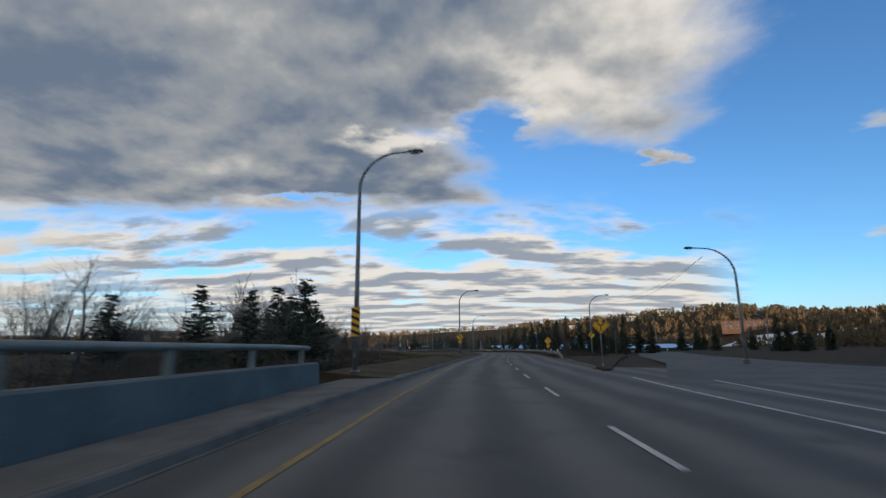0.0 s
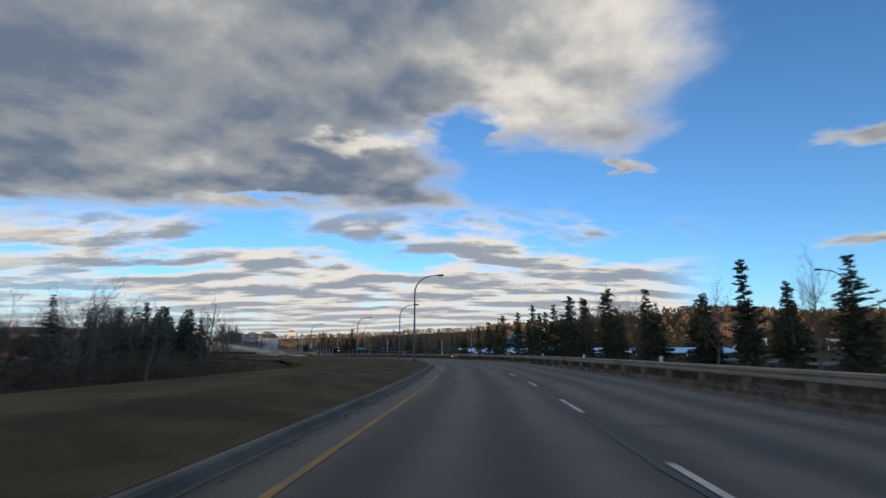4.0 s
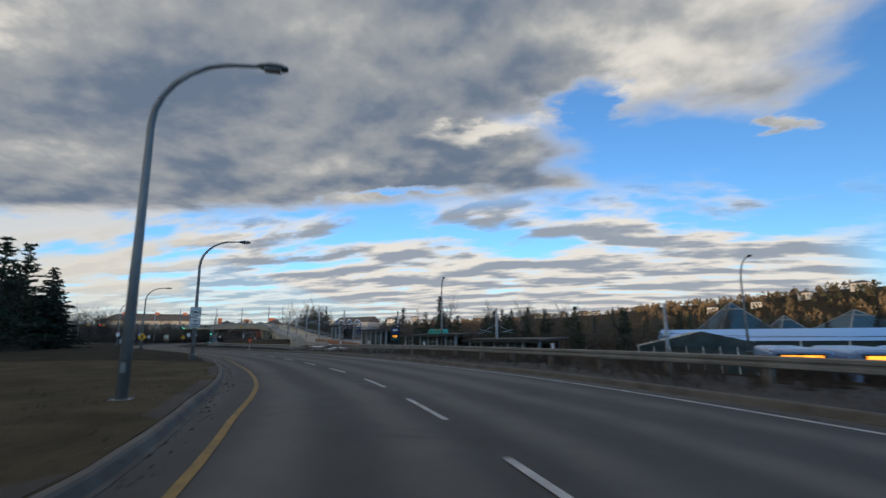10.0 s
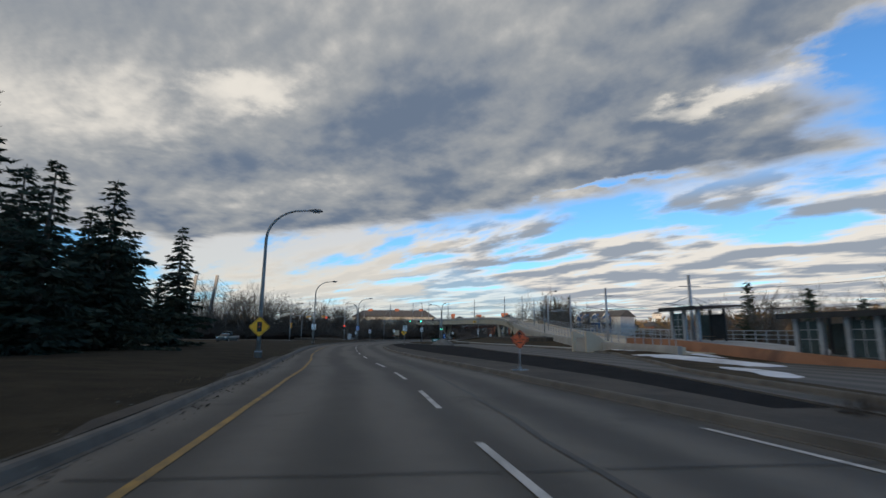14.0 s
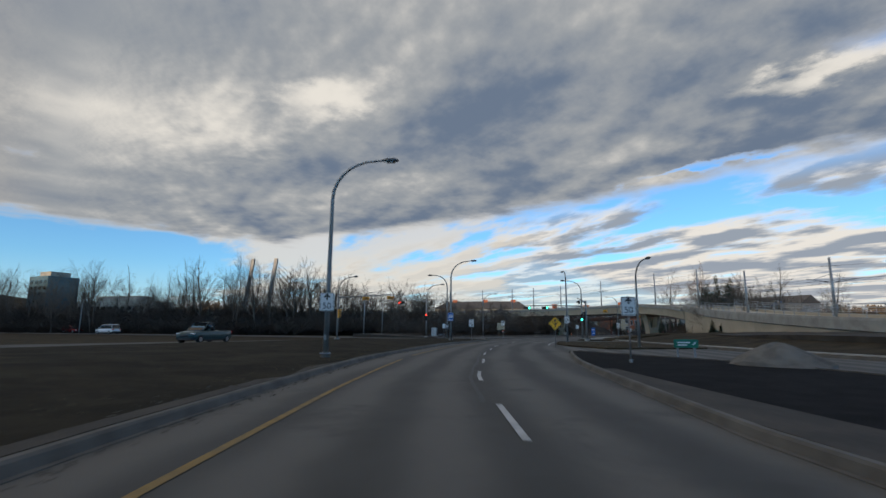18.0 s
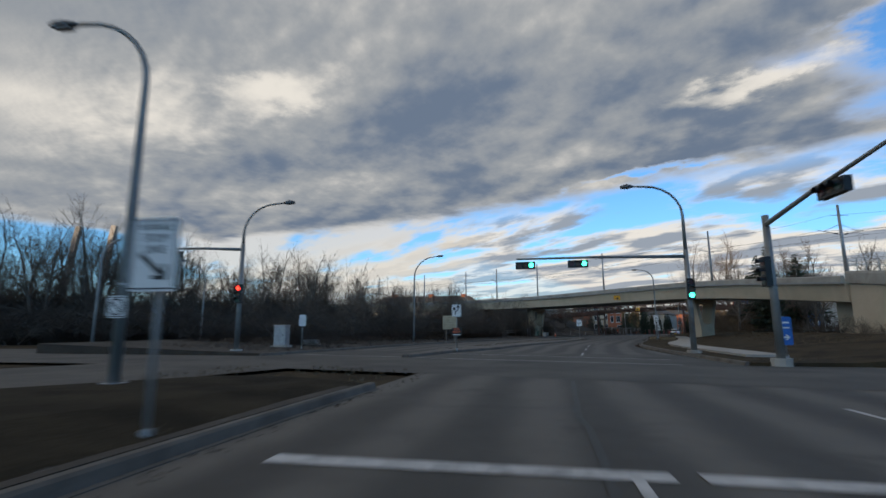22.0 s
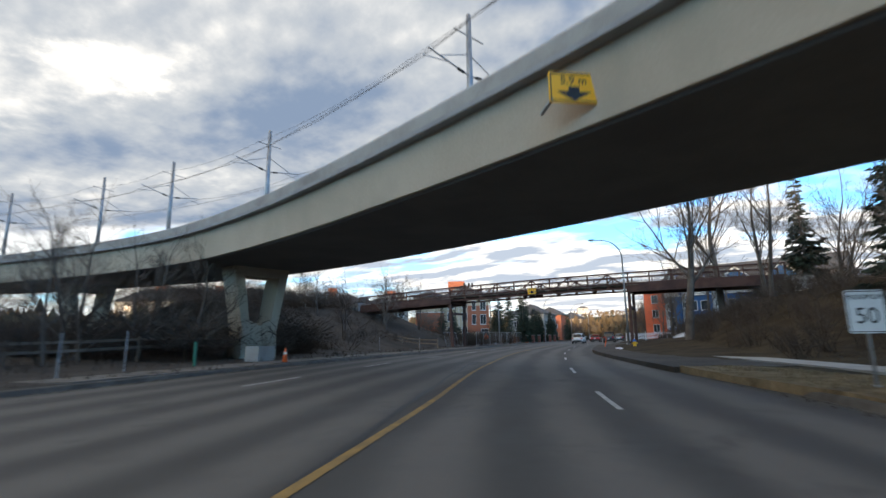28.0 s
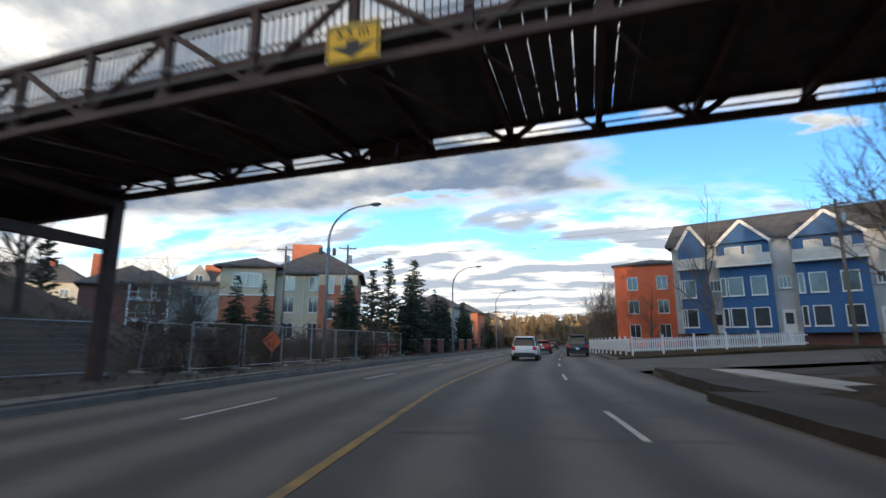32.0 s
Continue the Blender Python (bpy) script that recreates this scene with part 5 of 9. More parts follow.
def pier(x, y, turn, high):
    """A flared pier with a wedge-shaped opening, broad across the track."""
    t = part("pier", Shape().prism([(-1.25, -0.6), (1.25, -0.6), (1.15, high * 0.30), (1.95, high), (1.30, high), (0.75, high * 0.42), (0.0, high * 0.36), (-0.75, high * 0.42), (-1.30, high), (-1.95, high), (-1.15, high * 0.30)], "y", -0.85, 0.85), PALE, viaduct, "flared concrete pier")
    t.matrix_basis = pose(x, y, 0, 0, 0, turn)
    part("cap", Shape().box(0, 0, high * 0.88, 2.9, 1.6, high * 0.12), PALE, t)
    part("bearing", Shape().box(-1.5, 0, high, 0.6, 0.6, 0.16).box(1.5, 0, high, 0.6, 0.6, 0.16), BLACK, t)
    return t


for x, y, a, h in ((-129.5, 367.2, 55, 5.68), (-163.6, 385.9, 66, 6.08), (-183.6, 390.4, 80, 6.2), (-206, 392.2, 92, 6.2), (-235, 390.2, 100, 6.3), (-264, 384.2, 112, 6.4)):
    pier(x, y, a, h - 0.05)
# diaphragm joints over the piers
for x, y, a, z in ((-131, 368, -36, 5.7), (-163.6, 385.9, -24, 6.0), (-183.6, 390.4, -10, 6.12), (-206, 392.2, -1, 6.3)):
    j = part("joint", Shape().prism([(-4.1, 2.2), (4.1, 2.2), (3.3, -0.06), (-3.3, -0.06)], "x", -0.35, 0.35), PALE, viaduct)
    j.matrix_basis = pose(x, y, z, 0, 0, a)

# overhead line masts and wires
def catenary_mast(x, y, z, high, turn, arms=True):
    t = thing("catenary_mast", "galvanised overhead line mast with cross arms", "mast", x, y, z, turn, "overhead line masts")
    part("pole", Shape().tube([(0, 0, 0), (0, 0, high)], [0.17, 0.11], 10), STEEL, t, smooth=True)
    part("base_plate", Shape().box(0, 0, 0, 0.5, 0.5, 0.05), STEEL, t)
    if arms:
        for s in (-1, 1):
            part("cantilever", Shape().tube([(0, 0, high * 0.60), (s * 2.3, 0, high * 0.66)], 0.035, 6).tube([(0, 0, high * 0.74), (s * 1.7, 0, high * 0.645)], 0.025, 6).tube([(s * 1.2, 0, high * 0.63), (s * 2.6, 0, high * 0.60)], 0.02, 6), STEEL, t)
            part("insulator", Shape().tube([(s * 0.35, 0, high * 0.608), (s * 0.7, 0, high * 0.617)], 0.06, 8), BLACK, t)
        part("crossbar", Shape().tube([(-0.9, 0, high * 0.86), (0.9, 0, high * 0.86)], 0.03, 6), STEEL, t)
    return t


MASTS = [(-288, 374.8, 8.9), (-260, 385.2, 8.9), (-234, 390.3, 8.9), (-211.0, 392.1, 8.7), (-196.0, 391.8, 8.6), (-183.0, 390.3, 8.5), (-174.0, 388.7, 8.4), (-162.9, 385.6, 8.35), (-146.7, 377.8, 8.25), (-127.5, 365.3, 7.9), (-113.5, 351.0, 6.3), (-101, 334.5, 4.2), (-87.5, 316.5, 2.8), (-73.5, 298.0, 1.7), (-60.5, 280.5, 0.8), (-48, 266.5, 0.0), (-34, 255.5, -1.0), (-16.8, 238.4, -1.9), (-2, 228.5, -2.4), (20, 222.0, -2.4)]
for i, (x, y, z) in enumerate(MASTS):
    a, b = MASTS[max(i - 1, 0)], MASTS[min(i + 1, len(MASTS) - 1)]
    catenary_mast(x, y, z - 0.3, 7.4 if i < 11 else 6.6, math.degrees(math.atan2(b[1] - a[1], b[0] - a[0])) - 90, i != 16)
for n, (side, up, sag, r) in enumerate(((-2.3, 0.645, 0.35, 0.014), (2.3, 0.645, 0.35, 0.014), (-2.5, 0.60, 0.05, 0.014), (2.5, 0.60, 0.05, 0.014), (0.85, 0.86, 0.4, 0.012))):
    pts = []
    for i in range(len(MASTS) - 1):
        a, b = np.array(MASTS[i]), np.array(MASTS[i + 1])
        d = (b - a)[:2] / np.hypot(*(b - a)[:2])
        ha, hb = (7.4 if i < 11 else 6.6) * up, (7.4 if i + 1 < 11 else 6.6) * up
        for q in (0, 0.25, 0.5, 0.75):
            p = a + (b - a) * q
            pts.append((p[0] + d[1] * side, p[1] - d[0] * side, p[2] - 0.3 + ha + (hb - ha) * q - sag * 4 * q * (1 - q)))
    tagged(part("overhead_wire", Shape().tube(pts, r, 3), BLACK), "thin overhead railway wire strung between the masts", "wire", "overhead wires")

# ramp with retaining walls down to the stop
RAMP = [(-110, 346, 5.75), (-101.5, 334.5, 4.2), (-88, 316.5, 2.8), (-74, 298, 1.7), (-61, 280.5, 0.9), (-52, 269, 0.5), (-44, 261.5, 0.35)]
ramp = glide(RAMP, 5)
rt = thing("ramp", "pale concrete railway ramp with retaining walls and steel railings", "ramp", kind="structure")
rows = []
for i, p in enumerate(ramp):
    d = ramp[min(i + 1, len(ramp) - 1)] - ramp[max(i - 1, 0)]
    d = d[:2] / np.hypot(*d[:2])
    rows.append([(p[0] + d[1] * a, p[1] - d[0] * a, z) for a, z in ((-4.3, -0.4), (-4.3, p[2] + 0.35), (-3.95, p[2] + 0.35), (-3.95, p[2]), (3.95, p[2]), (3.95, p[2] + 0.35), (4.3, p[2] + 0.35), (4.3, -0.4))])
part("retaining_wall", Shape().sweep(rows), PALE, rt)
for side in (-1, 1):
    part("coping", swept(ramp, [(side * a, b) for a, b in ((4.25, -0.75), (4.55, -0.6), (4.55, 0.2), (4.5, 0.42), (4.2, 0.42))]), CONCRETE, rt)
for side in (-4.15, 4.15):
    for h in (0.55, 0.85, 1.15):
        part("rail", swept(ramp, [(side - 0.025, 0.3 + h), (side + 0.025, 0.3 + h), (side + 0.025, 0.35 + h), (side - 0.025, 0.35 + h)]), STEEL, rt)
    for i in range(0, len(ramp) - 1, 1):
        p, q = ramp[i], ramp[i + 1]
        d = (q - p)[:2] / np.hypot(*(q - p)[:2])
        for f in (0.0, 0.5):
            c = p + (q - p) * f
            part("rail_post", Shape().box(c[0] + d[1] * side, c[1] - d[0] * side, c[2] + 0.3, 0.06, 0.06, 1.2), STEEL, rt)
ab = part("abutment", Shape().box(0, 0, -0.4, 9.2, 2.4, 6.1), PALE, rt)
ab.matrix_basis = pose(-110.2, 346.2, 0, 0, 0, 53 - 90)
st = thing("stairs", "pale concrete steps beside the ramp foot", "stairs", -55.5, 267.5, 0, 143, kind="structure")
for k in range(8):
    part("step", Shape().box(0, k * 0.32, -0.2, 2.2, 0.32, 0.35 + k * 0.16), CONCRETE, st)
part("cheek_wall", Shape().prism([(-0.2, -0.2), (2.7, -0.2), (2.7, 1.8), (2.3, 1.8), (-0.2, 0.4)], "x", 1.1, 1.35), PALE, st)
part("cheek_wall", Shape().prism([(-0.2, -0.2), (2.7, -0.2), (2.7, 1.8), (2.3, 1.8), (-0.2, 0.4)], "x", -1.35, -1.1), PALE, st)

# clearance sign on the girder
def clearance(x, y, z, turn, text, w=1.35, h=0.78):
    t = thing("clearance_sign", "yellow clearance sign with a black arrow", "road sign", x, y, z, turn, "clearance signs")
    p = part("plate", blade(w, h, SIGNY, 0.02, 0.05), SIGNY, t)
    part("border", outline_bar([(-w / 2 + 0.04, -h / 2 + 0.04), (w / 2 - 0.04, -h / 2 + 0.04), (w / 2 - 0.04, h / 2 - 0.04), (-w / 2 + 0.04, h / 2 - 0.04), (-w / 2 + 0.04, -h / 2 + 0.04)], 0.025), BLACK, p)
    letters(text, h * 0.38, p, (0, -0.008, h * 0.22), BLACK)
    part("arrow", Shape().prism([(-0.12, 0.02), (0.12, 0.02), (0.12, -0.1), (0.38, -0.1), (0, -0.3), (-0.38, -0.1), (-0.12, -0.1)], "y", -0.012, -0.002), BLACK, p)
    part("bracket", Shape().box(-0.5, 0.35, -h / 2 + 0.02, 0.06, 0.7, 0.06).box(0.5, 0.35, -h / 2 + 0.02, 0.06, 0.7, 0.06), STEEL, t)
    return t


clearance(-141.9, 369.3, 6.55, 28, "5.9 m", 1.1, 0.7)

# ---- footbridge of weathering steel ----
fb_turn = -15.4
FX, FY = -147.52, 416.73           # the middle of the near truss
bridge = thing("footbridge", "dark weathering-steel truss footbridge on slanted legs", "footbridge", FX, FY, 0.0, fb_turn, kind="structure")
FH, FW, PANEL = 25.0, 4.4, 2.149   # half its length, its width, a panel of the truss
SPAN = 5 * PANEL                   # half the span between the legs


def fz(u):
    """Underside of the lower chord along the cambered bridge."""
    return 6.08 + 0.0212 * u - 0.00065 * u * u


def along(a, b, w, wide, lo, hi):
    """A member that follows the camber."""
    return Shape().sweep([[(u, w - wide / 2, fz(u) + lo), (u, w + wide / 2, fz(u) + lo), (u, w + wide / 2, fz(u) + hi), (u, w - wide / 2, fz(u) + hi)] for u in steps(a, b, 2.0)])


for w in (0.0, FW):
    inner = 0.14 if w == 0 else -0.14
    part("top_chord", along(-FH, FH, w, 0.20, 1.66, 1.82), RUST, bridge)
    part("bottom_chord", along(-SPAN, SPAN, w, 0.20, 0.0, 0.17), RUST, bridge)
    for a, b in ((-FH, -SPAN), (SPAN, FH)):
        part("side_girder", along(a, b, w, 0.16, -0.28, 0.60), RUST, bridge)
        part("girder_flange", along(a, b, w, 0.34, -0.33, -0.28), RUST, bridge)
    for k in range(1, 7):
        for e in (-1, 1):
            u = e * (SPAN + k * PANEL)
            part("rail_post", Shape().beam((u, w, fz(u) + 0.3), (u, w, fz(u) + 1.7), 0.12, 0.12), RUST, bridge)
    for e in (-1, 1):
        part("rail_post", Shape().beam((e * (FH - 0.1), w, fz(e * FH) + 0.3), (e * (FH - 0.1), w, fz(e * FH) + 1.7), 0.14, 0.14), RUST, bridge)
    for k in range(-5, 6):
        u = k * PANEL
        part("vertical", Shape().beam((u, w, fz(u) + 0.1), (u, w, fz(u) + 1.7), 0.15, 0.15), RUST, bridge)
        part("gusset", Shape().prism([(u - 0.22, fz(u) - 0.02), (u + 0.22, fz(u) - 0.02), (u + 0.12, fz(u) + 0.34), (u - 0.12, fz(u) + 0.34)], "y", w - 0.06, w + 0.06), RUST, bridge)
        if k < 5:
            v = u + PANEL
            p, q = ((u, w, fz(u) + 0.12), (v, w, fz(v) + 1.68)) if k % 2 else ((u, w, fz(u) + 1.68), (v, w, fz(v) + 0.12))
            part("diagonal", Shape().beam(p, q, 0.11, 0.12), RUST, bridge)
    sh = Shape()
    for u in np.arange(-FH + 0.2, FH, 0.15):
        sh.beam((u, w + inner, fz(u) + 0.80), (u, w + inner, fz(u) + 1.58), 0.022, 0.022)
    tagged(part("picket", sh, RUST, bridge), "slim steel balusters", kind="stuff")
    for h in (0.78, 1.58):
        part("picket_rail", along(-FH, FH, w + inner, 0.05, h, h + 0.04), RUST, bridge)
    part("edge_beam", along(-FH, FH, w + inner * 0.4, 0.10, 0.50, 0.70), RUST, bridge)
    for h in (0.40, 0.74):
        part("conduit", Shape().tube([(u, w - inner, fz(u) + h) for u in steps(-SPAN - 1, SPAN + 1, 2.0)], 0.028, 6), WOOD, bridge, "thin tan conduit")
DECK = mat("deck_boards", (0.06, 0.05, 0.042), (0.11, 0.092, 0.076), 1.5, 20, 0.9, bump=0.2, each=0.3)
for k, u in enumerate(steps(-FH + 0.2, FH - 0.2, 0.40)):
    part("deck_board", Shape().box(u, FW / 2, fz(u) + 0.60, 0.375 if 1.6 < u < 4.9 else 0.399, FW - 0.2, 0.06), DECK, bridge)
for k in range(-11, 12):
    u = k * PANEL
    part("cross_beam", Shape().beam((u, 0, fz(u) + 0.44), (u, FW, fz(u) + 0.44), 0.13, 0.26), RUST, bridge)
    if -5 <= k < 5:
        v = u + PANEL
        part("brace", Shape().beam((u, 0.05, fz(u) + 0.10), (v, FW - 0.05, fz(v) + 0.10), 0.06, 0.06), RUST, bridge)
for u in (-1.2, -0.4):
    part("hanging_box", Shape().box(u, FW - 0.25, fz(u) - 0.02, 0.7, 0.3, 0.5), RUST, bridge)
for e in (-1, 1):
    u = e * SPAN
    for w, foot in ((0.0, u + 0.35 if e < 0 else u), (FW, u)):
        b = 0.0 if e < 0 else 0.6
        part("leg", Shape().beam((foot, w, b - 0.3), (u, w, fz(u) + 0.1), 0.30, 0.36), RUST, bridge)
        part("base_plate", Shape().box(foot, w, b - 0.1, 0.6, 0.6, 0.14), RUST, bridge)
    part("leg_tie", Shape().beam((u, 0, 4.3), (u, FW, 4.3), 0.24, 0.30), RUST, bridge)
    part("bent_cap", Shape().beam((u, -0.2, fz(u) - 0.12), (u, FW + 0.2, fz(u) - 0.12), 0.34, 0.24), RUST, bridge)
part("abutment", Shape().box(-FH - 0.9, FW / 2, 3.0, 2.4, FW + 1.0, 3.2), CONCRETE, bridge)
part("abutment", Shape().box(FH + 0.9, FW / 2, 3.0, 2.4, FW + 1.0, 3.6), CONCRETE, bridge)
c, n = math.cos(math.radians(fb_turn)), math.sin(math.radians(fb_turn))
clearance(FX + 0.06 * c + 0.16 * n, FY + 0.06 * n - 0.16 * c, fz(0) + 0.46, fb_turn, "5.5 m", 1.05, 0.76)

# ---- trees ----
def spruce_mesh(seed, high=9.0, spread=2.1, pine=False):
    """Trunk and crown meshes of a conifer: whorls of branches set with narrow needle sprays."""
    r = random.Random(seed)
    trunk = Shape().tube([(0, 0, -0.8), (0.05, 0.02, high * 0.5), (0, 0, high * 0.98)], [0.16 + high * 0.008, 0.10, 0.015], 7)
    crown = Shape()
    start = high * (0.10 if pine else 0.05)
    z = start
    lop = [r.uniform(0.6, 1.15) for _ in range(8)]
    while z < high * 0.985:
        q = (z - start) / (high - start)
        reach = spread * ((1 - q) ** (0.72 if pine else 0.90)) * (0.82 + 0.18 * math.sin(q * 11 + seed)) + 0.12
        n = (7 if q < 0.6 else 5) if not pine else (8 if q < 0.6 else 5)
        for k in range(n):
            if r.random() < (0.16 if pine else 0.07):
                continue
            a = 2 * math.pi * (k + r.random() * 0.8) / n + z * 2.1
            zz = z + (r.uniform(-0.3, 0.3) if pine else r.uniform(-0.08, 0.08))
            l = reach * r.uniform(0.45 if pine else 0.62, 1.18) * lop[int(a / 0.786) % 8]
            rise = r.uniform(0.05, 0.40) if pine else r.uniform(-0.34, -0.02)
            c, s = math.cos(a), math.sin(a)
            if l > 0.6:
                trunk.tube([(0, 0, zz), (c * l * 0.9, s * l * 0.9, zz + l * rise * 0.9)], [0.03, 0.008], 3, False)
            m = max(2, int(l / (0.26 if pine else 0.20)))
            for j in range(m):
                f = (j + 0.7) / m if not pine else 0.12 + 0.88 * (j + 0.8) / m
                px, py, pz = c * l * f, s * l * f, zz + l * f * rise + r.uniform(-0.05, 0.05) + (0.10 * f * f * l if not pine else 0)
                for _ in range(7 if not pine else 9):
                    if pine:
                        b, e, t = r.uniform(0, 6.28), r.uniform(0.18, 0.36), r.uniform(-0.35, 1.1)
                    else:
                        b, e, t = a + r.choice((-1, 1)) * r.uniform(0.2, 1.25), r.uniform(0.26, 0.52) * min(1.0, 0.45 + reach * 0.4), r.uniform(-0.75, 0.05)
                    dx, dy, dz = math.cos(b) * math.cos(t) * e, math.sin(b) * math.cos(t) * e, math.sin(t) * e
                    w = e * r.uniform(0.13, 0.24)
                    ox, oy, oz = -math.sin(b) * w * r.uniform(-1, 1), math.cos(b) * w * r.uniform(-1, 1), w
                    crown.tri((px - ox, py - oy, pz - oz), (px + ox, py + oy, pz + oz), (px + dx, py + dy, pz + dz))
        z += (0.24 + 0.09 * r.random()) * (1.0 if not pine else 1.05) * (high / 9.0)
    return trunk.mesh("trunk", BARK, True), crown.mesh("crown", PINE if pine else NEEDLE)


def bare_mesh(seed, high=9.0, lean=0.08, stems=1, fine=4, droop=0.0, material=TWIG):
    """Trunk and twig meshes of a leafless tree."""
    r = random.Random(seed)
    trunk, twigs = Shape(), Shape()

    def grow(p, d, l, rad, level):
        steps_ = 3 if level < 2 else 2
        pts, q = [p], p.copy()
        dd = d.copy()
        for k in range(steps_):
            dd = (dd + Vector((r.uniform(-1, 1), r.uniform(-1, 1), r.uniform(-0.4, 0.8) - droop * level * 0.3)) * (0.10 + 0.06 * level)).normalized()
            q = q + dd * (l / steps_)
            pts.append(q.copy())
        rr = [rad * (1 - 0.45 * i / steps_) for i in range(steps_ + 1)]
        (trunk if level < 2 else twigs).tube(pts, rr, 6 if level < 1 else 4 if level < 2 else 3, False)
        if level >= fine:
            return
        n = {0: 6, 1: 5, 2: 4, 3: 4}.get(level, 3)
        for k in range(n):
            f = r.uniform(0.30 if level else 0.28, 1.0)
            i = min(steps_ - 1, int(f * steps_))
            base = pts[i].lerp(pts[i + 1], f * steps_ - i)
            side = dd.cross(Vector((r.uniform(-1, 1), r.uniform(-1, 1), r.uniform(-1, 1)))).normalized()
            nd = (dd * r.uniform(0.55, 1.0) + side * r.uniform(0.55, 1.0) + Vector((0, 0, 0.20 - droop))).normalized()
            grow(base, nd, l * r.uniform(0.42, 0.68), max(0.006, rad * (1 - 0.45 * f) * r.uniform(0.38, 0.55)), level + 1)
        grow(pts[-1], dd, l * 0.62, max(0.006, rad * 0.5), level + 1)

    for k in range(stems):
        a = 2 * math.pi * k / max(1, stems)
        d = Vector((math.cos(a) * lean * stems, math.sin(a) * lean * stems, 1)).normalized()
        grow(Vector((math.cos(a) * 0.12 * (stems > 1), math.sin(a) * 0.12 * (stems > 1), -0.3)), d, high * 0.46, 0.020 * high / stems ** 0.4, 0)
    return trunk.mesh("trunk", BARK, True), twigs.mesh("crown", material)


SPRUCES = [spruce_mesh(k, 9.0, 2.3 + 0.3 * (k % 3)) for k in range(5)]
PINES = [spruce_mesh(20 + k, 9.0, 2.1 + 0.25 * (k % 2), True) for k in range(4)]
BARES = [bare_mesh(40 + k, 9.0, stems=1 + k % 2, fine=4) for k in range(4)]
SHRUBS = [bare_mesh(60 + k, 4.0, 0.22, 4, 3, material=SHRUB) for k in range(4)]
GROUPS = {"spruce_tree": ("dark green spruce with ragged drooping tiers", "tree", SPRUCES, "spruces"), "pine_tree": ("dark green pine with an open clumpy crown", "tree", PINES, "pines"),
          "bare_tree": ("leafless grey-brown tree with fine twigs", "tree", BARES, "bare trees"), "shrub": ("leafless brown shrub with many stems", "shrub", SHRUBS, "shrubs")}


def tree(kind, x, y, high, seed=0, z=-0.1, wide=1.0):
    label, cat, meshes, group = GROUPS[kind]
    tr, cr = meshes[seed % len(meshes)]
    base = 4.0 if kind == "shrub" else 9.0
    t = thing(kind, label, cat, x, y, z, (seed * 73) % 360, group)
    t.scale = (high / base * wide, high / base * wide, high / base)
    part("trunk", tr, None, t)
    part("crown", cr, None, t)
    return t


R = random.Random(7)


def bank_z(s, o):
    """Height of the banks on both sides of the avenue."""
    if o > 0:
        return min(5.2, max(0.0, o - 12) * table(s, STEEP)) if s > 396 else min(0.8, max(0.0, o - 12.5) * 0.16)
    return min(5.4, max(0.0, -o - 14) * table(s, STEEP_L))


def row_of(kind, a, b, lo, hi, n, h0, h1, z=-0.1, wide=1.0, jitter=1.0):
    for k in range(n):
        s = a + (b - a) * (k + 0.5 + R.uniform(-0.4, 0.4) * jitter) / n
        o = R.uniform(lo, hi)
        x, y, _ = road(s, o)
        tree(kind, x, y, R.uniform(h0, h1), R.randrange(99), z(s, o) if callable(z) else z, wide)


# behind the guard rail
for x, y, top in ((0.6, 189.5, 4.3), (3.0, 188.6, 4.9), (4.6, 186.9, 6.1), (6.1, 187.6, 5.9), (6.2, 181.2, 6.7), (9.1, 184.1, 7.4), (10.4, 182.1, 6.1), (10.5, 178.6, 8.0), (11.9, 176.4, 6.8), (12.3, 172.6, 7.6), (9.6, 169.5, 6.2), (13.4, 168.2, 8.2), (15.5, 180.5, 7.0), (16.5, 172.5, 8.4), (14.0, 163.5, 7.5), (11.0, 160.0, 6.4), (17.5, 165.0, 8.8), (18.8, 157.0, 8.0), (13.0, 153.5, 7.0)):
    tree("pine_tree", x + 1.0, y - 1.3, top + 0.8, R.randrange(99), -0.7, R.uniform(0.9, 1.2))
row_of("spruce_tree", 96, 130, 24, 36, 9, 6.5, 9.0, -0.7, 1.0)
row_of("pine_tree", 84, 126, 19, 30, 8, 6.0, 8.5, -0.6)
row_of("bare_tree", 96, 140, 17, 26, 8, 6.5, 9.5, -0.6, 0.7)
row_of("shrub", 70, 196, 12.2, 15.5, 24, 0.9, 1.8, -0.3, 1.3)
# beside the branch road
row_of("spruce_tree", 95, 150, 62, 90, 12, 6, 9)
row_of("pine_tree", 20, 60, 42, 58, 6, 9, 12)
row_of("spruce_tree", 20, 60, 46, 66, 6, 9, 13)
# beyond the bank on the near side
row_of("bare_tree", 30, 58, -34, -15, 9, 8, 12, -1.6, 1.1)
row_of("bare_tree", 62, 125, -62, -22, 26, 6, 9, -1.7, 1.1)
row_of("pine_tree", 32, 58, -30, -14, 11, 7.0, 9.0, -1.7, 1.35)
row_of("spruce_tree", 80, 125, -62, -34, 4, 5, 7, -1.7, 1.1)
for q, o, h in ((50, -16.5, 7.6), (57, -19.5, 8.0)):
    x, y, _ = road(q, o)
    tree("bare_tree", x, y, h, int(h * 2), -1.5, 1.25)
row_of("shrub", 30, 60, -36, -14, 14, 2.5, 4.5, -1.6, 1.3)
row_of("shrub", 62, 135, -56, -20, 24, 2.5, 4.5, -1.7, 1.3)
row_of("bare_tree", 122, 160, -44, -26, 9, 7, 9.5)
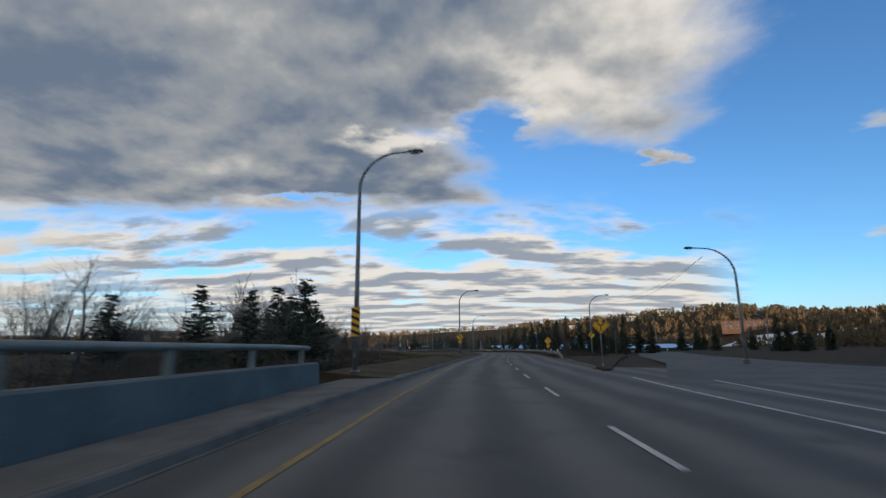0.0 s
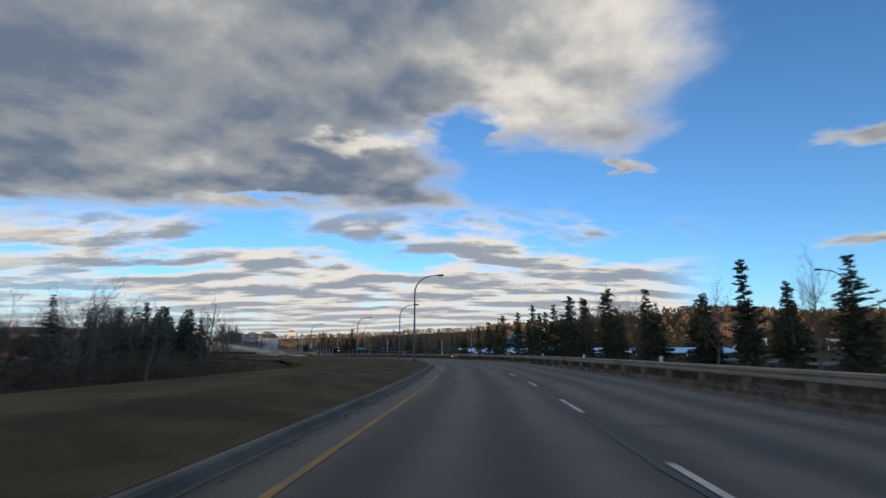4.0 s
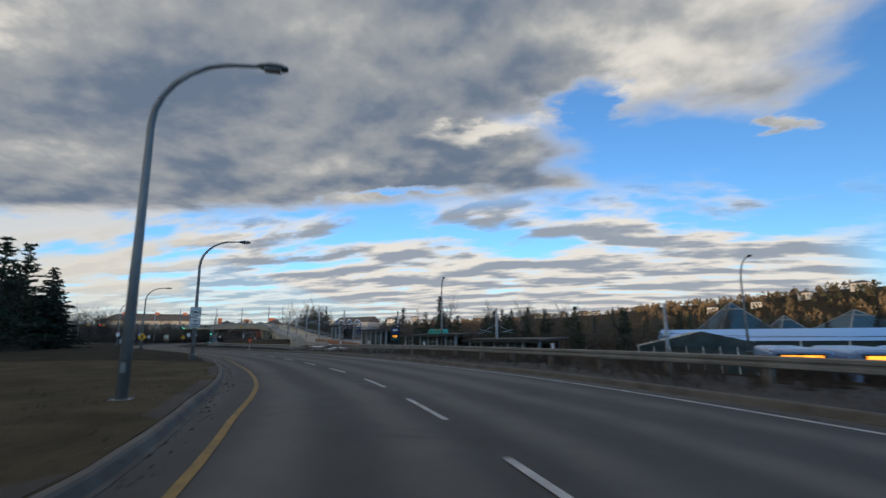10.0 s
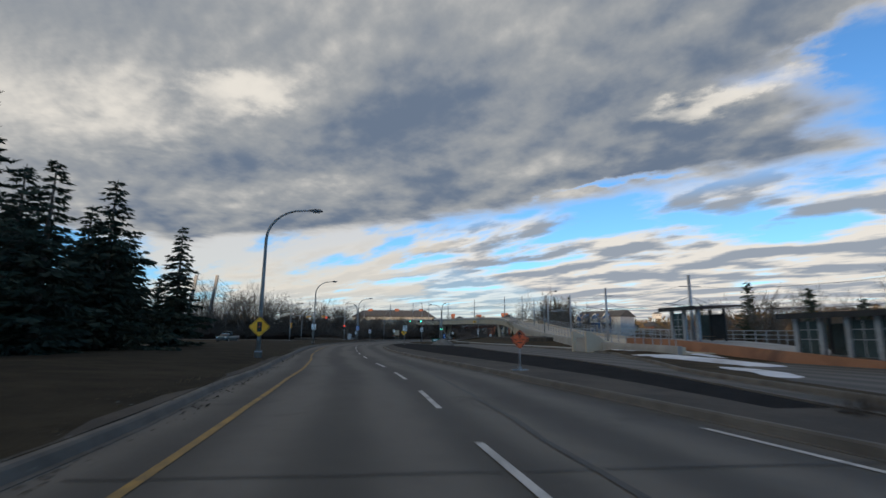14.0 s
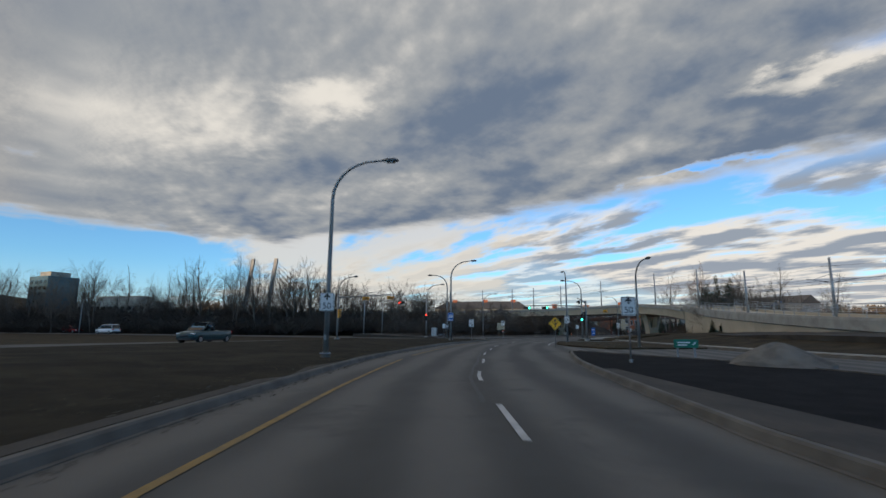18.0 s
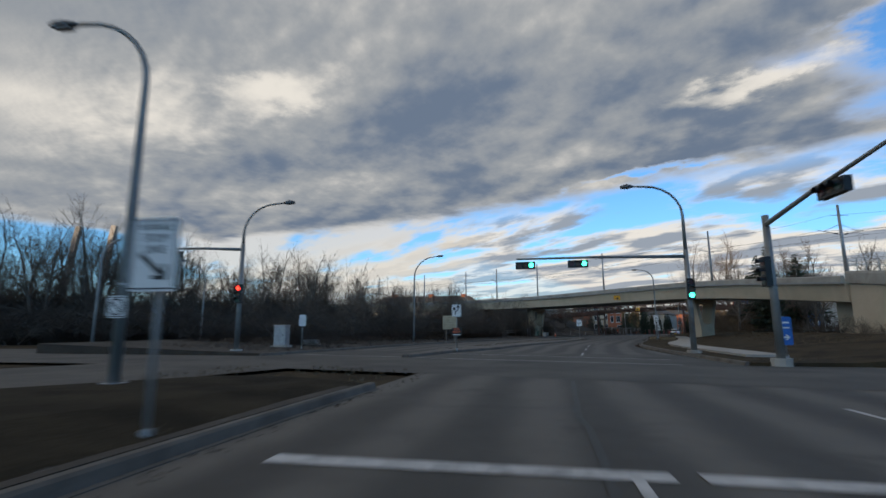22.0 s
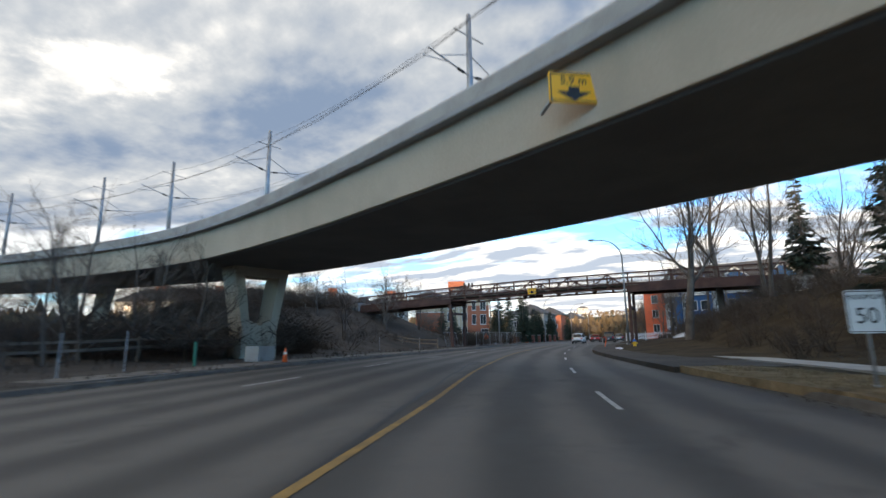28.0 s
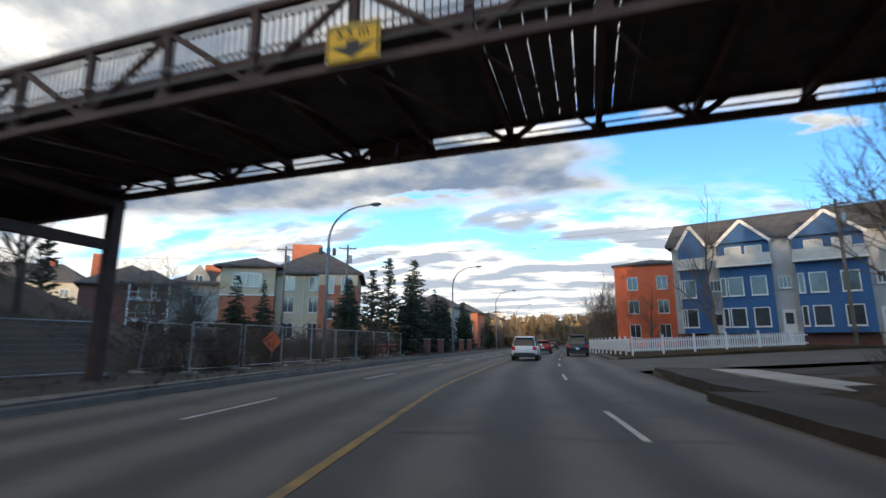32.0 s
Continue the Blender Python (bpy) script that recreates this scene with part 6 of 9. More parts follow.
row_of("spruce_tree", 124, 165, -44, -30, 6, 5, 8)
row_of("shrub", 125, 165, -42, -24, 12, 2.5, 4.0)
# woods behind the railway stop
row_of("bare_tree", 205, 300, 46, 78, 36, 6.5, 9.0, -1.6, 1.1)
row_of("pine_tree", 192, 232, 33, 48, 11, 5.5, 7.5, -1.8, 1.2)
for q, o, h in ((221, 36, 7.6), (219, 37, 7.0), (199, 34, 6.2)):
    x, y, _ = road(q, o)
    tree("spruce_tree", x, y, h, int(h * 3), -1.6, 1.1)
# dark clump in the bend
for s, o, h, k in ((222, -17.5, 12.0, "pine_tree"), (226, -22, 12.5, "pine_tree"), (230, -14.9, 10.6, "spruce_tree"), (234, -18, 10.0, "spruce_tree"), (240.5, -14.4, 10.2, "spruce_tree"), (218, -24, 11.5, "pine_tree"), (227, -27, 11, "spruce_tree"), (236, -24, 10.5, "spruce_tree"),
                   (243, -20, 9.5, "spruce_tree"), (212, -30, 12, "pine_tree"), (220, -33, 11, "spruce_tree"), (231, -32, 9, "spruce_tree"), (247, -26, 7, "pine_tree"), (239, -30, 8.5, "spruce_tree")):
    x, y, _ = road(s, o)
    tree(k, x, y, h, R.randrange(99), 0.0, 1.15)
row_of("bare_tree", 205, 245, -40, -16, 10, 7, 11)
row_of("shrub", 210, 246, -30, -15, 12, 2.0, 3.5)
# pines beyond the grassy bank
for k, (x, y, h) in enumerate(((-31.6, 99.1, 6.0), (-32.4, 103.2, 6.4), (-34.6, 105.0, 7.0), (-31.0, 106.3, 6.6), (-28.4, 107.4, 8.2), (-30.9, 117.7, 6.0), (-39.6, 107.1, 7.5))):
    tree("pine_tree", x, y, h + 1.2, k + 4, -1.6, 1.5)
for x, y, h in ((-33.5, 98.0, 9.5), (-37.5, 101.0, 11.0), (-29.6, 124.9, 6.5)):
    tree("bare_tree", x, y, h + 1.2, int(h * 2), -1.6, 1.1)
# woods along the far side of the opposite carriageway
WX, WY = [-262, -215, -190, -176, -168, -163], [212, 262, 291, 312, 338, 366]
for k in range(90):
    f = (k + R.random()) / 90 * 5
    x, y = float(np.interp(f, range(6), WX)), float(np.interp(f, range(6), WY))
    d = R.uniform(0, 16) ** 1.1
    tree("bare_tree", x - d * 0.85, y + d * 0.5, R.uniform(12.0, 19.5) * (0.6 if f > 4 else 0.85 if f > 3 else 1.0), R.randrange(99), -0.2, R.uniform(0.75, 1.05))
    if k % 3 == 0:
        tree("shrub", x + R.uniform(-2, 2), y + R.uniform(-2, 2), R.uniform(3.5, 5.5), R.randrange(99), -0.2, wide=1.5)
row_of("bare_tree", 338, 398, -30, -18.5, 24, 6.5, 10.0, 0.2, 1.0)
row_of("shrub", 334, 400, -28, -17, 24, 2.5, 5.0, 0.2, 1.4)
row_of("bare_tree", 392, 440, -30, -17, 9, 6, 9, bank_z)
row_of("shrub", 396, 446, -30, -14, 24, 1.8, 3.6, bank_z, 1.4)
row_of("shrub", 398, 446, 13.5, 32, 24, 1.2, 2.6, bank_z, 1.4)
# behind the footbridge and on the bank
row_of("bare_tree", 388, 412, 18, 34, 9, 9, 13, bank_z)
row_of("spruce_tree", 392, 418, 24, 36, 4, 10, 13, bank_z)
row_of("shrub", 330, 400, 22, 36, 22, 2.0, 3.8, 0.3, 1.4)
row_of("bare_tree", 335, 392, 26, 48, 16, 8, 12, 0.2)
# the two great poplars on the bank, one behind the bridge, and those round the houses
for x, y, h, z, k, w in ((-135.13, 400.03, 19.5, 0.9, 4, 0.85), (-126.76, 406.3, 17.0, 4.2, 9, 0.8), (-125.1, 427.3, 18.0, 0.8, 6, 0.62), (-122.13, 451.5, 14.6, 0.7, 2, 0.75),
                         (-168.15, 430.3, 8.4, 3.6, 3, 0.9), (-164.2, 429.6, 8.0, 2.6, 7, 0.9), (-114.0, 437.0, 13.0, 0.9, 8, 0.9)):
    tree("bare_tree", x, y, h, k, z, w)
tree("spruce_tree", -119.3, 415.0, 15.0, 4, 3.6, 0.8)
tree("spruce_tree", -167.5, 466.9, 8.4, 3, 0.4, 0.95)
for x, y, h, k in ((-152.5, 466.9, 11.0, 2), (-149.6, 468.9, 11.4, 5), (-154.8, 468.9, 10.2, 1)):
    tree("pine_tree", x, y, h, k, 0.1, 1.15)
tree("spruce_tree", -177.5, 468.8, 7.6, 8, 0.4, 1.25)
for k, (q, o, h) in enumerate(((496, 12.2, 11.5), (499, 9.4, 11.0), (505, 9.2, 11.8), (511, 9.0, 11.0), (518, 9.6, 12.0), (526, 9.2, 11.0), (490, 13.5, 9.0))):
    x, y, _ = road(q, o)
    tree("bare_tree", x, y, h, 20 + k, 0.3, 1.15)
row_of("bare_tree", 535, 620, 9, 15, 8, 7, 10, 0.3, 1.1)
row_of("spruce_tree", 486, 504, -15, -10, 5, 6, 8, 0.1, 1.0)
row_of("spruce_tree", 500, 620, -20, -11, 8, 6, 9, 0.1, 1.1)
row_of("bare_tree", 505, 640, -18, -10, 9, 6, 9, 0.1)


def thicket(label, spots, material=SHRUB, wide=0.7):
    """Undergrowth of thin leafless stems, joined; spots are (x, y, z, height)."""
    sh = Shape()
    for x, y, z, h in spots:
        for k in range(26):
            a, b = R.uniform(0, 6.28), R.uniform(0, 6.28)
            r0, r1, e = R.uniform(0, 0.25) * h, R.uniform(0.1, wide) * h, h * R.uniform(0.45, 1.0)
            px, py, w = x + math.cos(a) * r0, y + math.sin(a) * r0, R.uniform(0.006, 0.011) * h
            qx, qy = px + math.cos(b) * r1, py + math.sin(b) * r1
            sh.tri((px - w, py + w, z - 0.1), (px + w, py - w, z - 0.1), (qx, qy, z + e))
            m = R.uniform(0.4, 0.8)
            mx, my, mz = px + (qx - px) * m, py + (qy - py) * m, z + e * m
            c = R.uniform(0, 6.28)
            l = h * R.uniform(0.15, 0.35)
            sh.tri((mx, my, mz - w), (mx, my, mz + w * 1.4), (mx + math.cos(c) * l, my + math.sin(c) * l, mz + l * R.uniform(0.2, 1.0)))
    return tagged(part("thicket", sh, material), label, "bushes", kind="stuff")


def strip_spots(n, a, b, lo, hi, h0, h1, z=0.0):
    out = []
    for _ in range(n):
        s, o = R.uniform(a, b), R.uniform(lo, hi)
        x, y, _ = road(s, o)
        out.append((x, y, z(s, o) if callable(z) else z, R.uniform(h0, h1)))
    return out


spots = []
for k in range(2600):
    f = R.uniform(0, 5)
    x, y, d = float(np.interp(f, range(6), WX)), float(np.interp(f, range(6), WY)), R.uniform(-2, 16)
    spots.append((x - d * 0.85, y + d * 0.5, -0.1, R.uniform(3.0, 5.5) + d * 0.26 * (f < 4)))
thicket("dark leafless undergrowth along the edge of the woods", spots)
thicket("dark leafless undergrowth beside the avenue", strip_spots(330, 332, 382, -29, -16.5, 2.0, 4.2, 0.1))
thicket("dark leafless bushes over the bank", strip_spots(330, 396, 412, -33, -15, 1.6, 4.0, bank_z) + strip_spots(320, 410, 434, -38, -25.5, 1.8, 3.6, bank_z))
thicket("dark leafless bushes over the bank", strip_spots(420, 396, 446, 13, 34, 0.8, 2.2, bank_z))
thicket("dense leafless brush behind the railway stop", strip_spots(420, 205, 300, 44, 76, 3.0, 5.0, -1.6))
thicket("brown brush below the guard rail", strip_spots(420, 64, 204, 10.8, 15, 0.5, 1.3, -0.1))
thicket("leafless bushes beyond the grassy bank", strip_spots(260, 24, 60, -34, -13, 1.5, 3.5, -1.6) + strip_spots(520, 60, 130, -60, -20, 1.5, 4.0, -1.7))


def far_trees(name, label, spots, material, fir):
    """Small far trees as ragged clumps, joined."""
    sh = Shape()
    for x, y, z, h in spots:
        if fir:
            w = h * R.uniform(0.16, 0.24)
            for k in range(5):
                q = k / 5
                for j in range(4):
                    a = j * 1.57 + R.random() * 1.5
                    sh.tri((x, y, z + h * (q + 0.30)), (x + math.cos(a) * w * (1 - q), y + math.sin(a) * w * (1 - q), z + h * (q + R.uniform(0, 0.1))), (x + math.cos(a + 1.3) * w * (1 - q), y + math.sin(a + 1.3) * w * (1 - q), z + h * (q + R.uniform(0, 0.1))))
        else:
            for k in range(16):
                a, e = R.random() * 6.28, R.random()
                w = h * 0.34 * math.sin(math.pi * (0.15 + 0.8 * e))
                px, py, pz = x + math.cos(a) * w, y + math.sin(a) * w, z + h * (0.15 + 0.8 * e)
                r = h * R.uniform(0.10, 0.2)
                b = R.random() * 6.28
                sh.tri((px, py, pz + r * 1.4), (px + math.cos(b) * r, py + math.sin(b) * r, pz - r), (px - math.cos(b) * r * 0.8, py - math.sin(b) * r * 0.8, pz - r * 0.6))
            sh.tube([(x, y, z - 0.5), (x, y, z + h * 0.7)], [0.16, 0.05], 3, False)
    return tagged(part(name, sh, material), label, "trees", kind="stuff")


SNOWY = ((48.5, 55, 345, 396), (57, 62.5, 318, 372), (45, 51.5, 398, 420))      # open slopes: bearings and distances from the valley centre


def scatter(n, a0, a1, near, far_, h0, h1):
    out = []
    for _ in range(n):
        a = radians(R.uniform(a0, a1))
        r = R.uniform(near, far_)
        x, y = CENTRE[0] + r * math.sin(a), CENTRE[1] + r * math.cos(a)
        if any(a0 - 1 < math.degrees(a) < a1 + 1 and r0 - 45 < r < r1 + 4 for a0, a1, r0, r1 in SNOWY):
            continue
        if np.hypot(LINE[:, 0] - x, LINE[:, 1] - y).min() > 115 and (x < -130 or y > 300 or x > 160):
            out.append((x, y, ridge(x, y), R.uniform(h0, h1)))
    return out


far_trees("far_woods", "brown leafless woods covering the valley side", scatter(5200, -75, 75, 300, 900, 5, 9), FARWOOD, False)
far_trees("far_woods", "brown leafless woods on the near slope", scatter(900, 35, 100, 240, 460, 5, 9), FARWOOD, False)
far_trees("far_firs", "dark firs dotted over the valley side", scatter(420, -70, 45, 480, 900, 6, 11), FARFIR, True)
far_trees("far_firs", "dark firs on the valley floor", scatter(160, -10, 40, 130, 300, 6, 10), FARFIR, True)
far_trees("far_woods", "brown leafless trees on the valley floor", scatter(420, -20, 40, 150, 320, 5, 9), FARWOOD, False)
far_trees("far_woods", "brown leafless trees behind the railway", scatter(500, -60, -8, 215, 330, 6, 10), FARWOOD, False)

# clipped young firs before the ramp wall
for x, y, h in ((-100.7, 329.4, 1.7), (-99.7, 330.4, 1.5), (-98.8, 331.6, 1.6), (-97.3, 333.3, 1.9)):
    tree("spruce_tree", x - 3.2, y - 1.0, h + 0.3, R.randrange(99), 1.1, 1.5)
# evergreens before the brick flats
for s, o, h in ((458, -12.5, 6.0), (466, -10.5, 7.5), (471, -11.5, 8.0), (477, -11, 7.2), (484, -12, 7.0)):
    x, y, _ = road(s, o)
    tree("spruce_tree", x, y, h, R.randrange(99), 0.1, 1.25)
# the great bare tree at the foot of the footbridge
tree("bare_tree", -127.6, 414.6, 21.5, 2, 2.2, 1.05)
tree("bare_tree", -119.0, 410.0, 15.0, 3, 2.8, 0.9)
x, y, _ = road(443, 14.5)
tree("bare_tree", x, y, 11.0, 1, bank_z(430, 14.5), 0.9)

# woods behind the railway stop
for k in range(46):
    x, y = R.uniform(-62, 70), R.uniform(276, 330)
    if np.hypot(ramp[:, 0] - x, ramp[:, 1] - y).min() > 11:
        tree("bare_tree" if k % 3 else "pine_tree", x, y, R.uniform(7.0, 11.0) if k % 3 else R.uniform(6.0, 9.5), R.randrange(99), ridge(x, y))

# evergreens and brush beyond the footbridge
for s, o, h, k in ((455, -20, 6.0, "spruce_tree"), (462, -14.5, 6.5, "spruce_tree"), (452, -24, 7.0, "bare_tree"), (447, -19, 6.0, "bare_tree"), (458, -27, 7.5, "bare_tree"), (449, -30, 8.0, "pine_tree")):
    x, y, _ = road(s, o)
    tree(k, x, y, h, R.randrange(99), 0.2, 1.2)
thicket("dark leafless bushes behind the site fence", strip_spots(260, 440, 462, -30, -10.5, 1.2, 3.0, 0.2))

# fill of the dark clump in the bend, and woods where the avenue ends
for s, o, h, k in ((224, -15.2, 9.5, "spruce_tree"), (233, -21, 9.0, "spruce_tree"), (237.5, -17, 8.5, "spruce_tree"), (228, -18.5, 10.5, "spruce_tree"), (216, -19, 11.5, "pine_tree"), (209, -23, 10.5, "spruce_tree"), (205, -28, 11.0, "pine_tree"), (244, -17, 6.0, "pine_tree")):
    x, y, _ = road(s, o)
    tree(k, x, y, h, R.randrange(99), 0.0, 1.25)
thicket("dark brush under the conifers", strip_spots(240, 204, 247, -38, -16, 0.8, 2.4, 0.0))
far_trees("far_woods", "leafless trees where the avenue ends", [(x, y, 0.0, h) for x, y, z, h in strip_spots(150, 540, 640, -75, -14, 5, 9) + strip_spots(150, 540, 640, 12, 75, 5, 9) + strip_spots(60, 636, 644, -20, 20, 5, 9)], FARWOOD, False)


# ---- vehicles ----
PAINTS = {"white": mat("white_paint", (0.70, 0.70, 0.69), (0.74, 0.74, 0.73), 2, 30, 0.25, bump=0, stain=(0.5, 0.49, 0.47)), "red": mat("red_car_paint", (0.30, 0.014, 0.012), (0.34, 0.018, 0.015), 2, 30, 0.25, bump=0),
          "grey": mat("grey_car_paint", (0.035, 0.038, 0.045), (0.05, 0.053, 0.06), 2, 30, 0.25, 0.4, 0), "teal": mat("teal_car_paint", (0.012, 0.05, 0.055), (0.018, 0.06, 0.065), 2, 30, 0.3, bump=0),
          "silver": mat("silver_car_paint", (0.35, 0.36, 0.37), (0.40, 0.41, 0.42), 2, 30, 0.25, 0.6, 0), "blue": mat("blue_car_paint", (0.02, 0.05, 0.14), (0.03, 0.06, 0.16), 2, 30, 0.25, 0.2, 0)}
RIM = mat("alloy", (0.35, 0.35, 0.36), (0.42, 0.42, 0.43), 4, 30, 0.3, 0.8, 0)


def loft(sections, n=12):
    """A body from cross sections (y, half width, low, high, roundness)."""
    rows = []
    for y, w, lo, hi, k in sections:
        ring = []
        for j in range(n):
            a = 2 * math.pi * (j + 0.5) / n
            c, s = math.cos(a), math.sin(a)
            ring.append((w * math.copysign(abs(c) ** k, c), y, (lo + hi) / 2 + (hi - lo) / 2 * math.copysign(abs(s) ** k, s)))
        rows.append(ring)
    return Shape().sweep(rows)


def car(kind, paint, x, y, turn, z=0.01, lights=False):
    """A car whose front points to +y of the thing."""
    words = {"suv": "sport utility car", "sedan": "saloon car", "hatch": "compact crossover car", "pickup": "pickup truck", "van": "van"}[kind]
    t = thing("car", "%s %s standing on the asphalt" % (paint, words), "car", x, y, z, turn, "cars")
    L, Wd, H, belt = {"suv": (4.7, 0.93, 1.68, 1.02), "sedan": (4.7, 0.90, 1.45, 0.94), "hatch": (4.35, 0.90, 1.55, 0.98), "pickup": (5.6, 0.98, 1.85, 1.12), "van": (5.0, 0.98, 1.95, 1.1)}[kind]
    f, b = L / 2, -L / 2
    body = loft([(b, Wd * 0.82, 0.42, belt - 0.10, 0.45), (b + 0.12, Wd * 0.95, 0.30, belt, 0.4), (b + 0.9, Wd, 0.22, belt + 0.02, 0.38), (0, Wd, 0.20, belt, 0.38), (f - 1.2, Wd, 0.22, belt - 0.03, 0.38), (f - 0.35, Wd * 0.95, 0.26, belt - 0.15, 0.42), (f - 0.02, Wd * 0.80, 0.36, belt - 0.30, 0.5)], 16)
    bo = part("body", body, PAINTS[paint], t, smooth=True)
    back = {"suv": b + 0.15, "sedan": b + 0.75, "hatch": b + 0.18, "pickup": -0.35, "van": b + 0.1}[kind]
    front = f - (1.25 if kind != "van" else 0.8)
    cab = loft([(back, Wd * 0.80, belt - 0.1, belt + 0.05, 0.5), (back + (0.30 if kind != "sedan" else 0.7), Wd * 0.77, belt - 0.1, H - 0.06, 0.5), (back + 1.1, Wd * 0.78, belt - 0.1, H, 0.48), (front - 0.95, Wd * 0.77, belt - 0.1, H - 0.02, 0.48), (front - 0.05, Wd * 0.80, belt - 0.1, belt + 0.03, 0.5)], 16)
    part("glasshouse", cab, DGLASS, t, "dark tinted glass", smooth=True)
    roof = loft([(back + 0.22, Wd * 0.62, H - 0.12, H - 0.05, 0.6), (back + 0.5, Wd * 0.70, H - 0.09, H + 0.015, 0.55), (front - 1.3, Wd * 0.70, H - 0.09, H + 0.015, 0.55), (front - 0.95, Wd * 0.64, H - 0.12, H - 0.04, 0.6)], 12)
    part("roof", roof, PAINTS[paint], t, smooth=True)
    for s in (-1, 1):
        part("roof_pillar", Shape().tube([(s * Wd * 0.80, back + 0.15, belt), (s * Wd * 0.70, back + 0.45, H - 0.08)], 0.06, 6), PAINTS[paint], t)
        part("roof_pillar", Shape().tube([(s * Wd * 0.80, front - 0.1, belt), (s * Wd * 0.71, front - 0.95, H - 0.06)], 0.045, 6), PAINTS[paint], t)
        part("roof_pillar", Shape().tube([(s * Wd * 0.815, -0.1, belt), (s * Wd * 0.73, -0.15, H - 0.05)], 0.04, 6), PLASTIC, t)
        part("mirror", Shape().box(s * (Wd + 0.10), front - 0.55, belt, 0.18, 0.10, 0.14), PAINTS[paint], t)
        part("tail_light", Shape().box(s * Wd * 0.78, b + 0.03, belt - 0.28, 0.24, 0.10, 0.22), SIGRED if lights else TAILRED, t)
        part("headlight", Shape().box(s * Wd * 0.70, f - 0.16, belt - 0.36, 0.34, 0.16, 0.13), HEADLIT if lights else SIGNW, t)
        for q in (f - 0.88, b + 0.85):
            w = part("wheel", Shape().tube([(s * (Wd - 0.22), q, 0.34), (s * (Wd + 0.01), q, 0.34)], 0.35, 18), RUBBER, t)
            part("rim", Shape().tube([(s * (Wd + 0.005), q, 0.34), (s * (Wd + 0.02), q, 0.34)], 0.22, 10), RIM, w)
        part("sill", Shape().box(s * Wd * 0.95, 0, 0.20, 0.1, L - 2.6, 0.12), PLASTIC, t)
    part("rear_bumper", loft([(b - 0.05, Wd * 0.80, 0.30, 0.55, 0.5), (b + 0.25, Wd * 0.96, 0.26, 0.60, 0.5)], 10), PLASTIC, t)
    part("front_bumper", loft([(f - 0.25, Wd * 0.96, 0.24, 0.52, 0.5), (f + 0.04, Wd * 0.76, 0.28, 0.48, 0.5)], 10), PLASTIC, t)
    part("plate", Shape().box(0, b - 0.03, 0.62, 0.32, 0.03, 0.15), SIGNW, t)
    part("grille", Shape().box(0, f - 0.01, 0.55, Wd * 0.9, 0.06, 0.14), PLASTIC, t)
    if kind == "pickup":
        part("bed", Shape().box(0, b + 1.0, belt - 0.02, Wd * 1.7, 1.6, 0.04), BLACK, t)
    return t


def car_on(kind, paint, s, o, flip=False, lights=False, twist=0):
    x, y, _ = road(s, o)
    return car(kind, paint, x, y, heading(s) + (180 if flip else 0) + twist, 0.012, lights)


car_on("suv", "white", 461, 0.5)
car_on("van", "grey", 473, 4.3)
car_on("sedan", "red", 482, 0.7)
car_on("suv", "silver", 496, 4.2)
car_on("suv", "grey", 515, 0.6)
car_on("sedan", "white", 508, -3.2, True)
car_on("van", "silver", 540, -3.2, True)
car_on("pickup", "teal", 287, -25.5, True)
car_on("hatch", "red", 252, -38, True)
car_on("suv", "grey", 268, -36, True)
car_on("sedan", "silver", 238, -47, True)
car_on("sedan", "red", 226, -50, True)
for x, y, a, k, c in ((-196, 266, 120, "van", "white"), (-214, 262, 300, "suv", "red"), (-233, 243, 120, "hatch", "blue"), (-92, 318, 80, "suv", "white"), (-80, 320, 260, "sedan", "grey")):
    car(k, c, x, y, a, 0.02)


# ---- apartment houses by the avenue ----
BRICK = mat("orange_brick", (0.33, 0.105, 0.055), (0.42, 0.15, 0.08), 0.9, 14, 0.85, bump=0.15)
BEIGE = mat("beige_stucco", (0.46, 0.37, 0.25), (0.54, 0.45, 0.32), 0.7, 14, 0.9, bump=0.1)
GREIGE = mat("grey_siding", (0.30, 0.29, 0.25), (0.38, 0.37, 0.32), 0.7, 14, 0.85, bump=0.1)
DBRICK = mat("dark_brick", (0.13, 0.05, 0.04), (0.19, 0.075, 0.055), 0.9, 14, 0.85, bump=0.15)
BLUEWALL = mat("blue_siding", (0.022, 0.085, 0.21), (0.032, 0.11, 0.26), 0.7, 14, 0.7, bump=0.08)
LGREY = mat("light_grey_siding", (0.36, 0.37, 0.37), (0.44, 0.45, 0.45), 0.7, 14, 0.8, bump=0.08)
ORANGEW = mat("orange_stucco", (0.62, 0.12, 0.05), (0.70, 0.16, 0.07), 0.7, 14, 0.85, bump=0.08)
SHINGLE = mat("roof_shingles", (0.045, 0.046, 0.05), (0.085, 0.086, 0.09), 1.2, 12, 0.9, bump=0.25)
TRIM = mat("white_trim", (0.62, 0.62, 0.60), (0.70, 0.70, 0.68), 2, 30, 0.6, bump=0.03)
PANE = mat("window_glass", (0.03, 0.035, 0.04), (0.06, 0.065, 0.075), 0.6, 5, 0.08, bump=0, spec=0.9)
CURTAIN = mat("lit_blind", (0.45, 0.44, 0.40), (0.55, 0.54, 0.50), 1.2, 10, 0.4, bump=0.02)


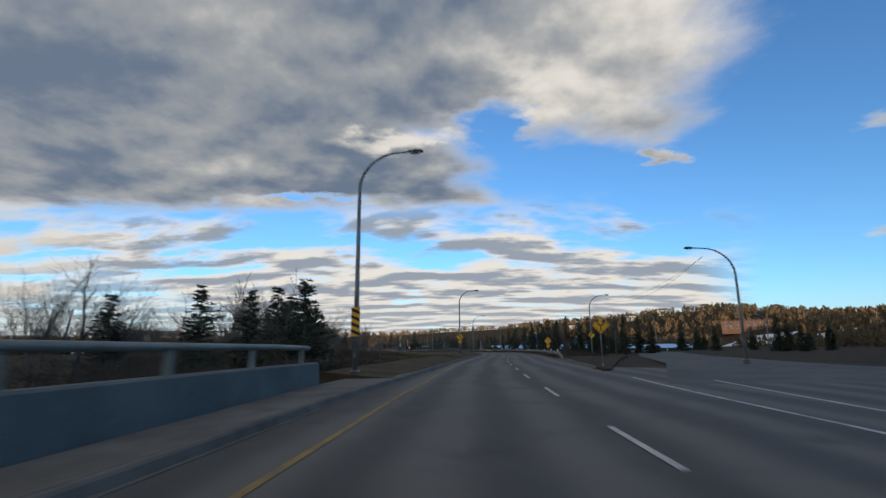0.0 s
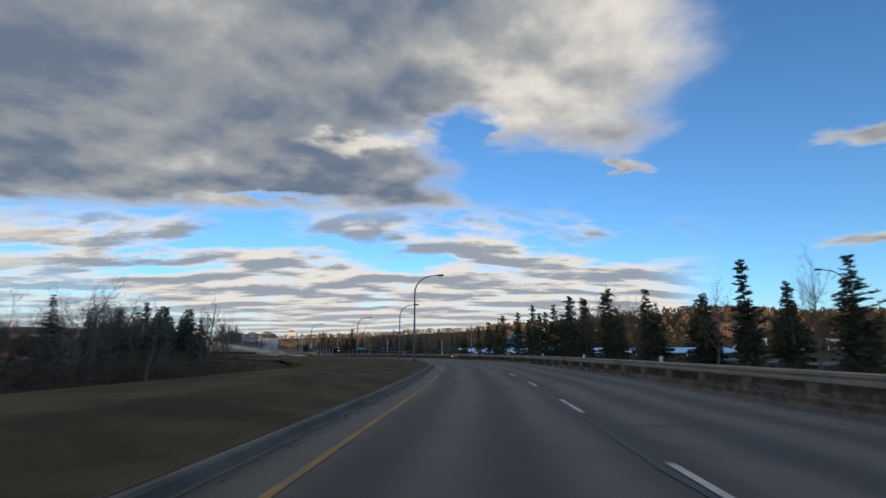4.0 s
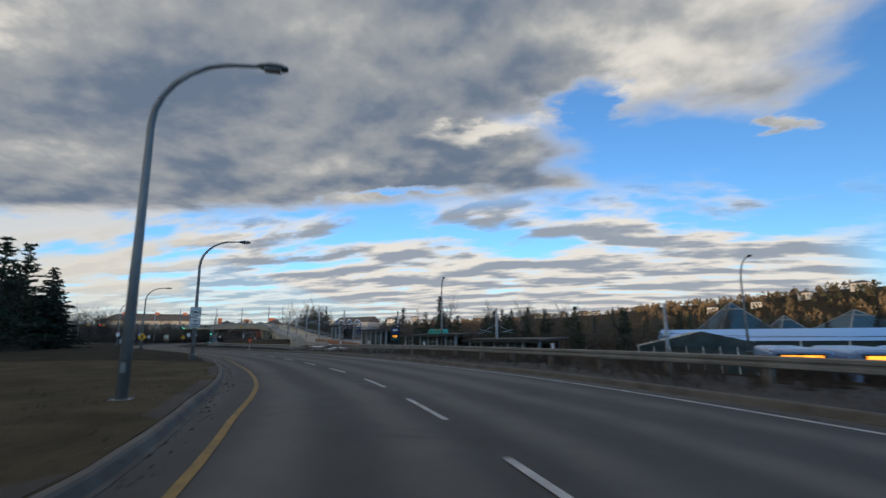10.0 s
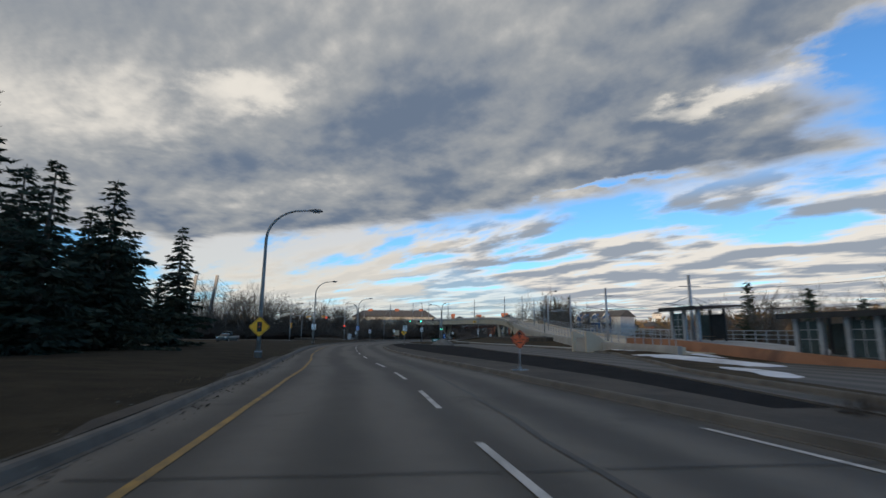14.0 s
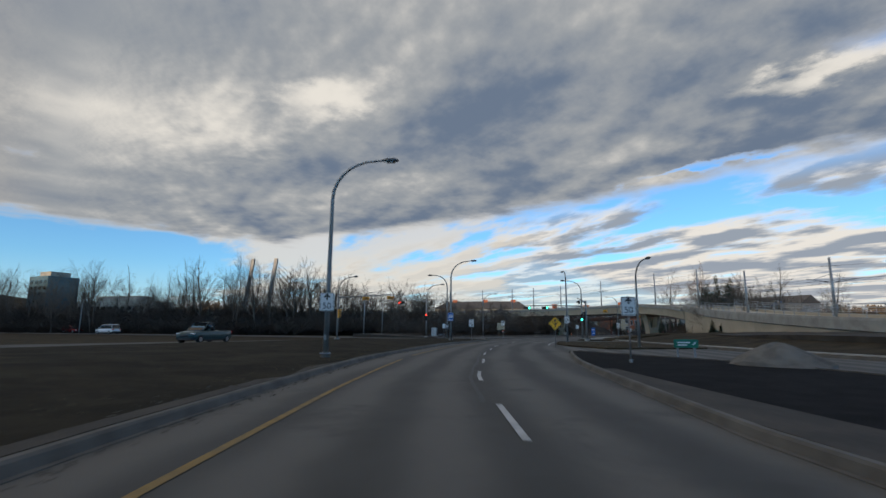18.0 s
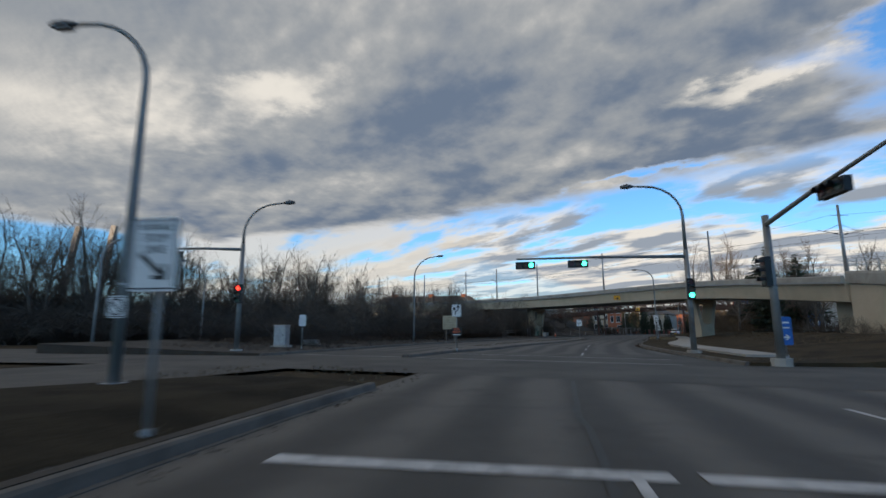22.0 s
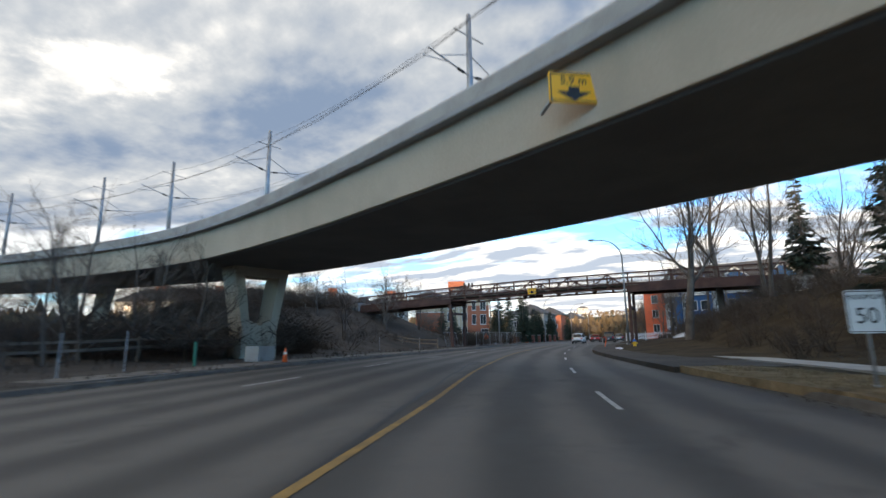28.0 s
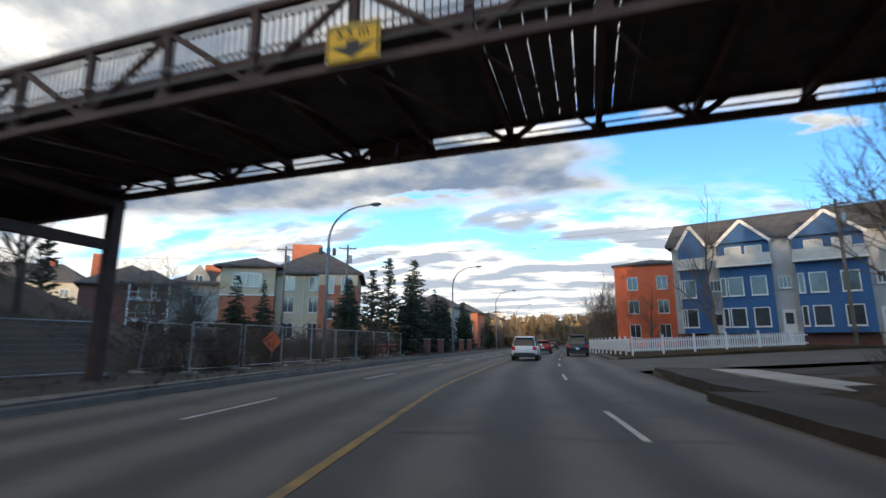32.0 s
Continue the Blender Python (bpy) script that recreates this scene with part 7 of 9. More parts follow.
def window(parent, x, y, z, w, h, bars=1, face=-1, glass=PANE, frame=TRIM):
    """A framed window on a wall that faces -y (or +y) of its parent; x, z are its middle and foot."""
    g = part("window", Shape().box(x, y + face * 0.015, z, w, 0.05, h), glass, parent)
    fr = Shape()
    for q in (-w / 2, w / 2):
        fr.box(x + q, y + face * 0.03, z - 0.05, 0.09, 0.10, h + 0.1)
    for q in (z - 0.05, z + h - 0.04):
        fr.box(x, y + face * 0.03, q, w, 0.10, 0.09)
    for k in range(bars):
        fr.box(x - w / 2 + w * (k + 1) / (bars + 1), y + face * 0.03, z, 0.06, 0.09, h)
    part("frame", fr, frame, g)
    part("sill", Shape().box(x, y + face * 0.06, z - 0.11, w + 0.16, 0.16, 0.06), frame, g)
    return g


def hip(x0, x1, y0, y1, z, rise, over=0.5, gable=False):
    """A hipped (or gabled) roof over a rectangle."""
    a, b, c, d = x0 - over, x1 + over, y0 - over, y1 + over
    m = (d - c) / 2
    sh = Shape()
    if (b - a) >= (d - c):
        p, q = (a + (0 if gable else m), (c + d) / 2, z + rise), (b - (0 if gable else m), (c + d) / 2, z + rise)
        e = [(a, c, z), (b, c, z), (b, d, z), (a, d, z)]
        sh.quad(e[0], e[1], q, p).quad(e[2], e[3], p, q).tri(e[1], e[2], q).tri(e[3], e[0], p)
    else:
        m = (b - a) / 2
        p, q = ((a + b) / 2, c + (0 if gable else m), z + rise), ((a + b) / 2, d - (0 if gable else m), z + rise)
        e = [(a, c, z), (b, c, z), (b, d, z), (a, d, z)]
        sh.quad(e[1], e[2], q, p).quad(e[3], e[0], p, q).tri(e[0], e[1], p).tri(e[2], e[3], q)
    sh.quad((a, c, z - 0.02), (a, d, z - 0.02), (b, d, z - 0.02), (b, c, z - 0.02))
    for u, v in (((a, c), (b, c)), ((b, c), (b, d)), ((b, d), (a, d)), ((a, d), (a, c))):
        sh.quad((*u, z - 0.22), (*v, z - 0.22), (*v, z), (*u, z))
    return sh


# brick and stucco block
t = thing("apartment_house", "orange brick and beige stucco apartment block with a dark hipped roof", "house", -174.14, 469.73, 0.5, 7.2)
t.scale = (1.0, 1.0, 1.16)
part("wall", Shape().box(3.3, 5.5, -0.3, 6.6, 11, 6.0), BRICK, t, "orange brick wall")
part("wall", Shape().box(3.3, 5.5, 5.7, 6.7, 11.1, 3.2), BEIGE, t, "beige stucco storey")
part("band", Shape().box(3.3, -0.02, 5.6, 6.8, 0.2, 0.14), TRIM, t)
part("wall", Shape().box(9.4, 6.6, -0.3, 5.6, 11, 8.6), BEIGE, t, "beige stucco wall")
part("wall", Shape().box(14.6, 5.6, -0.3, 5.0, 11, 1.9), BEIGE, t, "beige plinth wall")
part("wall", Shape().box(14.6, 5.6, 1.6, 4.95, 10.95, 5.3), BRICK, t, "orange brick wall")
part("wall", Shape().box(14.6, 5.6, 6.9, 5.0, 11, 1.4), BEIGE, t, "beige stucco storey")
part("roof", hip(-0.3, 6.9, -0.3, 7.0, 8.9, 1.4, 0.5), SHINGLE, t)
part("roof", hip(5.5, 17.2, 0.6, 13, 8.3, 3.6, 0.6), SHINGLE, t)
part("chimney", Shape().box(9.5, 6.5, 10.5, 4.0, 1.6, 1.9), BRICK, t)
for x in (11.5, 12.6, 13.4):
    part("roof_vent", Shape().tube([(x, 5.0, 11.0), (x, 5.0, 11.9)], 0.25, 8), BLACK, t)
window(t, 3.3, -0.06, 6.6, 3.6, 1.5, 3)
for z in (1.0, 3.9, 6.4):
    window(t, 8.2, 1.1, z, 1.5, 1.7)
    window(t, 11.4, 1.1, z, 1.2, 1.7)
for z in (3.6, 6.4):
    window(t, 15.7, 0.08, z - 0.4, 1.3, 1.9)
    window(t, 13.6, 0.08, z - 0.4, 0.9, 1.9, 0)
part("downpipe", Shape().tube([(10.1, 1.0, 0), (10.1, 1.0, 8.3)], 0.05, 6), TRIM, t)
window(t, 16.0, 0.08, 0.3, 1.6, 2.0)
# condominium with balconies
t = thing("apartment_house", "grey gabled condominium with white balconies and brick chimneys", "house", -199.9, 479.9, 0.6, 32.4)
t.scale = (1.35, 1.2, 1.2)
part("wall", Shape().box(4.5, 7, -0.3, 9, 10, 8.2), DBRICK, t, "dark brick wall")
part("wall", Shape().box(13, 7.5, -0.3, 8, 10, 9.0), GREIGE, t, "grey siding wall")
part("roof", hip(0, 9.5, 1.5, 12.5, 7.9, 3.2), SHINGLE, t)
part("roof", hip(9.0, 17.2, 2.0, 13, 8.7, 2.4), SHINGLE, t)
for x in (12.0, 15.4):
    g = part("gable", Shape().prism([(x - 1.3, 8.3), (x + 1.3, 8.3), (x + 1.3, 9.6), (x, 11.4), (x - 1.3, 9.6)], "y", 2.2, 4.5), GREIGE, t)
    window(t, x, 2.15, 8.7, 0.9, 1.1)
    window(t, x, 2.45, 5.6, 1.2, 1.4)
    window(t, x, 2.45, 2.6, 1.2, 1.4)
for k in range(3):
    bal = part("balcony", Shape().box(6.8, 0.9, 0.4 + k * 2.7, 4.2, 2.4, 0.22), TRIM, t, "white balcony")
    part("railing", Shape().box(6.8, -0.25, 1.4 + k * 2.7, 4.2, 0.06, 0.08).box(6.8, -0.25, 0.75 + k * 2.7, 4.2, 0.05, 0.05), TRIM, bal)
    window(t, 6.6, 1.95, 0.9 + k * 2.7, 1.8, 1.8)
for x in (4.8, 7.0, 8.8):
    part("balcony_column", Shape().box(x, -0.2, -0.3, 0.22, 0.22, 8.2), TRIM, t)
part("roof", hip(4.2, 9.4, -0.6, 4, 8.0, 2.0, 0.4), SHINGLE, t)
part("chimney", Shape().box(1.5, 6, 9, 1.6, 1.2, 3.2), BRICK, t)
part("chimney", Shape().box(14.2, 7, 10, 2.2, 1.2, 2.0), BRICK, t)
# blue and grey townhouses
ln = 27.5
t = thing("townhouse_row", "blue and grey three-storey townhouses with gabled bays", "house", -122.14, 458.72, 1.25, -36.6)
part("foundation", Shape().box(ln / 2, 5.0, -0.6, ln + 0.1, 10, 1.5), DBRICK, t, "brown brick base")
part("wall", Shape().box(ln / 2, 5.05, 0.9, ln, 10, 9.0), LGREY, t, "light grey siding")
part("roof", hip(0, ln, 0, 10, 9.9, 3.2, 0.5, True), SHINGLE, t)
for k, (x, w) in enumerate(((2.0, 2.4), (6.4, 4.2), (12.8, 5.0), (19.6, 4.8))):
    b = part("bay", Shape().box(x, -0.35, 0.9, w, 0.9, 6.4 if k != 0 else 8.6), BLUEWALL, t, "blue bay")
    part("bay_gable", Shape().prism([(x - w / 2, 9.5), (x + w / 2, 9.5), (x, 11.5)], "y", -0.7, 3.0), BLUEWALL, t)
    part("barge_board", Shape().beam((x - w / 2 - 0.2, -0.78, 9.35), (x, -0.78, 11.6), 0.12, 0.28).beam((x, -0.78, 11.6), (x + w / 2 + 0.2, -0.78, 9.35), 0.12, 0.28), TRIM, t)
    part("wall", Shape().box(x, -0.1, 7.3, w, 0.4, 2.4), BLUEWALL if k else LGREY, t)
    part("balcony", Shape().box(x, -1.0, 7.1, w + 0.3, 1.2, 0.18), TRIM, t)
    part("balcony_glass", Shape().box(x, -1.55, 7.3, w + 0.2, 0.04, 0.9), CURTAIN, t)
    for z in (1.5, 4.4):
        window(t, x - w * 0.2, -0.82, z, 1.2, 1.7, 0)
        if k:
            window(t, x + w * 0.24, -0.82, z, 1.2, 1.7, 0)
        window(t, x - w * 0.44, -0.82, z, 0.4, 1.7, 0)
    window(t, x - w * 0.2, -0.32, 7.6, 1.3, 1.5, 0, glass=CURTAIN)
    window(t, x + w * 0.2, -0.32, 7.6, 1.3, 1.5, 0, glass=CURTAIN)
for x in (3.75, 9.4, 16.2, 23.6):
    d = part("front_door", Shape().box(x, -0.02, 0.9, 1.0, 0.10, 2.1), TRIM, t)
    part("door_pane", Shape().box(x, -0.08, 1.7, 0.6, 0.04, 1.0), PANE, d)
    part("step", Shape().box(x, -0.6, -0.4, 1.6, 1.2, 1.2).box(x, -1.5, -0.4, 1.6, 0.7, 0.7), CONCRETE, t)
    window(t, x, -0.03, 5.0, 0.9, 1.0, 2)
# orange house behind the trees
t = thing("townhouse", "bright orange stucco townhouse behind bare trees", "house", -121.64, 475.87, 0.7, -27.6)
part("wall", Shape().box(4, 4.5, -0.4, 9, 9, 11.5), ORANGEW, t)
part("roof", hip(-0.5, 8.5, 0, 9, 11.1, 1.2, 0.3), SHINGLE, t)
for z in (1.2, 4.4, 7.6):
    for x in (1.8, 5.5):
        window(t, x, 0.0, z, 1.3, 1.7)
for k, (s, o, w, h, m, l) in enumerate(((520, -22, 16, 8, GREIGE, "grey house beside the far avenue"), (555, -24, 16, 9, BRICK, "brick house beside the far avenue"), (540, 20, 16, 9, LGREY, "pale house beside the far avenue"), (600, -24, 18, 9, BEIGE, "beige house beside the far avenue"), (590, 22, 18, 9, DBRICK, "dark brick house beside the far avenue"))):
    x, y, _ = road(s, o)
    t = thing("house", l, "house", x, y, 0, heading(s))
    part("wall", Shape().box(0, 0, -0.3, 10, w, h), m, t)
    part("roof", hip(-5, 5, -w / 2, w / 2, h - 0.3, 3), SHINGLE, t)
    for z in (1.0, 4.0):
        for q in (-3, 0, 3):
            window(t, q, -w / 2, z, 1.3, 1.5)

# white picket fence
pk = Shape().prism([(-0.045, 0.12), (0.045, 0.12), (0.045, 1.08), (0.0, 1.16), (-0.045, 1.08)], "y", -0.012, 0.012).mesh("picket", TRIM)
for ax, ay, az, bx, by, bz in ((-127.4, 471.6, 0.35, -130.88, 448.7, 0.42), (-130.8, 448.5, 0.42, -118.1, 446.5, 1.0)):
    ln = math.hypot(bx - ax, by - ay)
    t = thing("picket_fence", "white picket fence round the corner garden", "fence", ax, ay, az, math.degrees(math.atan2(by - ay, bx - ax)), "garden fences")
    up = (bz - az) / ln
    for k in range(int(ln / 0.17)):
        o = part("picket", pk, None, t)
        o.matrix_basis = pose(0.17 * k, 0, 0.17 * k * up)
    for k in range(int(ln / 2.35) + 1):
        part("post", Shape().box(k * 2.35, 0.05, -0.4 + k * 2.35 * up, 0.13, 0.13, 1.72), TRIM, t)
        part("post_cap", Shape().box(k * 2.35, 0.05, 1.32 + k * 2.35 * up, 0.17, 0.17, 0.05), TRIM, t)
    for h in (0.28, 0.90):
        part("rail", Shape().beam((0, 0.03, h), (ln, 0.03, h + ln * up), 0.04, 0.09), TRIM, t)
# brick entrance wall
t = thing("entrance_wall", "low orange brick entrance wall with piers", "wall", -153.5, 453.2, 0.1, 3.4)
part("panel", Shape().box(2.4, 0, -0.2, 4.4, 0.35, 1.25), BRICK, t)
for x in (0, 4.8):
    part("pier", Shape().box(x, 0, -0.2, 0.6, 0.6, 1.55), BRICK, t)
    part("cap", Shape().box(x, 0, 1.35, 0.7, 0.7, 0.08, taper=0.85), CONCRETE, t)
part("lettering", Shape().box(2.4, -0.19, 0.72, 1.9, 0.02, 0.16), BLACK, t)
for k in range(5):
    x, y, _ = road(468 + k * 5, -9.2)
    t = thing("gate_pier", "dark brick pier of a garden fence", "pier", x, y, 0.1, heading(470), "garden piers")
    part("shaft", Shape().box(0, 0, -0.2, 0.5, 0.5, 1.6), DBRICK, t)
    part("cap", Shape().box(0, 0, 1.4, 0.6, 0.6, 0.08), CONCRETE, t)


def utility_pole(x, y, high, turn):
    t = thing("utility_pole", "weathered timber utility pole with cross arms", "utility pole", x, y, 0.1, turn, "utility poles")
    part("pole", Shape().tube([(0, 0, -0.5), (0, 0, high)], [0.15, 0.10], 8), WOOD, t, smooth=True)
    part("cross_arm", Shape().box(0, -0.12, high - 0.5, 1.8, 0.1, 0.12), WOOD, t)
    for q in (-0.8, -0.3, 0.3, 0.8):
        part("insulator", Shape().tube([(q, -0.12, high - 0.38), (q, -0.12, high - 0.2)], 0.04, 6), PALE_GLASS, t)
    part("transformer", Shape().tube([(0.25, 0.1, high - 1.9), (0.25, 0.1, high - 1.1)], 0.22, 10), STEEL, t)
    return t


utility_pole(-163.6, 462.1, 11.7, 10)
utility_pole(-155.8, 457.7, 11.0, 10)
utility_pole(-116.5, 444.0, 11.8, -50)
for a, b, z in (((-163.6, 462.1), (-116.5, 444.0), 11.3), ((-155.8, 457.7), (-116.5, 444.0), 10.4), ((-155.8, 457.7), (-95, 600), 10.5), ((-163.6, 462.1), (-155.8, 457.7), 10.8), ((-163.6, 462.1), (-195, 459), 11.0)):
    pts = [(a[0] + (b[0] - a[0]) * q, a[1] + (b[1] - a[1]) * q, z - 0.9 * 4 * q * (1 - q)) for q in np.linspace(0, 1, 9)]
    tagged(part("overhead_wire", Shape().tube(pts, 0.012, 3), BLACK), "thin overhead wire strung from timber poles", "wire", "overhead wires")
pts = [road(37 + q * 36.6, 16.3 + q * 1.0, 7.7 + 0.5 * q - 1.1 * 4 * q * (1 - q)) for q in np.linspace(0, 1, 9)]
tagged(part("overhead_wire", Shape().tube(pts, 0.012, 3), BLACK), "loose wire hanging between two lamp posts", "wire", "overhead wires")


# ---- small street things near the footbridge ----
x, y, _ = road(418.7, 9.45)
t = thing("fire_hydrant", "yellow fire hydrant with a blue cap", "fire hydrant", x, y, 0.15, 20)
HYD = mat("hydrant_yellow", (0.72, 0.44, 0.02), (0.78, 0.50, 0.03), 3, 30, 0.4)
part("barrel", Shape().tube([(0, 0, 0), (0, 0, 0.06), (0, 0, 0.07), (0, 0, 0.62)], [0.19, 0.19, 0.14, 0.13], 14), HYD, t, smooth=True)
part("bonnet", Shape().tube([(0, 0, 0.62), (0, 0, 0.66), (0, 0, 0.76), (0, 0, 0.82)], [0.17, 0.17, 0.11, 0.04], 14), SIGNB, t, smooth=True)
for a in (0, 180, 270):
    o = part("outlet", Shape().tube([(0.1, 0, 0.48), (0.24, 0, 0.48)], 0.065, 10), HYD, t)
    o.matrix_basis = pose(0, 0, 0, 0, 0, a)
x, y, _ = road(425.8, 6.9)
t = thing("marker_post", "leaning orange marker post", "post", x, y, 0.1, 0)
part("post", Shape().tube([(0, 0, -0.2), (0.22, 0, 1.0)], 0.035, 6), SIGNO, t)
for s, o in ((396.7, -10.6),):
    x, y, _ = road(s, o)
    t = thing("traffic_cone", "orange traffic cone with a white band", "cone", x, y, 0.13, 0, "traffic cones")
    part("base", Shape().box(0, 0, 0, 0.36, 0.36, 0.04), RUBBER, t)
    part("cone", Shape().tube([(0, 0, 0.04), (0, 0, 0.75)], [0.14, 0.03], 12), SIGNO, t, smooth=True)
    part("band", Shape().tube([(0, 0, 0.42), (0, 0, 0.55)], [0.088, 0.066], 12), SIGNW, t)
x, y, _ = road(438.5, -8.6)
t = sign_post(-154.6, 433.7, heading(430), 1.6, "blank orange roadworks diamond turned aside on a stand", 0.1, STEEL, 0.02)
p = sign_panel(t, 1.2, 0.75, 0, SIGNO, "orange diamond plate", (), True, border=None, y=-0.04)
p.matrix_basis = pose(0, -0.04, 1.2, 0, 0, 55)


def mesh_panel(x, y, turn, w=3.0, h=1.9, tilt=0.0):
    """A panel of temporary site fencing."""
    t = thing("site_fence_panel", "galvanised wire site fence panel on feet", "fence", x, y, 0.12, turn, "site fence panels")
    t.matrix_basis = pose(x, y, 0.12, tilt, 0, turn)
    part("frame", Shape().tube([(0, 0, 0.1), (0, 0, h)], 0.022, 6).tube([(w, 0, 0.1), (w, 0, h)], 0.022, 6).tube([(0, 0, h), (w, 0, h)], 0.022, 6).tube([(0, 0, 0.15), (w, 0, 0.15)], 0.022, 6), STEEL, t)
    sh = Shape()
    for q in np.arange(0.12, w, 0.12):
        sh.beam((q, 0, 0.15), (q, 0, h), 0.003, 0.003)
    for q in np.arange(0.3, h, 0.2):
        sh.beam((0, 0, q), (w, 0, q), 0.003, 0.003)
    tagged(part("wire_mesh", sh, STEEL, t), kind="stuff")
    for q in (0, w):
        part("foot", Shape().box(q, 0, -0.05, 0.2, 0.6, 0.12), CONCRETE, t)
    return t


for k in range(8):
    s = 440 + k * 3.1
    x, y, _ = road(s, -10.6)
    mesh_panel(x, y, heading(s) + 90)
mesh_panel(-158.9, 422.6, 71, 3.4, 1.9, -14)
mesh_panel(-157.5, 427.6, 84, 3.0, 1.9, 6)
for x, y in ((-159.8, 435.7), (-157.7, 456.8)):
    t = thing("utility_cabinet", "pale green steel utility box on a concrete pad", "utility box", x, y, 0.15, 10, "utility boxes")
    part("pad", Shape().box(0, 0, -0.2, 1.3, 1.1, 0.26), CONCRETE, t)
    part("body", Shape().box(0, 0, 0.06, 1.05, 0.85, 0.95, taper=0.97), PALE, t)
    part("lid", Shape().box(0, 0, 1.01, 1.1, 0.9, 0.05), STEEL, t)
t = thing("rail_fence", "weathered two-rail timber fence down the bank", "fence", kind="structure")
pts = [road(386 + 2.5 * k, -21.5 + 0.75 * k, 0.0) for k in range(7)] + [(-172.4 + 2.55 * k, 421.2 - 2.15 * k, 0.0) for k in range(7)]
zs = [0.35, 0.35, 0.4, 0.45, 0.55, 0.6, 0.5, 3.4, 2.5, 1.7, 1.0, 0.5, 0.25, 0.2]
for k, (p, z) in enumerate(zip(pts, zs)):
    part("post", Shape().box(p[0], p[1], z - 0.6, 0.12, 0.12, 1.6), WOOD, t)
    if k not in (0, 7):
        for h in (0.45, 0.85):
            part("rail", Shape().beam((*pts[k - 1][:2], zs[k - 1] + h), (*p[:2], z + h), 0.05, 0.13), WOOD, t)


def snow_patch(pts_, z, seed, cat="snow"):
    """A low heap of melting snow with a wandering rim; pts_: centre s, offset, half length, half width."""
    s0, o0, a, b = pts_
    n = 26
    rim = []
    for k in range(n):
        w = 2 * math.pi * k / n
        r = 1 + 0.45 * noise.noise((math.cos(w) * 1.7, math.sin(w) * 1.7, seed))
        rim.append((s0 + a * r * math.cos(w), o0 + b * r * math.sin(w)))
    rows = [[road(s0 + (p - s0) * q, o0 + (o - o0) * q, z(s0 + (p - s0) * q, o0 + (o - o0) * q) + 0.10 * (1 - q * q) - (0.02 if q == 1 else 0)) for p, o in rim + rim[:1]] for q in (1.0, 0.8, 0.5, 0.02)]
    return tagged(part("snow_patch", Shape().sweep(rows, closed=False), SNOW, smooth=True), "melting patch of old grey-white snow", "snow", "snow patches")


bank = lambda s, o: 0.17 + bank_z(s, o)
for k, (s, o, a, b) in enumerate(((428, 13.6, 5, 1.3), (427, 12.2, 6, 0.8), (419, 8.2, 3, 0.4), (412, 10.4, 3, 0.5), (443, 21, 3, 2.5))):
    snow_patch((s, o, a, b), bank, k)
for k, (s, o, a, b) in enumerate(((221, 18.4, 7, 2.0), (230, 21.2, 7, 0.9), (213, 15.5, 4, 2.6), (208, 14.0, 3, 2.2), (243, 23.6, 6, 0.8))):
    snow_patch((s, o, a, b), lawn_z, 20 + k)
for k, (s, o, a, b) in enumerate(((62, -19, 9, 0.7), (84, -24, 10, 0.8), (134, -38, 6, 0.6))):
    snow_patch((s, o, a, b), lambda s, o: -1.55, 40 + k)

# ---- light rail stop ----
DARKSTEEL = mat("dark_steel", (0.022, 0.023, 0.025), (0.035, 0.036, 0.038), 2, 30, 0.5, 0.4)
STOPGLASS = mat("stop_glass", (0.035, 0.055, 0.055), (0.07, 0.095, 0.095), 0.5, 8, 0.12, bump=0, spec=0.8)
BROWNROOF = mat("brown_roof", (0.06, 0.04, 0.035), (0.09, 0.062, 0.052), 1, 20, 0.7)
GREENART = mat("green_metal", (0.05, 0.36, 0.28), (0.09, 0.46, 0.36), 2, 20, 0.5, 0.2)
STOP_Z = [(180, -1.7), (204, -0.65), (210.5, -0.15), (214, 0.0), (221, 0.5), (228.5, 1.1), (242, 1.2)]
lay("platform", ribbon(182, 242, 22.6, [(182, 28), (222, 28.5), (242, 30)], -0.2, crown=lambda s, o: table(s, STOP_Z)), CONCRETE, "concrete railway platform", "platform")


def shelter(x, y, w, turn, bays, z=-0.1):
    t = thing("stop_shelter", "glazed platform shelter with a broad brown roof", "shelter", x, y, z, turn, "platform shelters")
    part("roof", Shape().prism([(-2.4, 3.05), (2.6, 3.35), (2.6, 3.55), (-2.4, 3.3)], "x", -w / 2 - 0.6, w / 2 + 0.6), BROWNROOF, t)
    part("fascia", Shape().box(0, -2.42, 2.95, w + 1.2, 0.08, 0.4), DARKSTEEL, t)
    for k in range(bays + 1):
        q = -w / 2 + w * k / bays
        part("column", Shape().box(q, -1.5, 0, 0.26, 0.26, 3.1), STEEL, t)
        part("column", Shape().box(q, 1.5, 0, 0.16, 0.16, 3.2), DARKSTEEL, t)
        if k < bays and k % 3 != 1:
            m = q + w / bays / 2
            g = part("glazing", Shape().box(m, -1.5, 0.25, w / bays - 0.3, 0.04, 2.5), STOPGLASS, t)
            part("mullion", Shape().box(m, -1.53, 0.25, 0.05, 0.05, 2.5).box(m, -1.53, 1.4, w / bays - 0.3, 0.05, 0.05).box(m, -1.53, 2.1, w / bays - 0.3, 0.05, 0.05), STEEL, g)
        if k < bays:
            part("back_wall", Shape().box(q + w / bays / 2, 1.5, 0.25, w / bays - 0.2, 0.05, 2.4), DARKSTEEL if k % 2 else STOPGLASS, t)
    part("bench", Shape().box(0, 0.9, 0.42, w * 0.5, 0.45, 0.06), WOOD, t)
    return t


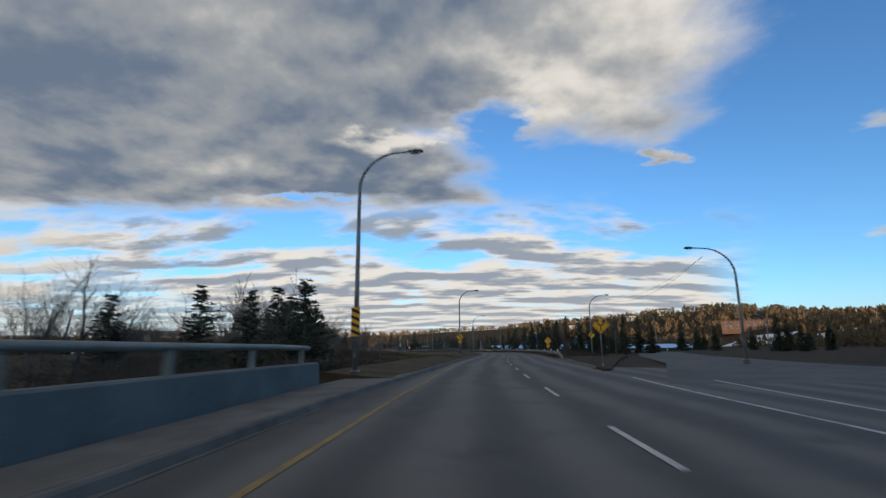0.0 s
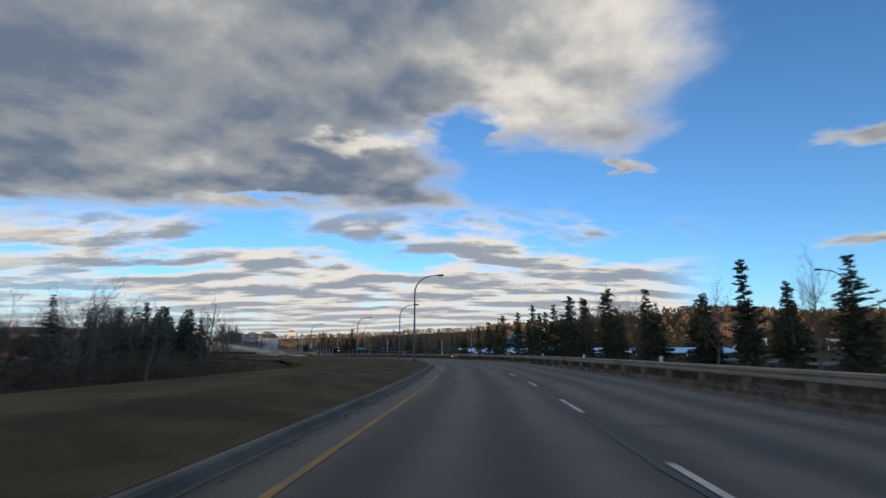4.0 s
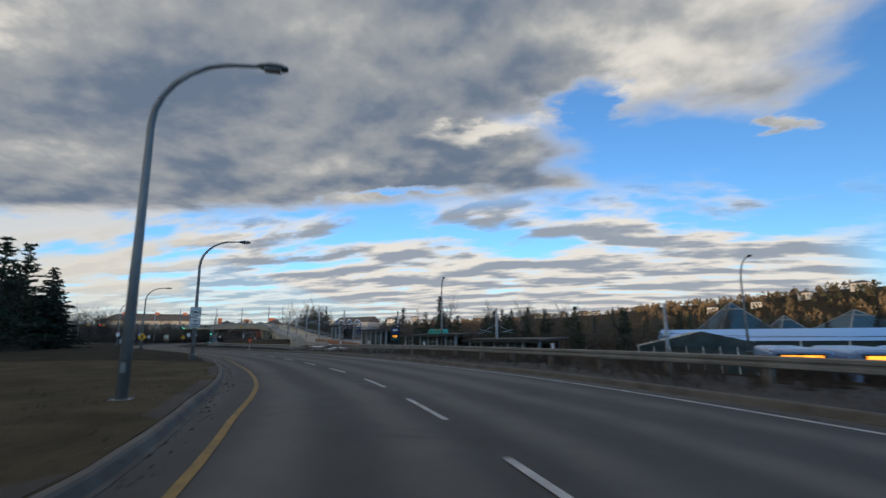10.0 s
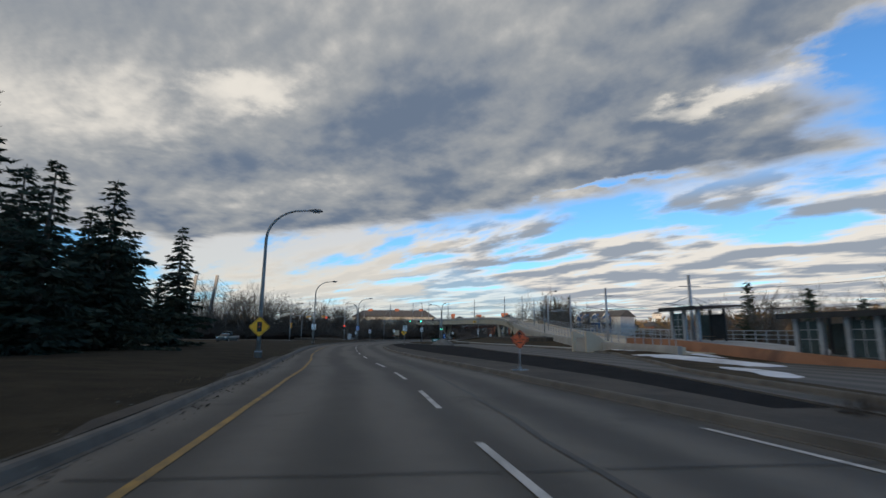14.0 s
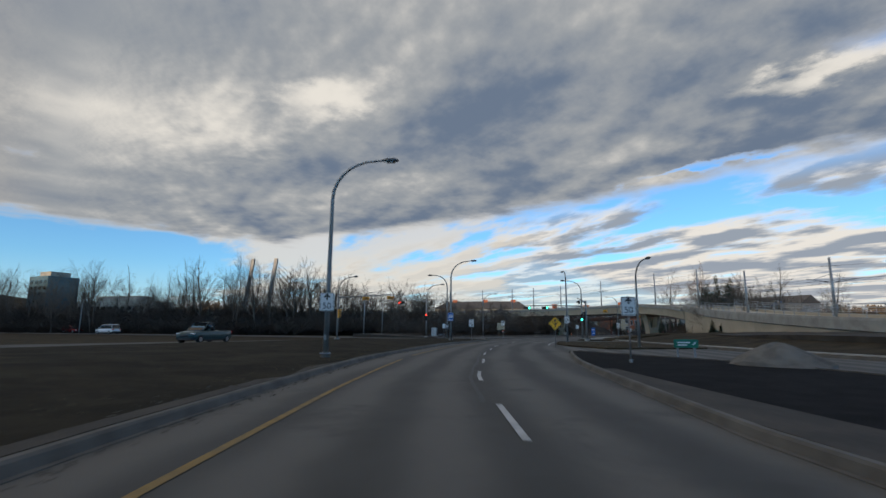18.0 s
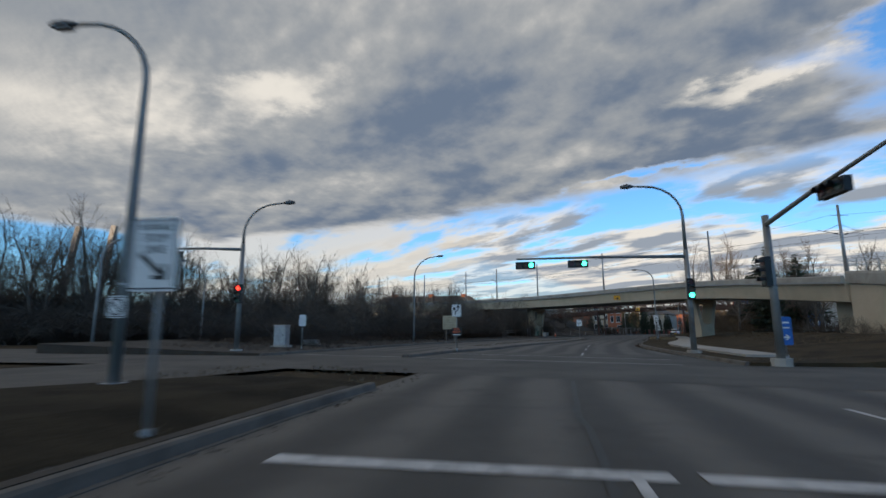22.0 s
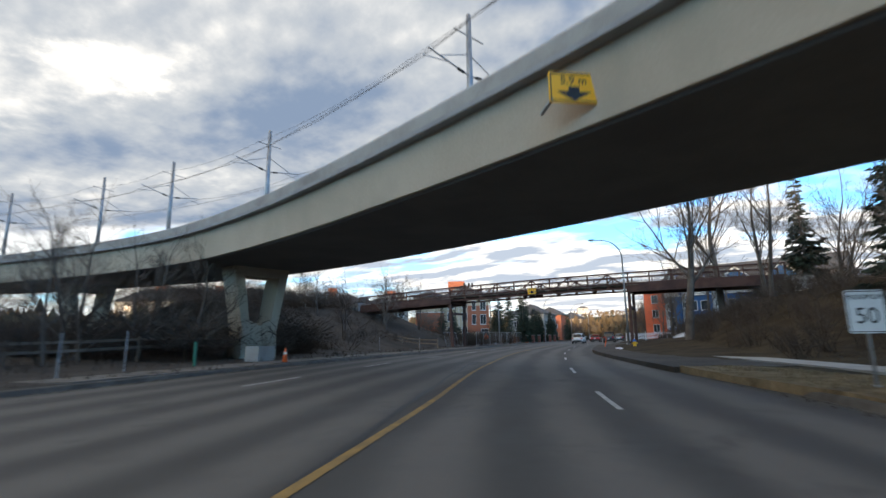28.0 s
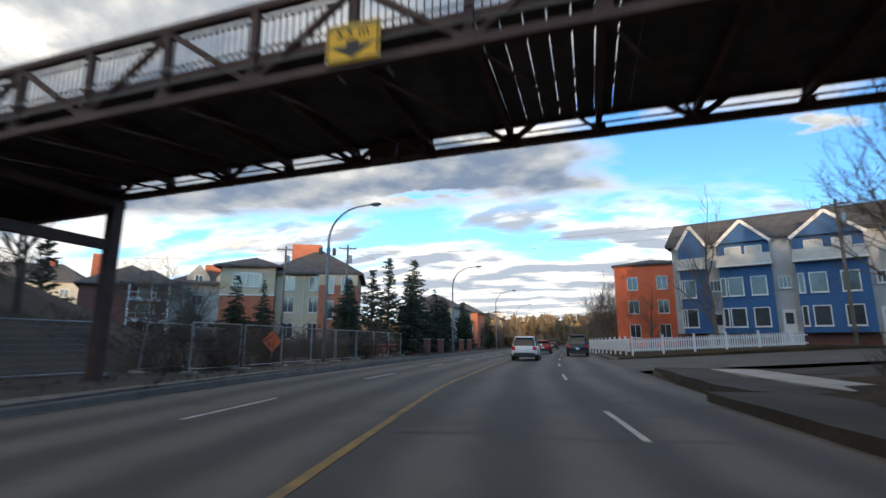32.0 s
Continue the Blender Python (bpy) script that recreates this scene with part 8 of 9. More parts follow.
for s, o, w, bays in ((228.6, 24.2, 2.6, 2), (217.5, 24.2, 7.2, 5), (204.3, 24.2, 12.0, 6), (190.5, 24.2, 11.0, 5)):
    x, y, _ = road(s, o)
    shelter(x, y, w, heading(s) - 90, bays, table(s, STOP_Z)).scale = (1.0, 0.75, 0.72)
x, y, _ = road(203.6, 23.8)
t = thing("roof_sculpture", "row of green metal leaf shapes on the shelter roof", "sculpture", x, y, 1.62, heading(204) - 90)
t.scale = (0.38, 0.8, 0.8)
for k in range(34):
    a, b = R.uniform(-1.1, 1.1), R.uniform(0.5, 1.05)
    q = -5.2 + k * 0.32
    s = Shape().prism([(q - 0.13, 0), (q + 0.13, 0), (q + a * 0.5 + 0.3, b * 0.6), (q + a * 0.4, b), (q + a * 0.3 - 0.25, b * 0.55)], "y", -0.03 + R.uniform(-0.3, 0.3), 0.03 + 0.3)
    part("leaf", s, GREENART if k % 5 else SIGNO, t)
t = thing("stop_pylon", "dark stop pylon with a blue panel and amber digits", "sign pylon", -32.8, 251.1, -1.5, 30)
part("frame", Shape().box(0, 0, 0, 1.7, 0.35, 0.2).box(-0.75, 0, 0, 0.12, 0.3, 5.9).box(0.75, 0, 0, 0.12, 0.3, 6.3), DARKSTEEL, t)
part("top", Shape().prism([(-0.8, 5.8), (0.8, 6.2), (0.8, 6.4), (-0.8, 6.0)], "y", -0.17, 0.17), DARKSTEEL, t)
p = part("panel", Shape().box(0, 0, 3.5, 1.45, 0.3, 2.3), BLACK, t)
part("blue_panel", Shape().box(0, -0.16, 4.6, 1.35, 0.03, 1.1), mat("deep_blue", (0.01, 0.03, 0.10)), p)
part("green_panel", Shape().box(0, -0.16, 3.52, 1.35, 0.03, 0.22), SIGNG, p)
part("badge", Shape().box(0, -0.185, 5.1, 0.9, 0.02, 0.36), SIGNW, p)
t.scale = (0.75, 0.75, 0.75)
letters("7:08", 0.55, p, (0, -0.165, 4.1), AMBER)
part("kiosk", Shape().box(0, 0, 0.1, 2.6, 0.6, 0.12).box(-1.2, 0, 0.1, 0.15, 0.5, 2.6).box(1.2, 0, 0.1, 0.15, 0.5, 2.6).box(0, 0, 2.6, 2.7, 0.7, 0.15), DARKSTEEL, t)
part("poster", Shape().box(0.3, -0.2, 0.6, 0.9, 0.04, 1.6), WOOD, t)
lay("wall", Shape().sweep([[road(q, 22.4, -2.8), road(q, 22.4, table(q, WALL_TOP)), road(q, 22.7, table(q, WALL_TOP)), road(q, 22.7, -2.8)] for q in steps(184, 236, 4)]), mat("terracotta_wall", (0.30, 0.14, 0.075), (0.40, 0.19, 0.105), 0.6, 15, 0.9, stain=(0.14, 0.08, 0.06)), "low terracotta coloured wall below the platform", "wall")

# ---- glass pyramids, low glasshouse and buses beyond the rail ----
# bright and dark copies of one glass, for faces with and without sky reflection
SKYLITGLASS = mat("skylit_glass", (0.05, 0.22, 0.55), (0.07, 0.27, 0.62), 0.05, 0.6, 0.35, bump=0, spec=0.4)
SHADEDGLASS = mat("shaded_glass", (0.012, 0.075, 0.125), (0.02, 0.10, 0.16), 0.05, 0.6, 0.3, bump=0, spec=0.4)


def pyramid(x, y, half, high, turn, z):
    t = thing("glass_pyramid", "blue glass conservatory pyramid with steel mullions", "pyramid", x, y, z, turn, "glass pyramids")
    part("plinth", Shape().box(0, 0, -4, 2 * half + 2, 2 * half + 2, 4.6), CONCRETE, t)
    c = [(-half, -half, 0.6), (half, -half, 0.6), (half, half, 0.6), (-half, half, 0.6)]
    top = (0, 0, high)
    for k in range(4):
        a, b = Vector(c[k]), Vector(c[(k + 1) % 4])
        # the +x face is brighter blue: reflected sky is put into its colour
        f = part("face", Shape().tri(a, b, top), SKYLITGLASS if k == 1 else SHADEDGLASS, t, "sloping glass face")
        sh = Shape()
        for q in range(1, 14):
            p = a.lerp(b, q / 14)
            d = 1 - abs(2 * q / 14 - 1)
            e = p.lerp(Vector(top) + (a.lerp(b, q / 14) - (a + b) / 2) * 0.0, min(1.0, d))
            m = a.lerp(Vector(top), min(1, 2 * q / 14)) if q <= 7 else b.lerp(Vector(top), min(1, 2 * (14 - q) / 14))
            sh.beam(p, m, 0.07, 0.07)
        part("mullions", sh, DARKSTEEL, f)
        part("hip_rib", Shape().beam(a, top, 0.3, 0.3), STEEL, t)
    part("collar", Shape().box(0, 0, high * 0.80, half * 0.46, half * 0.46, 0.3, taper=0.9), CONCRETE, t)
    return t


pyramid(31.4, 327, 8.2, 9.6, 12, 0.3)
pyramid(53.0, 316, 9.0, 7.2, 12, -0.2)
pyramid(45.0, 332, 5.0, 6.2, 12, 0.3)
t = thing("glasshouse", "long low glasshouse with a pale blue roof", "glasshouse", 46, 262, -2.6, -6)
part("wall", Shape().box(0, 0, 0, 84, 18, 3.3), STOPGLASS, t)
part("roof", Shape().prism([(-9.3, 3.3), (9.3, 3.3), (0, 4.9)], "x", -42.3, 42.3), mat("blue_roof", (0.17, 0.36, 0.66), (0.24, 0.44, 0.74), 0.1, 3, 0.3, bump=0.03), t)
for k in range(18):
    part("rib", Shape().box(-42 + k * 4.9, -9.1, 0, 0.15, 0.15, 3.4), TRIM, t)
t = thing("glasshouse", "white framed glasshouse gable beside the bus bays", "glasshouse", 4, 246, -2.6, -6)
part("wall", Shape().box(0, 0, 0, 12, 10, 2.9), STOPGLASS, t)
part("roof", Shape().prism([(-6.2, 2.9), (6.2, 2.9), (0, 4.4)], "y", -5.2, 5.2), STOPGLASS, t)
for k in range(9):
    q = -6 + k * 1.5
    part("rib", Shape().box(q, -5.1, 0, 0.1, 0.1, 2.9 + 1.5 * (1 - abs(q) / 6)), TRIM, t)
BUSBLUE = mat("bus_paint", (0.13, 0.25, 0.47), (0.18, 0.31, 0.54), 1, 20, 0.3, bump=0.02)
for x, y in ((2.3, 218.3), (5.2, 217.3), (8.2, 216.3)):
    t = thing("bus", "pale blue city bus with an amber display standing in its bay", "bus", x, y, -2.35, 165, "buses")
    part("body", loft([(-6, 1.2, 0.4, 2.9, 0.25), (-5.8, 1.27, 0.35, 3.05, 0.22), (5.7, 1.27, 0.35, 3.05, 0.22), (6, 1.22, 0.4, 2.95, 0.25)], 16), BUSBLUE, t)
    part("windscreen", Shape().box(0, 5.99, 1.1, 2.1, 0.06, 1.25), DGLASS, t)
    d = part("display", Shape().box(0, 6.0, 2.45, 1.9, 0.06, 0.4), BLACK, t)
    part("digits", Shape().box(0, 6.035, 2.52, 1.6, 0.02, 0.26), AMBER, d)
    for s in (-1, 1):
        part("side_windows", Shape().box(s * 1.26, -0.4, 1.4, 0.05, 9.6, 1.0), DGLASS, t)
        for q in (-3.4, 3.6):
            w = part("wheel", Shape().tube([(s * 1.0, q, 0.48), (s * 1.28, q, 0.48)], 0.48, 16), RUBBER, t)
            part("rim", Shape().tube([(s * 1.285, q, 0.48), (s * 1.30, q, 0.48)], 0.28, 10), RIM, w)

# ---- on the hills ----
HOUSEW = mat("hill_house", (0.55, 0.52, 0.47), (0.65, 0.62, 0.57), 0.2, 3, 0.8, bump=0)
for k in range(26):
    a = radians(-14 + k * 2.1 + R.uniform(-0.8, 0.8) if k < 16 else 20 + (k - 16) * 4.2)
    r = R.uniform(800, 840) if k < 16 else R.uniform(600, 660)
    x, y = CENTRE[0] + r * math.sin(a), CENTRE[1] + r * math.cos(a)
    t = thing("house", "small pale house on the far ridge", "house", x, y, ridge(x, y), R.uniform(-20, 20) - math.degrees(a), "ridge houses")
    w, h = R.uniform(9, 18), R.uniform(5, 8)
    part("wall", Shape().box(0, 0, -2, w, 9, h + 2), HOUSEW, t)
    part("roof", hip(-w / 2, w / 2, -4.5, 4.5, h, 2.4), SHINGLE, t)
    for q in (-0.28, 0.0, 0.28):
        window(t, q * w, -4.5, h * 0.45, 1.6, 1.6)
x, y = 253.0, 514.0
t = thing("apartment_house", "long red brick building high on the valley side", "house", x, y, ridge(x, y) + 1, -29)
part("wall", Shape().box(0, 0, -4, 40, 12, 12), mat("hill_brick", (0.13, 0.070, 0.050), (0.19, 0.105, 0.075), 0.3, 4, 0.9), t)
part("roof", Shape().box(0, 0, 8, 40.6, 12.6, 0.6), SHINGLE, t)
for i in range(8):
    for z in (0.8, 4.2):
        window(t, -16.5 + i * 4.7, -6.0, z, 2.2, 2.2)
t = thing("apartment_house", "dark condominium block behind the railway", "house", -262, 520, 4, 20)
part("wall", Shape().box(0, 0, -5, 60, 14, 16), GREIGE, t)
part("roof", hip(-30, 30, -7, 7, 11, 5), SHINGLE, t)
for i in range(10):
    for z in (1, 4.2, 7.4):
        window(t, -26 + i * 5.8, -7, z, 1.8, 1.8)
for q in (-18, 2, 20):
    part("chimney", Shape().box(q, 0, 13, 3, 2, 4), BRICK, t)
for a0, a1, r0, r1 in SNOWY[:2]:
    rows = []
    for r in steps(r0, r1, 8):
        row = []
        for a in steps(a0, a1, 1.0):
            x, y = CENTRE[0] + r * math.sin(radians(a)), CENTRE[1] + r * math.cos(radians(a))
            row.append((x, y, ridge(x, y) + 0.6))
        rows.append(row)
    tagged(part("snow_slope", Shape().sweep(rows, closed=False), SNOW, smooth=True), "snow-covered ski slope on the valley side", "snow", kind="structure")

# ---- towers beyond the woods ----
TOWERGLASS = mat("tower_glass", (0.05, 0.09, 0.11), (0.10, 0.15, 0.17), 0.1, 1, 0.15, bump=0)
for x, y, w, high, turn, label in ((-393, 282, 16, 27, 20, "slim glass apartment tower beyond the woods"), (-366, 318, 46, 15, 25, "broad tan apartment block beyond the woods")):
    t = thing("apartment_house", label, "house", x, y, -1, turn)
    part("wall", Shape().box(0, 0, 0, w, 14, high), TOWERGLASS if w < 20 else GREIGE, t)
    part("roof", Shape().box(0, 0, high, w * 0.6, 9, 2.5), GREIGE, t)
    for i in range(int(w / 4)):
        for k in range(int(high / 3.2)):
            if k * 3.2 > high * 0.35:
                part("window", Shape().box(-w / 2 + 2.2 + i * 4, -7.03, 1 + k * 3.2, 2.4, 0.12, 1.7), DGLASS, t)


# ---- grass, litter and wear along the roads ----
Q = random.Random(23)


def tufts(name, label, n, a, b, lo, hi, h0, h1, z, material=BLADE, blades=4):
    """Tufts of dead grass scattered over a strip of the verge."""
    sh = Shape()
    for _ in range(n):
        s = Q.uniform(a, b)
        l, h = table(s, lo), table(s, hi)
        o = l + (h - l) * Q.random() ** 0.8
        if noise.noise((s * 0.25, o * 0.5, 4)) < Q.uniform(-0.5, 0.2):
            continue
        x, y, _ = road(s, o)
        g = z(s, o) if callable(z) else z
        for k in range(blades):
            d, e = Q.uniform(0, 6.28), Q.uniform(h0, h1)
            c, t = math.cos(d), math.sin(d)
            w, lean = Q.uniform(0.008, 0.022), Q.uniform(0.2, 0.9) * e
            px, py = x + Q.uniform(-0.08, 0.08), y + Q.uniform(-0.08, 0.08)
            sh.tri((px - t * w, py + c * w, g - 0.02), (px + t * w, py - c * w, g - 0.02), (px + c * lean, py + t * lean, g + e))
    return tagged(part(name, sh, material), label, "grass", kind="stuff")


med_z = lambda s, o: 0.13 - (0.012 * max(0.0, -o - 8) if s > 150 else 0.30 * max(0.0, -o - 9) * min(1.0, (150 - s) / 20)) + 0.05 * noise.noise((s * 0.2, o * 0.3, 0))
bank_l = lambda s, o: 0.14 + (0.06 * max(0.0, min(8.0, -o - 4))) * (1 if s < 60 else max(0.0, (76 - s) / 16)) + 0.05 * noise.noise((s * 0.2, o * 0.3, 0))
side_r = lambda s, o: 0.14 + bank_z(s, o)
tufts("grass", "matted dead grass on the wide median", 9000, 76, 314, [(s, o - 7) for s, o in KL], [(s, o - 0.35) for s, o in KL], 0.03, 0.10, med_z)
tufts("grass", "matted dead grass on the bank", 3000, 28, 76, [(s, o - 9) for s, o in KL], [(s, o - 0.35) for s, o in KL], 0.04, 0.14, bank_l)
tufts("weeds", "dead weeds below the guard rail", 4200, 58, 206, [(58, 7.6), (106, 8.6), (193, 7.8), (206, 6.6)], [(58, 9.5), (106, 12.5), (193, 11), (206, 8)], 0.08, 0.42, 0.10, SHRUB)
tufts("grass", "dry grass on the corner lawn", 1800, 285, 308, [(285, 9.8), (290, 7.5), (308, 6.7)], [(285, 10.4), (290, 18), (308, 20)], 0.03, 0.09, 0.11)
tufts("grass", "dry grass beside the avenue", 5200, 320, 446, [(s, o + 0.3) for s, o in KR3], [(320, 20), (446, 22)], 0.03, 0.12, side_r)
tufts("grass", "flattened tan grass, trampled beside the kerb", 4200, 371, 391.5, [(371, 7.0), (382, 7.0), (391.5, 6.8)], [(371, 9.9), (385, 10.6), (391.5, 9.0)], 0.02, 0.07, 0.215, TAN)
tufts("weeds", "dead weeds and leaves on the dark verge", 5200, 324, 446, [(322, -24), (384, -24), (446, -22)], [(s, o - 0.3) for s, o in KLL], 0.05, 0.30, lambda s, o: 0.12 + max(0.0, -o - 14) * (0.30 if 409 < s < 445 else 0.03), SHRUB)


def litter(n, a, b, off, spread, z, material, label, r0=0.012, r1=0.04):
    """Grit, clods and dead leaves swept against a kerb."""
    sh = Shape()
    for _ in range(n):
        s = Q.uniform(a, b)
        x, y, _ = road(s, table(s, off) + Q.gauss(0, spread))
        r = Q.uniform(r0, r1)
        p = [(x + math.cos(k * 2.09 + Q.random()) * r, y + math.sin(k * 2.09 + Q.random()) * r, z) for k in range(3)]
        t = (x, y, z + r * Q.uniform(0.3, 0.9))
        sh.tri(p[0], p[1], t).tri(p[1], p[2], t).tri(p[2], p[0], t)
    return tagged(part("litter", sh, material), label, "litter", kind="stuff")


litter(2600, 28, 314, [(s, o + 0.22) for s, o in KL], 0.10, 0.004, SOIL, "grit and dead leaves in the gutter")
litter(1400, 28, 314, [(s, o - 0.5) for s, o in KL], 0.25, 0.15, GRAVEL, "pale grit on the soil beside the kerb")
litter(1400, 322, 446, [(s, o - 0.25) for s, o in KR3], 0.12, 0.004, SOIL, "grit and dead leaves in the gutter")
litter(1400, 322, 446, [(s, o + 0.25) for s, o in KLL], 0.14, 0.004, SOIL, "grit and dead leaves in the gutter")
litter(700, 322, 375, [(322, -6), (350, -4.6), (375, -2.2)], 0.8, 0.147, SOIL, "grit on the median")
litter(500, 60, 206, [(60, 7.0), (106, 8.0), (193, 7.2), (206, 5.9)], 0.1, 0.004, SOIL, "grit in the gutter")

def blot(s, o, long, wide, z, material, name, label, category, seed=0):
    """A flat patch with an uneven outline, lying along the road."""
    sh, n = Shape(), 22
    ring = []
    for k in range(n):
        a = 2 * math.pi * k / n
        f = 0.75 + 0.45 * noise.noise((math.cos(a) * 1.6, math.sin(a) * 1.6, seed * 3.1))
        ring.append(road(s + math.cos(a) * long / 2 * f, o + math.sin(a) * wide / 2 * f, z))
    c = road(s, o, z + 0.002)
    for k in range(n):
        sh.tri(c, ring[k], ring[(k + 1) % n])
    return tagged(part(name, sh, material), label, category, kind="structure")


for k, (s, o, l, w) in enumerate(((336, 3.6, 4.0, 1.0), (398, -1.0, 4.5, 0.9), (60, 2.0, 7.0, 1.5), (166, 1.4, 8.0, 1.3), (244, -0.4, 7.0, 1.2))):
    blot(s, o, l, w, 0.0066, mat("dark_patch", (0.056, 0.053, 0.048), (0.092, 0.086, 0.077), 1.0, 40, 0.85, bump=0.2) if k == 0 else bpy.data.materials["dark_patch"], "road_patch", "dark repair patch in the asphalt", "patch", k + 5)
for k, (s, o) in enumerate(((339, -5.2), (342, -4.3), (345.5, -5.4), (348, -4.4), (351.5, -5.2), (354, -3.9), (357.5, -4.6), (361, -4.0), (364, -3.2), (367, -3.6))):
    blot(s, o, Q.uniform(0.9, 1.8), Q.uniform(0.2, 0.45), 0.150, SOIL, "weed_patch", "dark weeds growing through the median paving", "weeds", k + 20)
tufts("weeds", "dark weeds on the median", 500, 336, 369, [(336, -5.8), (350, -5.8), (369, -3.9)], [(336, -3.9), (350, -3.6), (369, -2.6)], 0.03, 0.09, 0.147, SHRUB)

# drain grates at the kerb
for s in (346.0, 371.0, 399.0, 424.0):
    x, y, _ = road(s, table(s, KR3) - 0.3)
    t = thing("drain_grate", "rusty iron drain grate in the gutter", "drain", x, y, 0.003, heading(s), "drains")
    part("frame", Shape().box(0, 0.42, 0, 0.42, 0.05, 0.012).box(0, -0.42, 0, 0.42, 0.05, 0.012).box(0.2, 0, 0, 0.04, 0.8, 0.012).box(-0.2, 0, 0, 0.04, 0.8, 0.012), RUST, t)
    for k in range(7):
        part("bar", Shape().box(0, -0.33 + k * 0.11, 0, 0.36, 0.045, 0.010), RUST, t)

# slack cable between two lamps of the branch road
a, b = Vector(road(37.0, 16.4, 7.85)), Vector(road(72.0, 16.8, 8.15))
tagged(part("cable", Shape().tube([tuple(a.lerp(b, k / 10) + Vector((0, 0, -1.6 * 4 * k / 10 * (1 - k / 10)))) for k in range(11)], 0.012, 4), BLACK), "slack black cable strung between two street lamps", "cable")

# blue direction board by the crossing signal
x, y, _ = road(320.6, 9.9)
t = sign_post(x, y, heading(316), 1.7, "small blue direction board with a white arrow", 0.15)
sign_panel(t, 1.12, 0.5, 1.1, SIGNB, "blue plate", [([(-0.15, -0.25), (0.12, -0.25)], 0.07, SIGNW), ([(0.02, -0.15), (0.13, -0.25), (0.02, -0.35)], 0.05, SIGNW), ([(-0.17, 0.32), (0.17, 0.32)], 0.07, SIGNW), ([(-0.17, 0.12), (0.17, 0.12)], 0.06, SIGNW)], border=None, y=-0.05)

# heap of soil left on the island
sh, rows = Shape(), []
for k in range(7):
    r, z = (1.7, 1.55, 1.25, 0.9, 0.55, 0.22, 0.04)[k], (0.0, 0.14, 0.34, 0.55, 0.72, 0.82, 0.86)[k]
    rows.append([(math.cos(a) * r * (1 + 0.25 * noise.noise((math.cos(a) * 2, math.sin(a) * 2, k * 0.4))), math.sin(a) * r * 0.8 * (1 + 0.25 * noise.noise((math.cos(a) * 2, math.sin(a) * 2, 5 + k * 0.4))), z + 0.06 * noise.noise((a * 3, k, 2))) for a in [2 * math.pi * q / 18 for q in range(19)]])
t = part("soil_mound", sh.sweep(rows, closed=False), GRAVEL)
x, y, _ = road(264.5, 11.4)
t.matrix_basis = pose(x, y, 0.10)
tagged(t, "low heap of brown soil on the black island", "heap")

# leaning masts of the cable-stayed bridge beyond the woods
for x, y in ((-257.8, 321.9), (-250.6, 328.0)):
    t = thing("bridge_mast", "leaning mast of a cable-stayed bridge beyond the trees", "bridge mast", x, y, -1, 44)
    part("mast", Shape().beam((0, 0, 0), (3.2, 0, 27.5), 1.1, 1.1), POLE, t)
    for k in range(5):
        part("stay", Shape().tube([(3.1, 0, 26.5 - k * 1.2), (26 - k * 4, 0, 8)], 0.06, 4), BLACK, t)

# green marker post and an abandoned rubble block by the viaduct foot
x, y, _ = road(393.5, -13.2)
t = thing("marker_post", "short green steel marker post in the gravel", "post", x, y, 0.1, 0)
part("post", Shape().box(0, 0, -0.2, 0.09, 0.09, 1.35), mat("green_paint", (0.03, 0.16, 0.11), (0.05, 0.22, 0.15), 2, 30, 0.5), t)
x, y, _ = road(398.4, -13.0)
t = thing("concrete_block", "grey concrete block beside the viaduct pier", "block", x, y, 0.1, heading(399))
part("block", Shape().box(0, 0, -0.1, 0.8, 1.7, 0.95), CONCRETE, t)
for s, o, h in ((387.5, -13.6, 1.5), (390.5, -13.9, 1.6), (414.0, -12.0, 1.3), (420.0, -10.6, 1.2)):
    x, y, _ = road(s, o)
    t = thing("fence_stake", "thin steel stake in the verge", "stake", x, y, 0.1, 0, "verge stakes")
    part("rod", Shape().tube([(0, 0, -0.2), (0.02, 0, h)], 0.025, 6), STEEL, t)


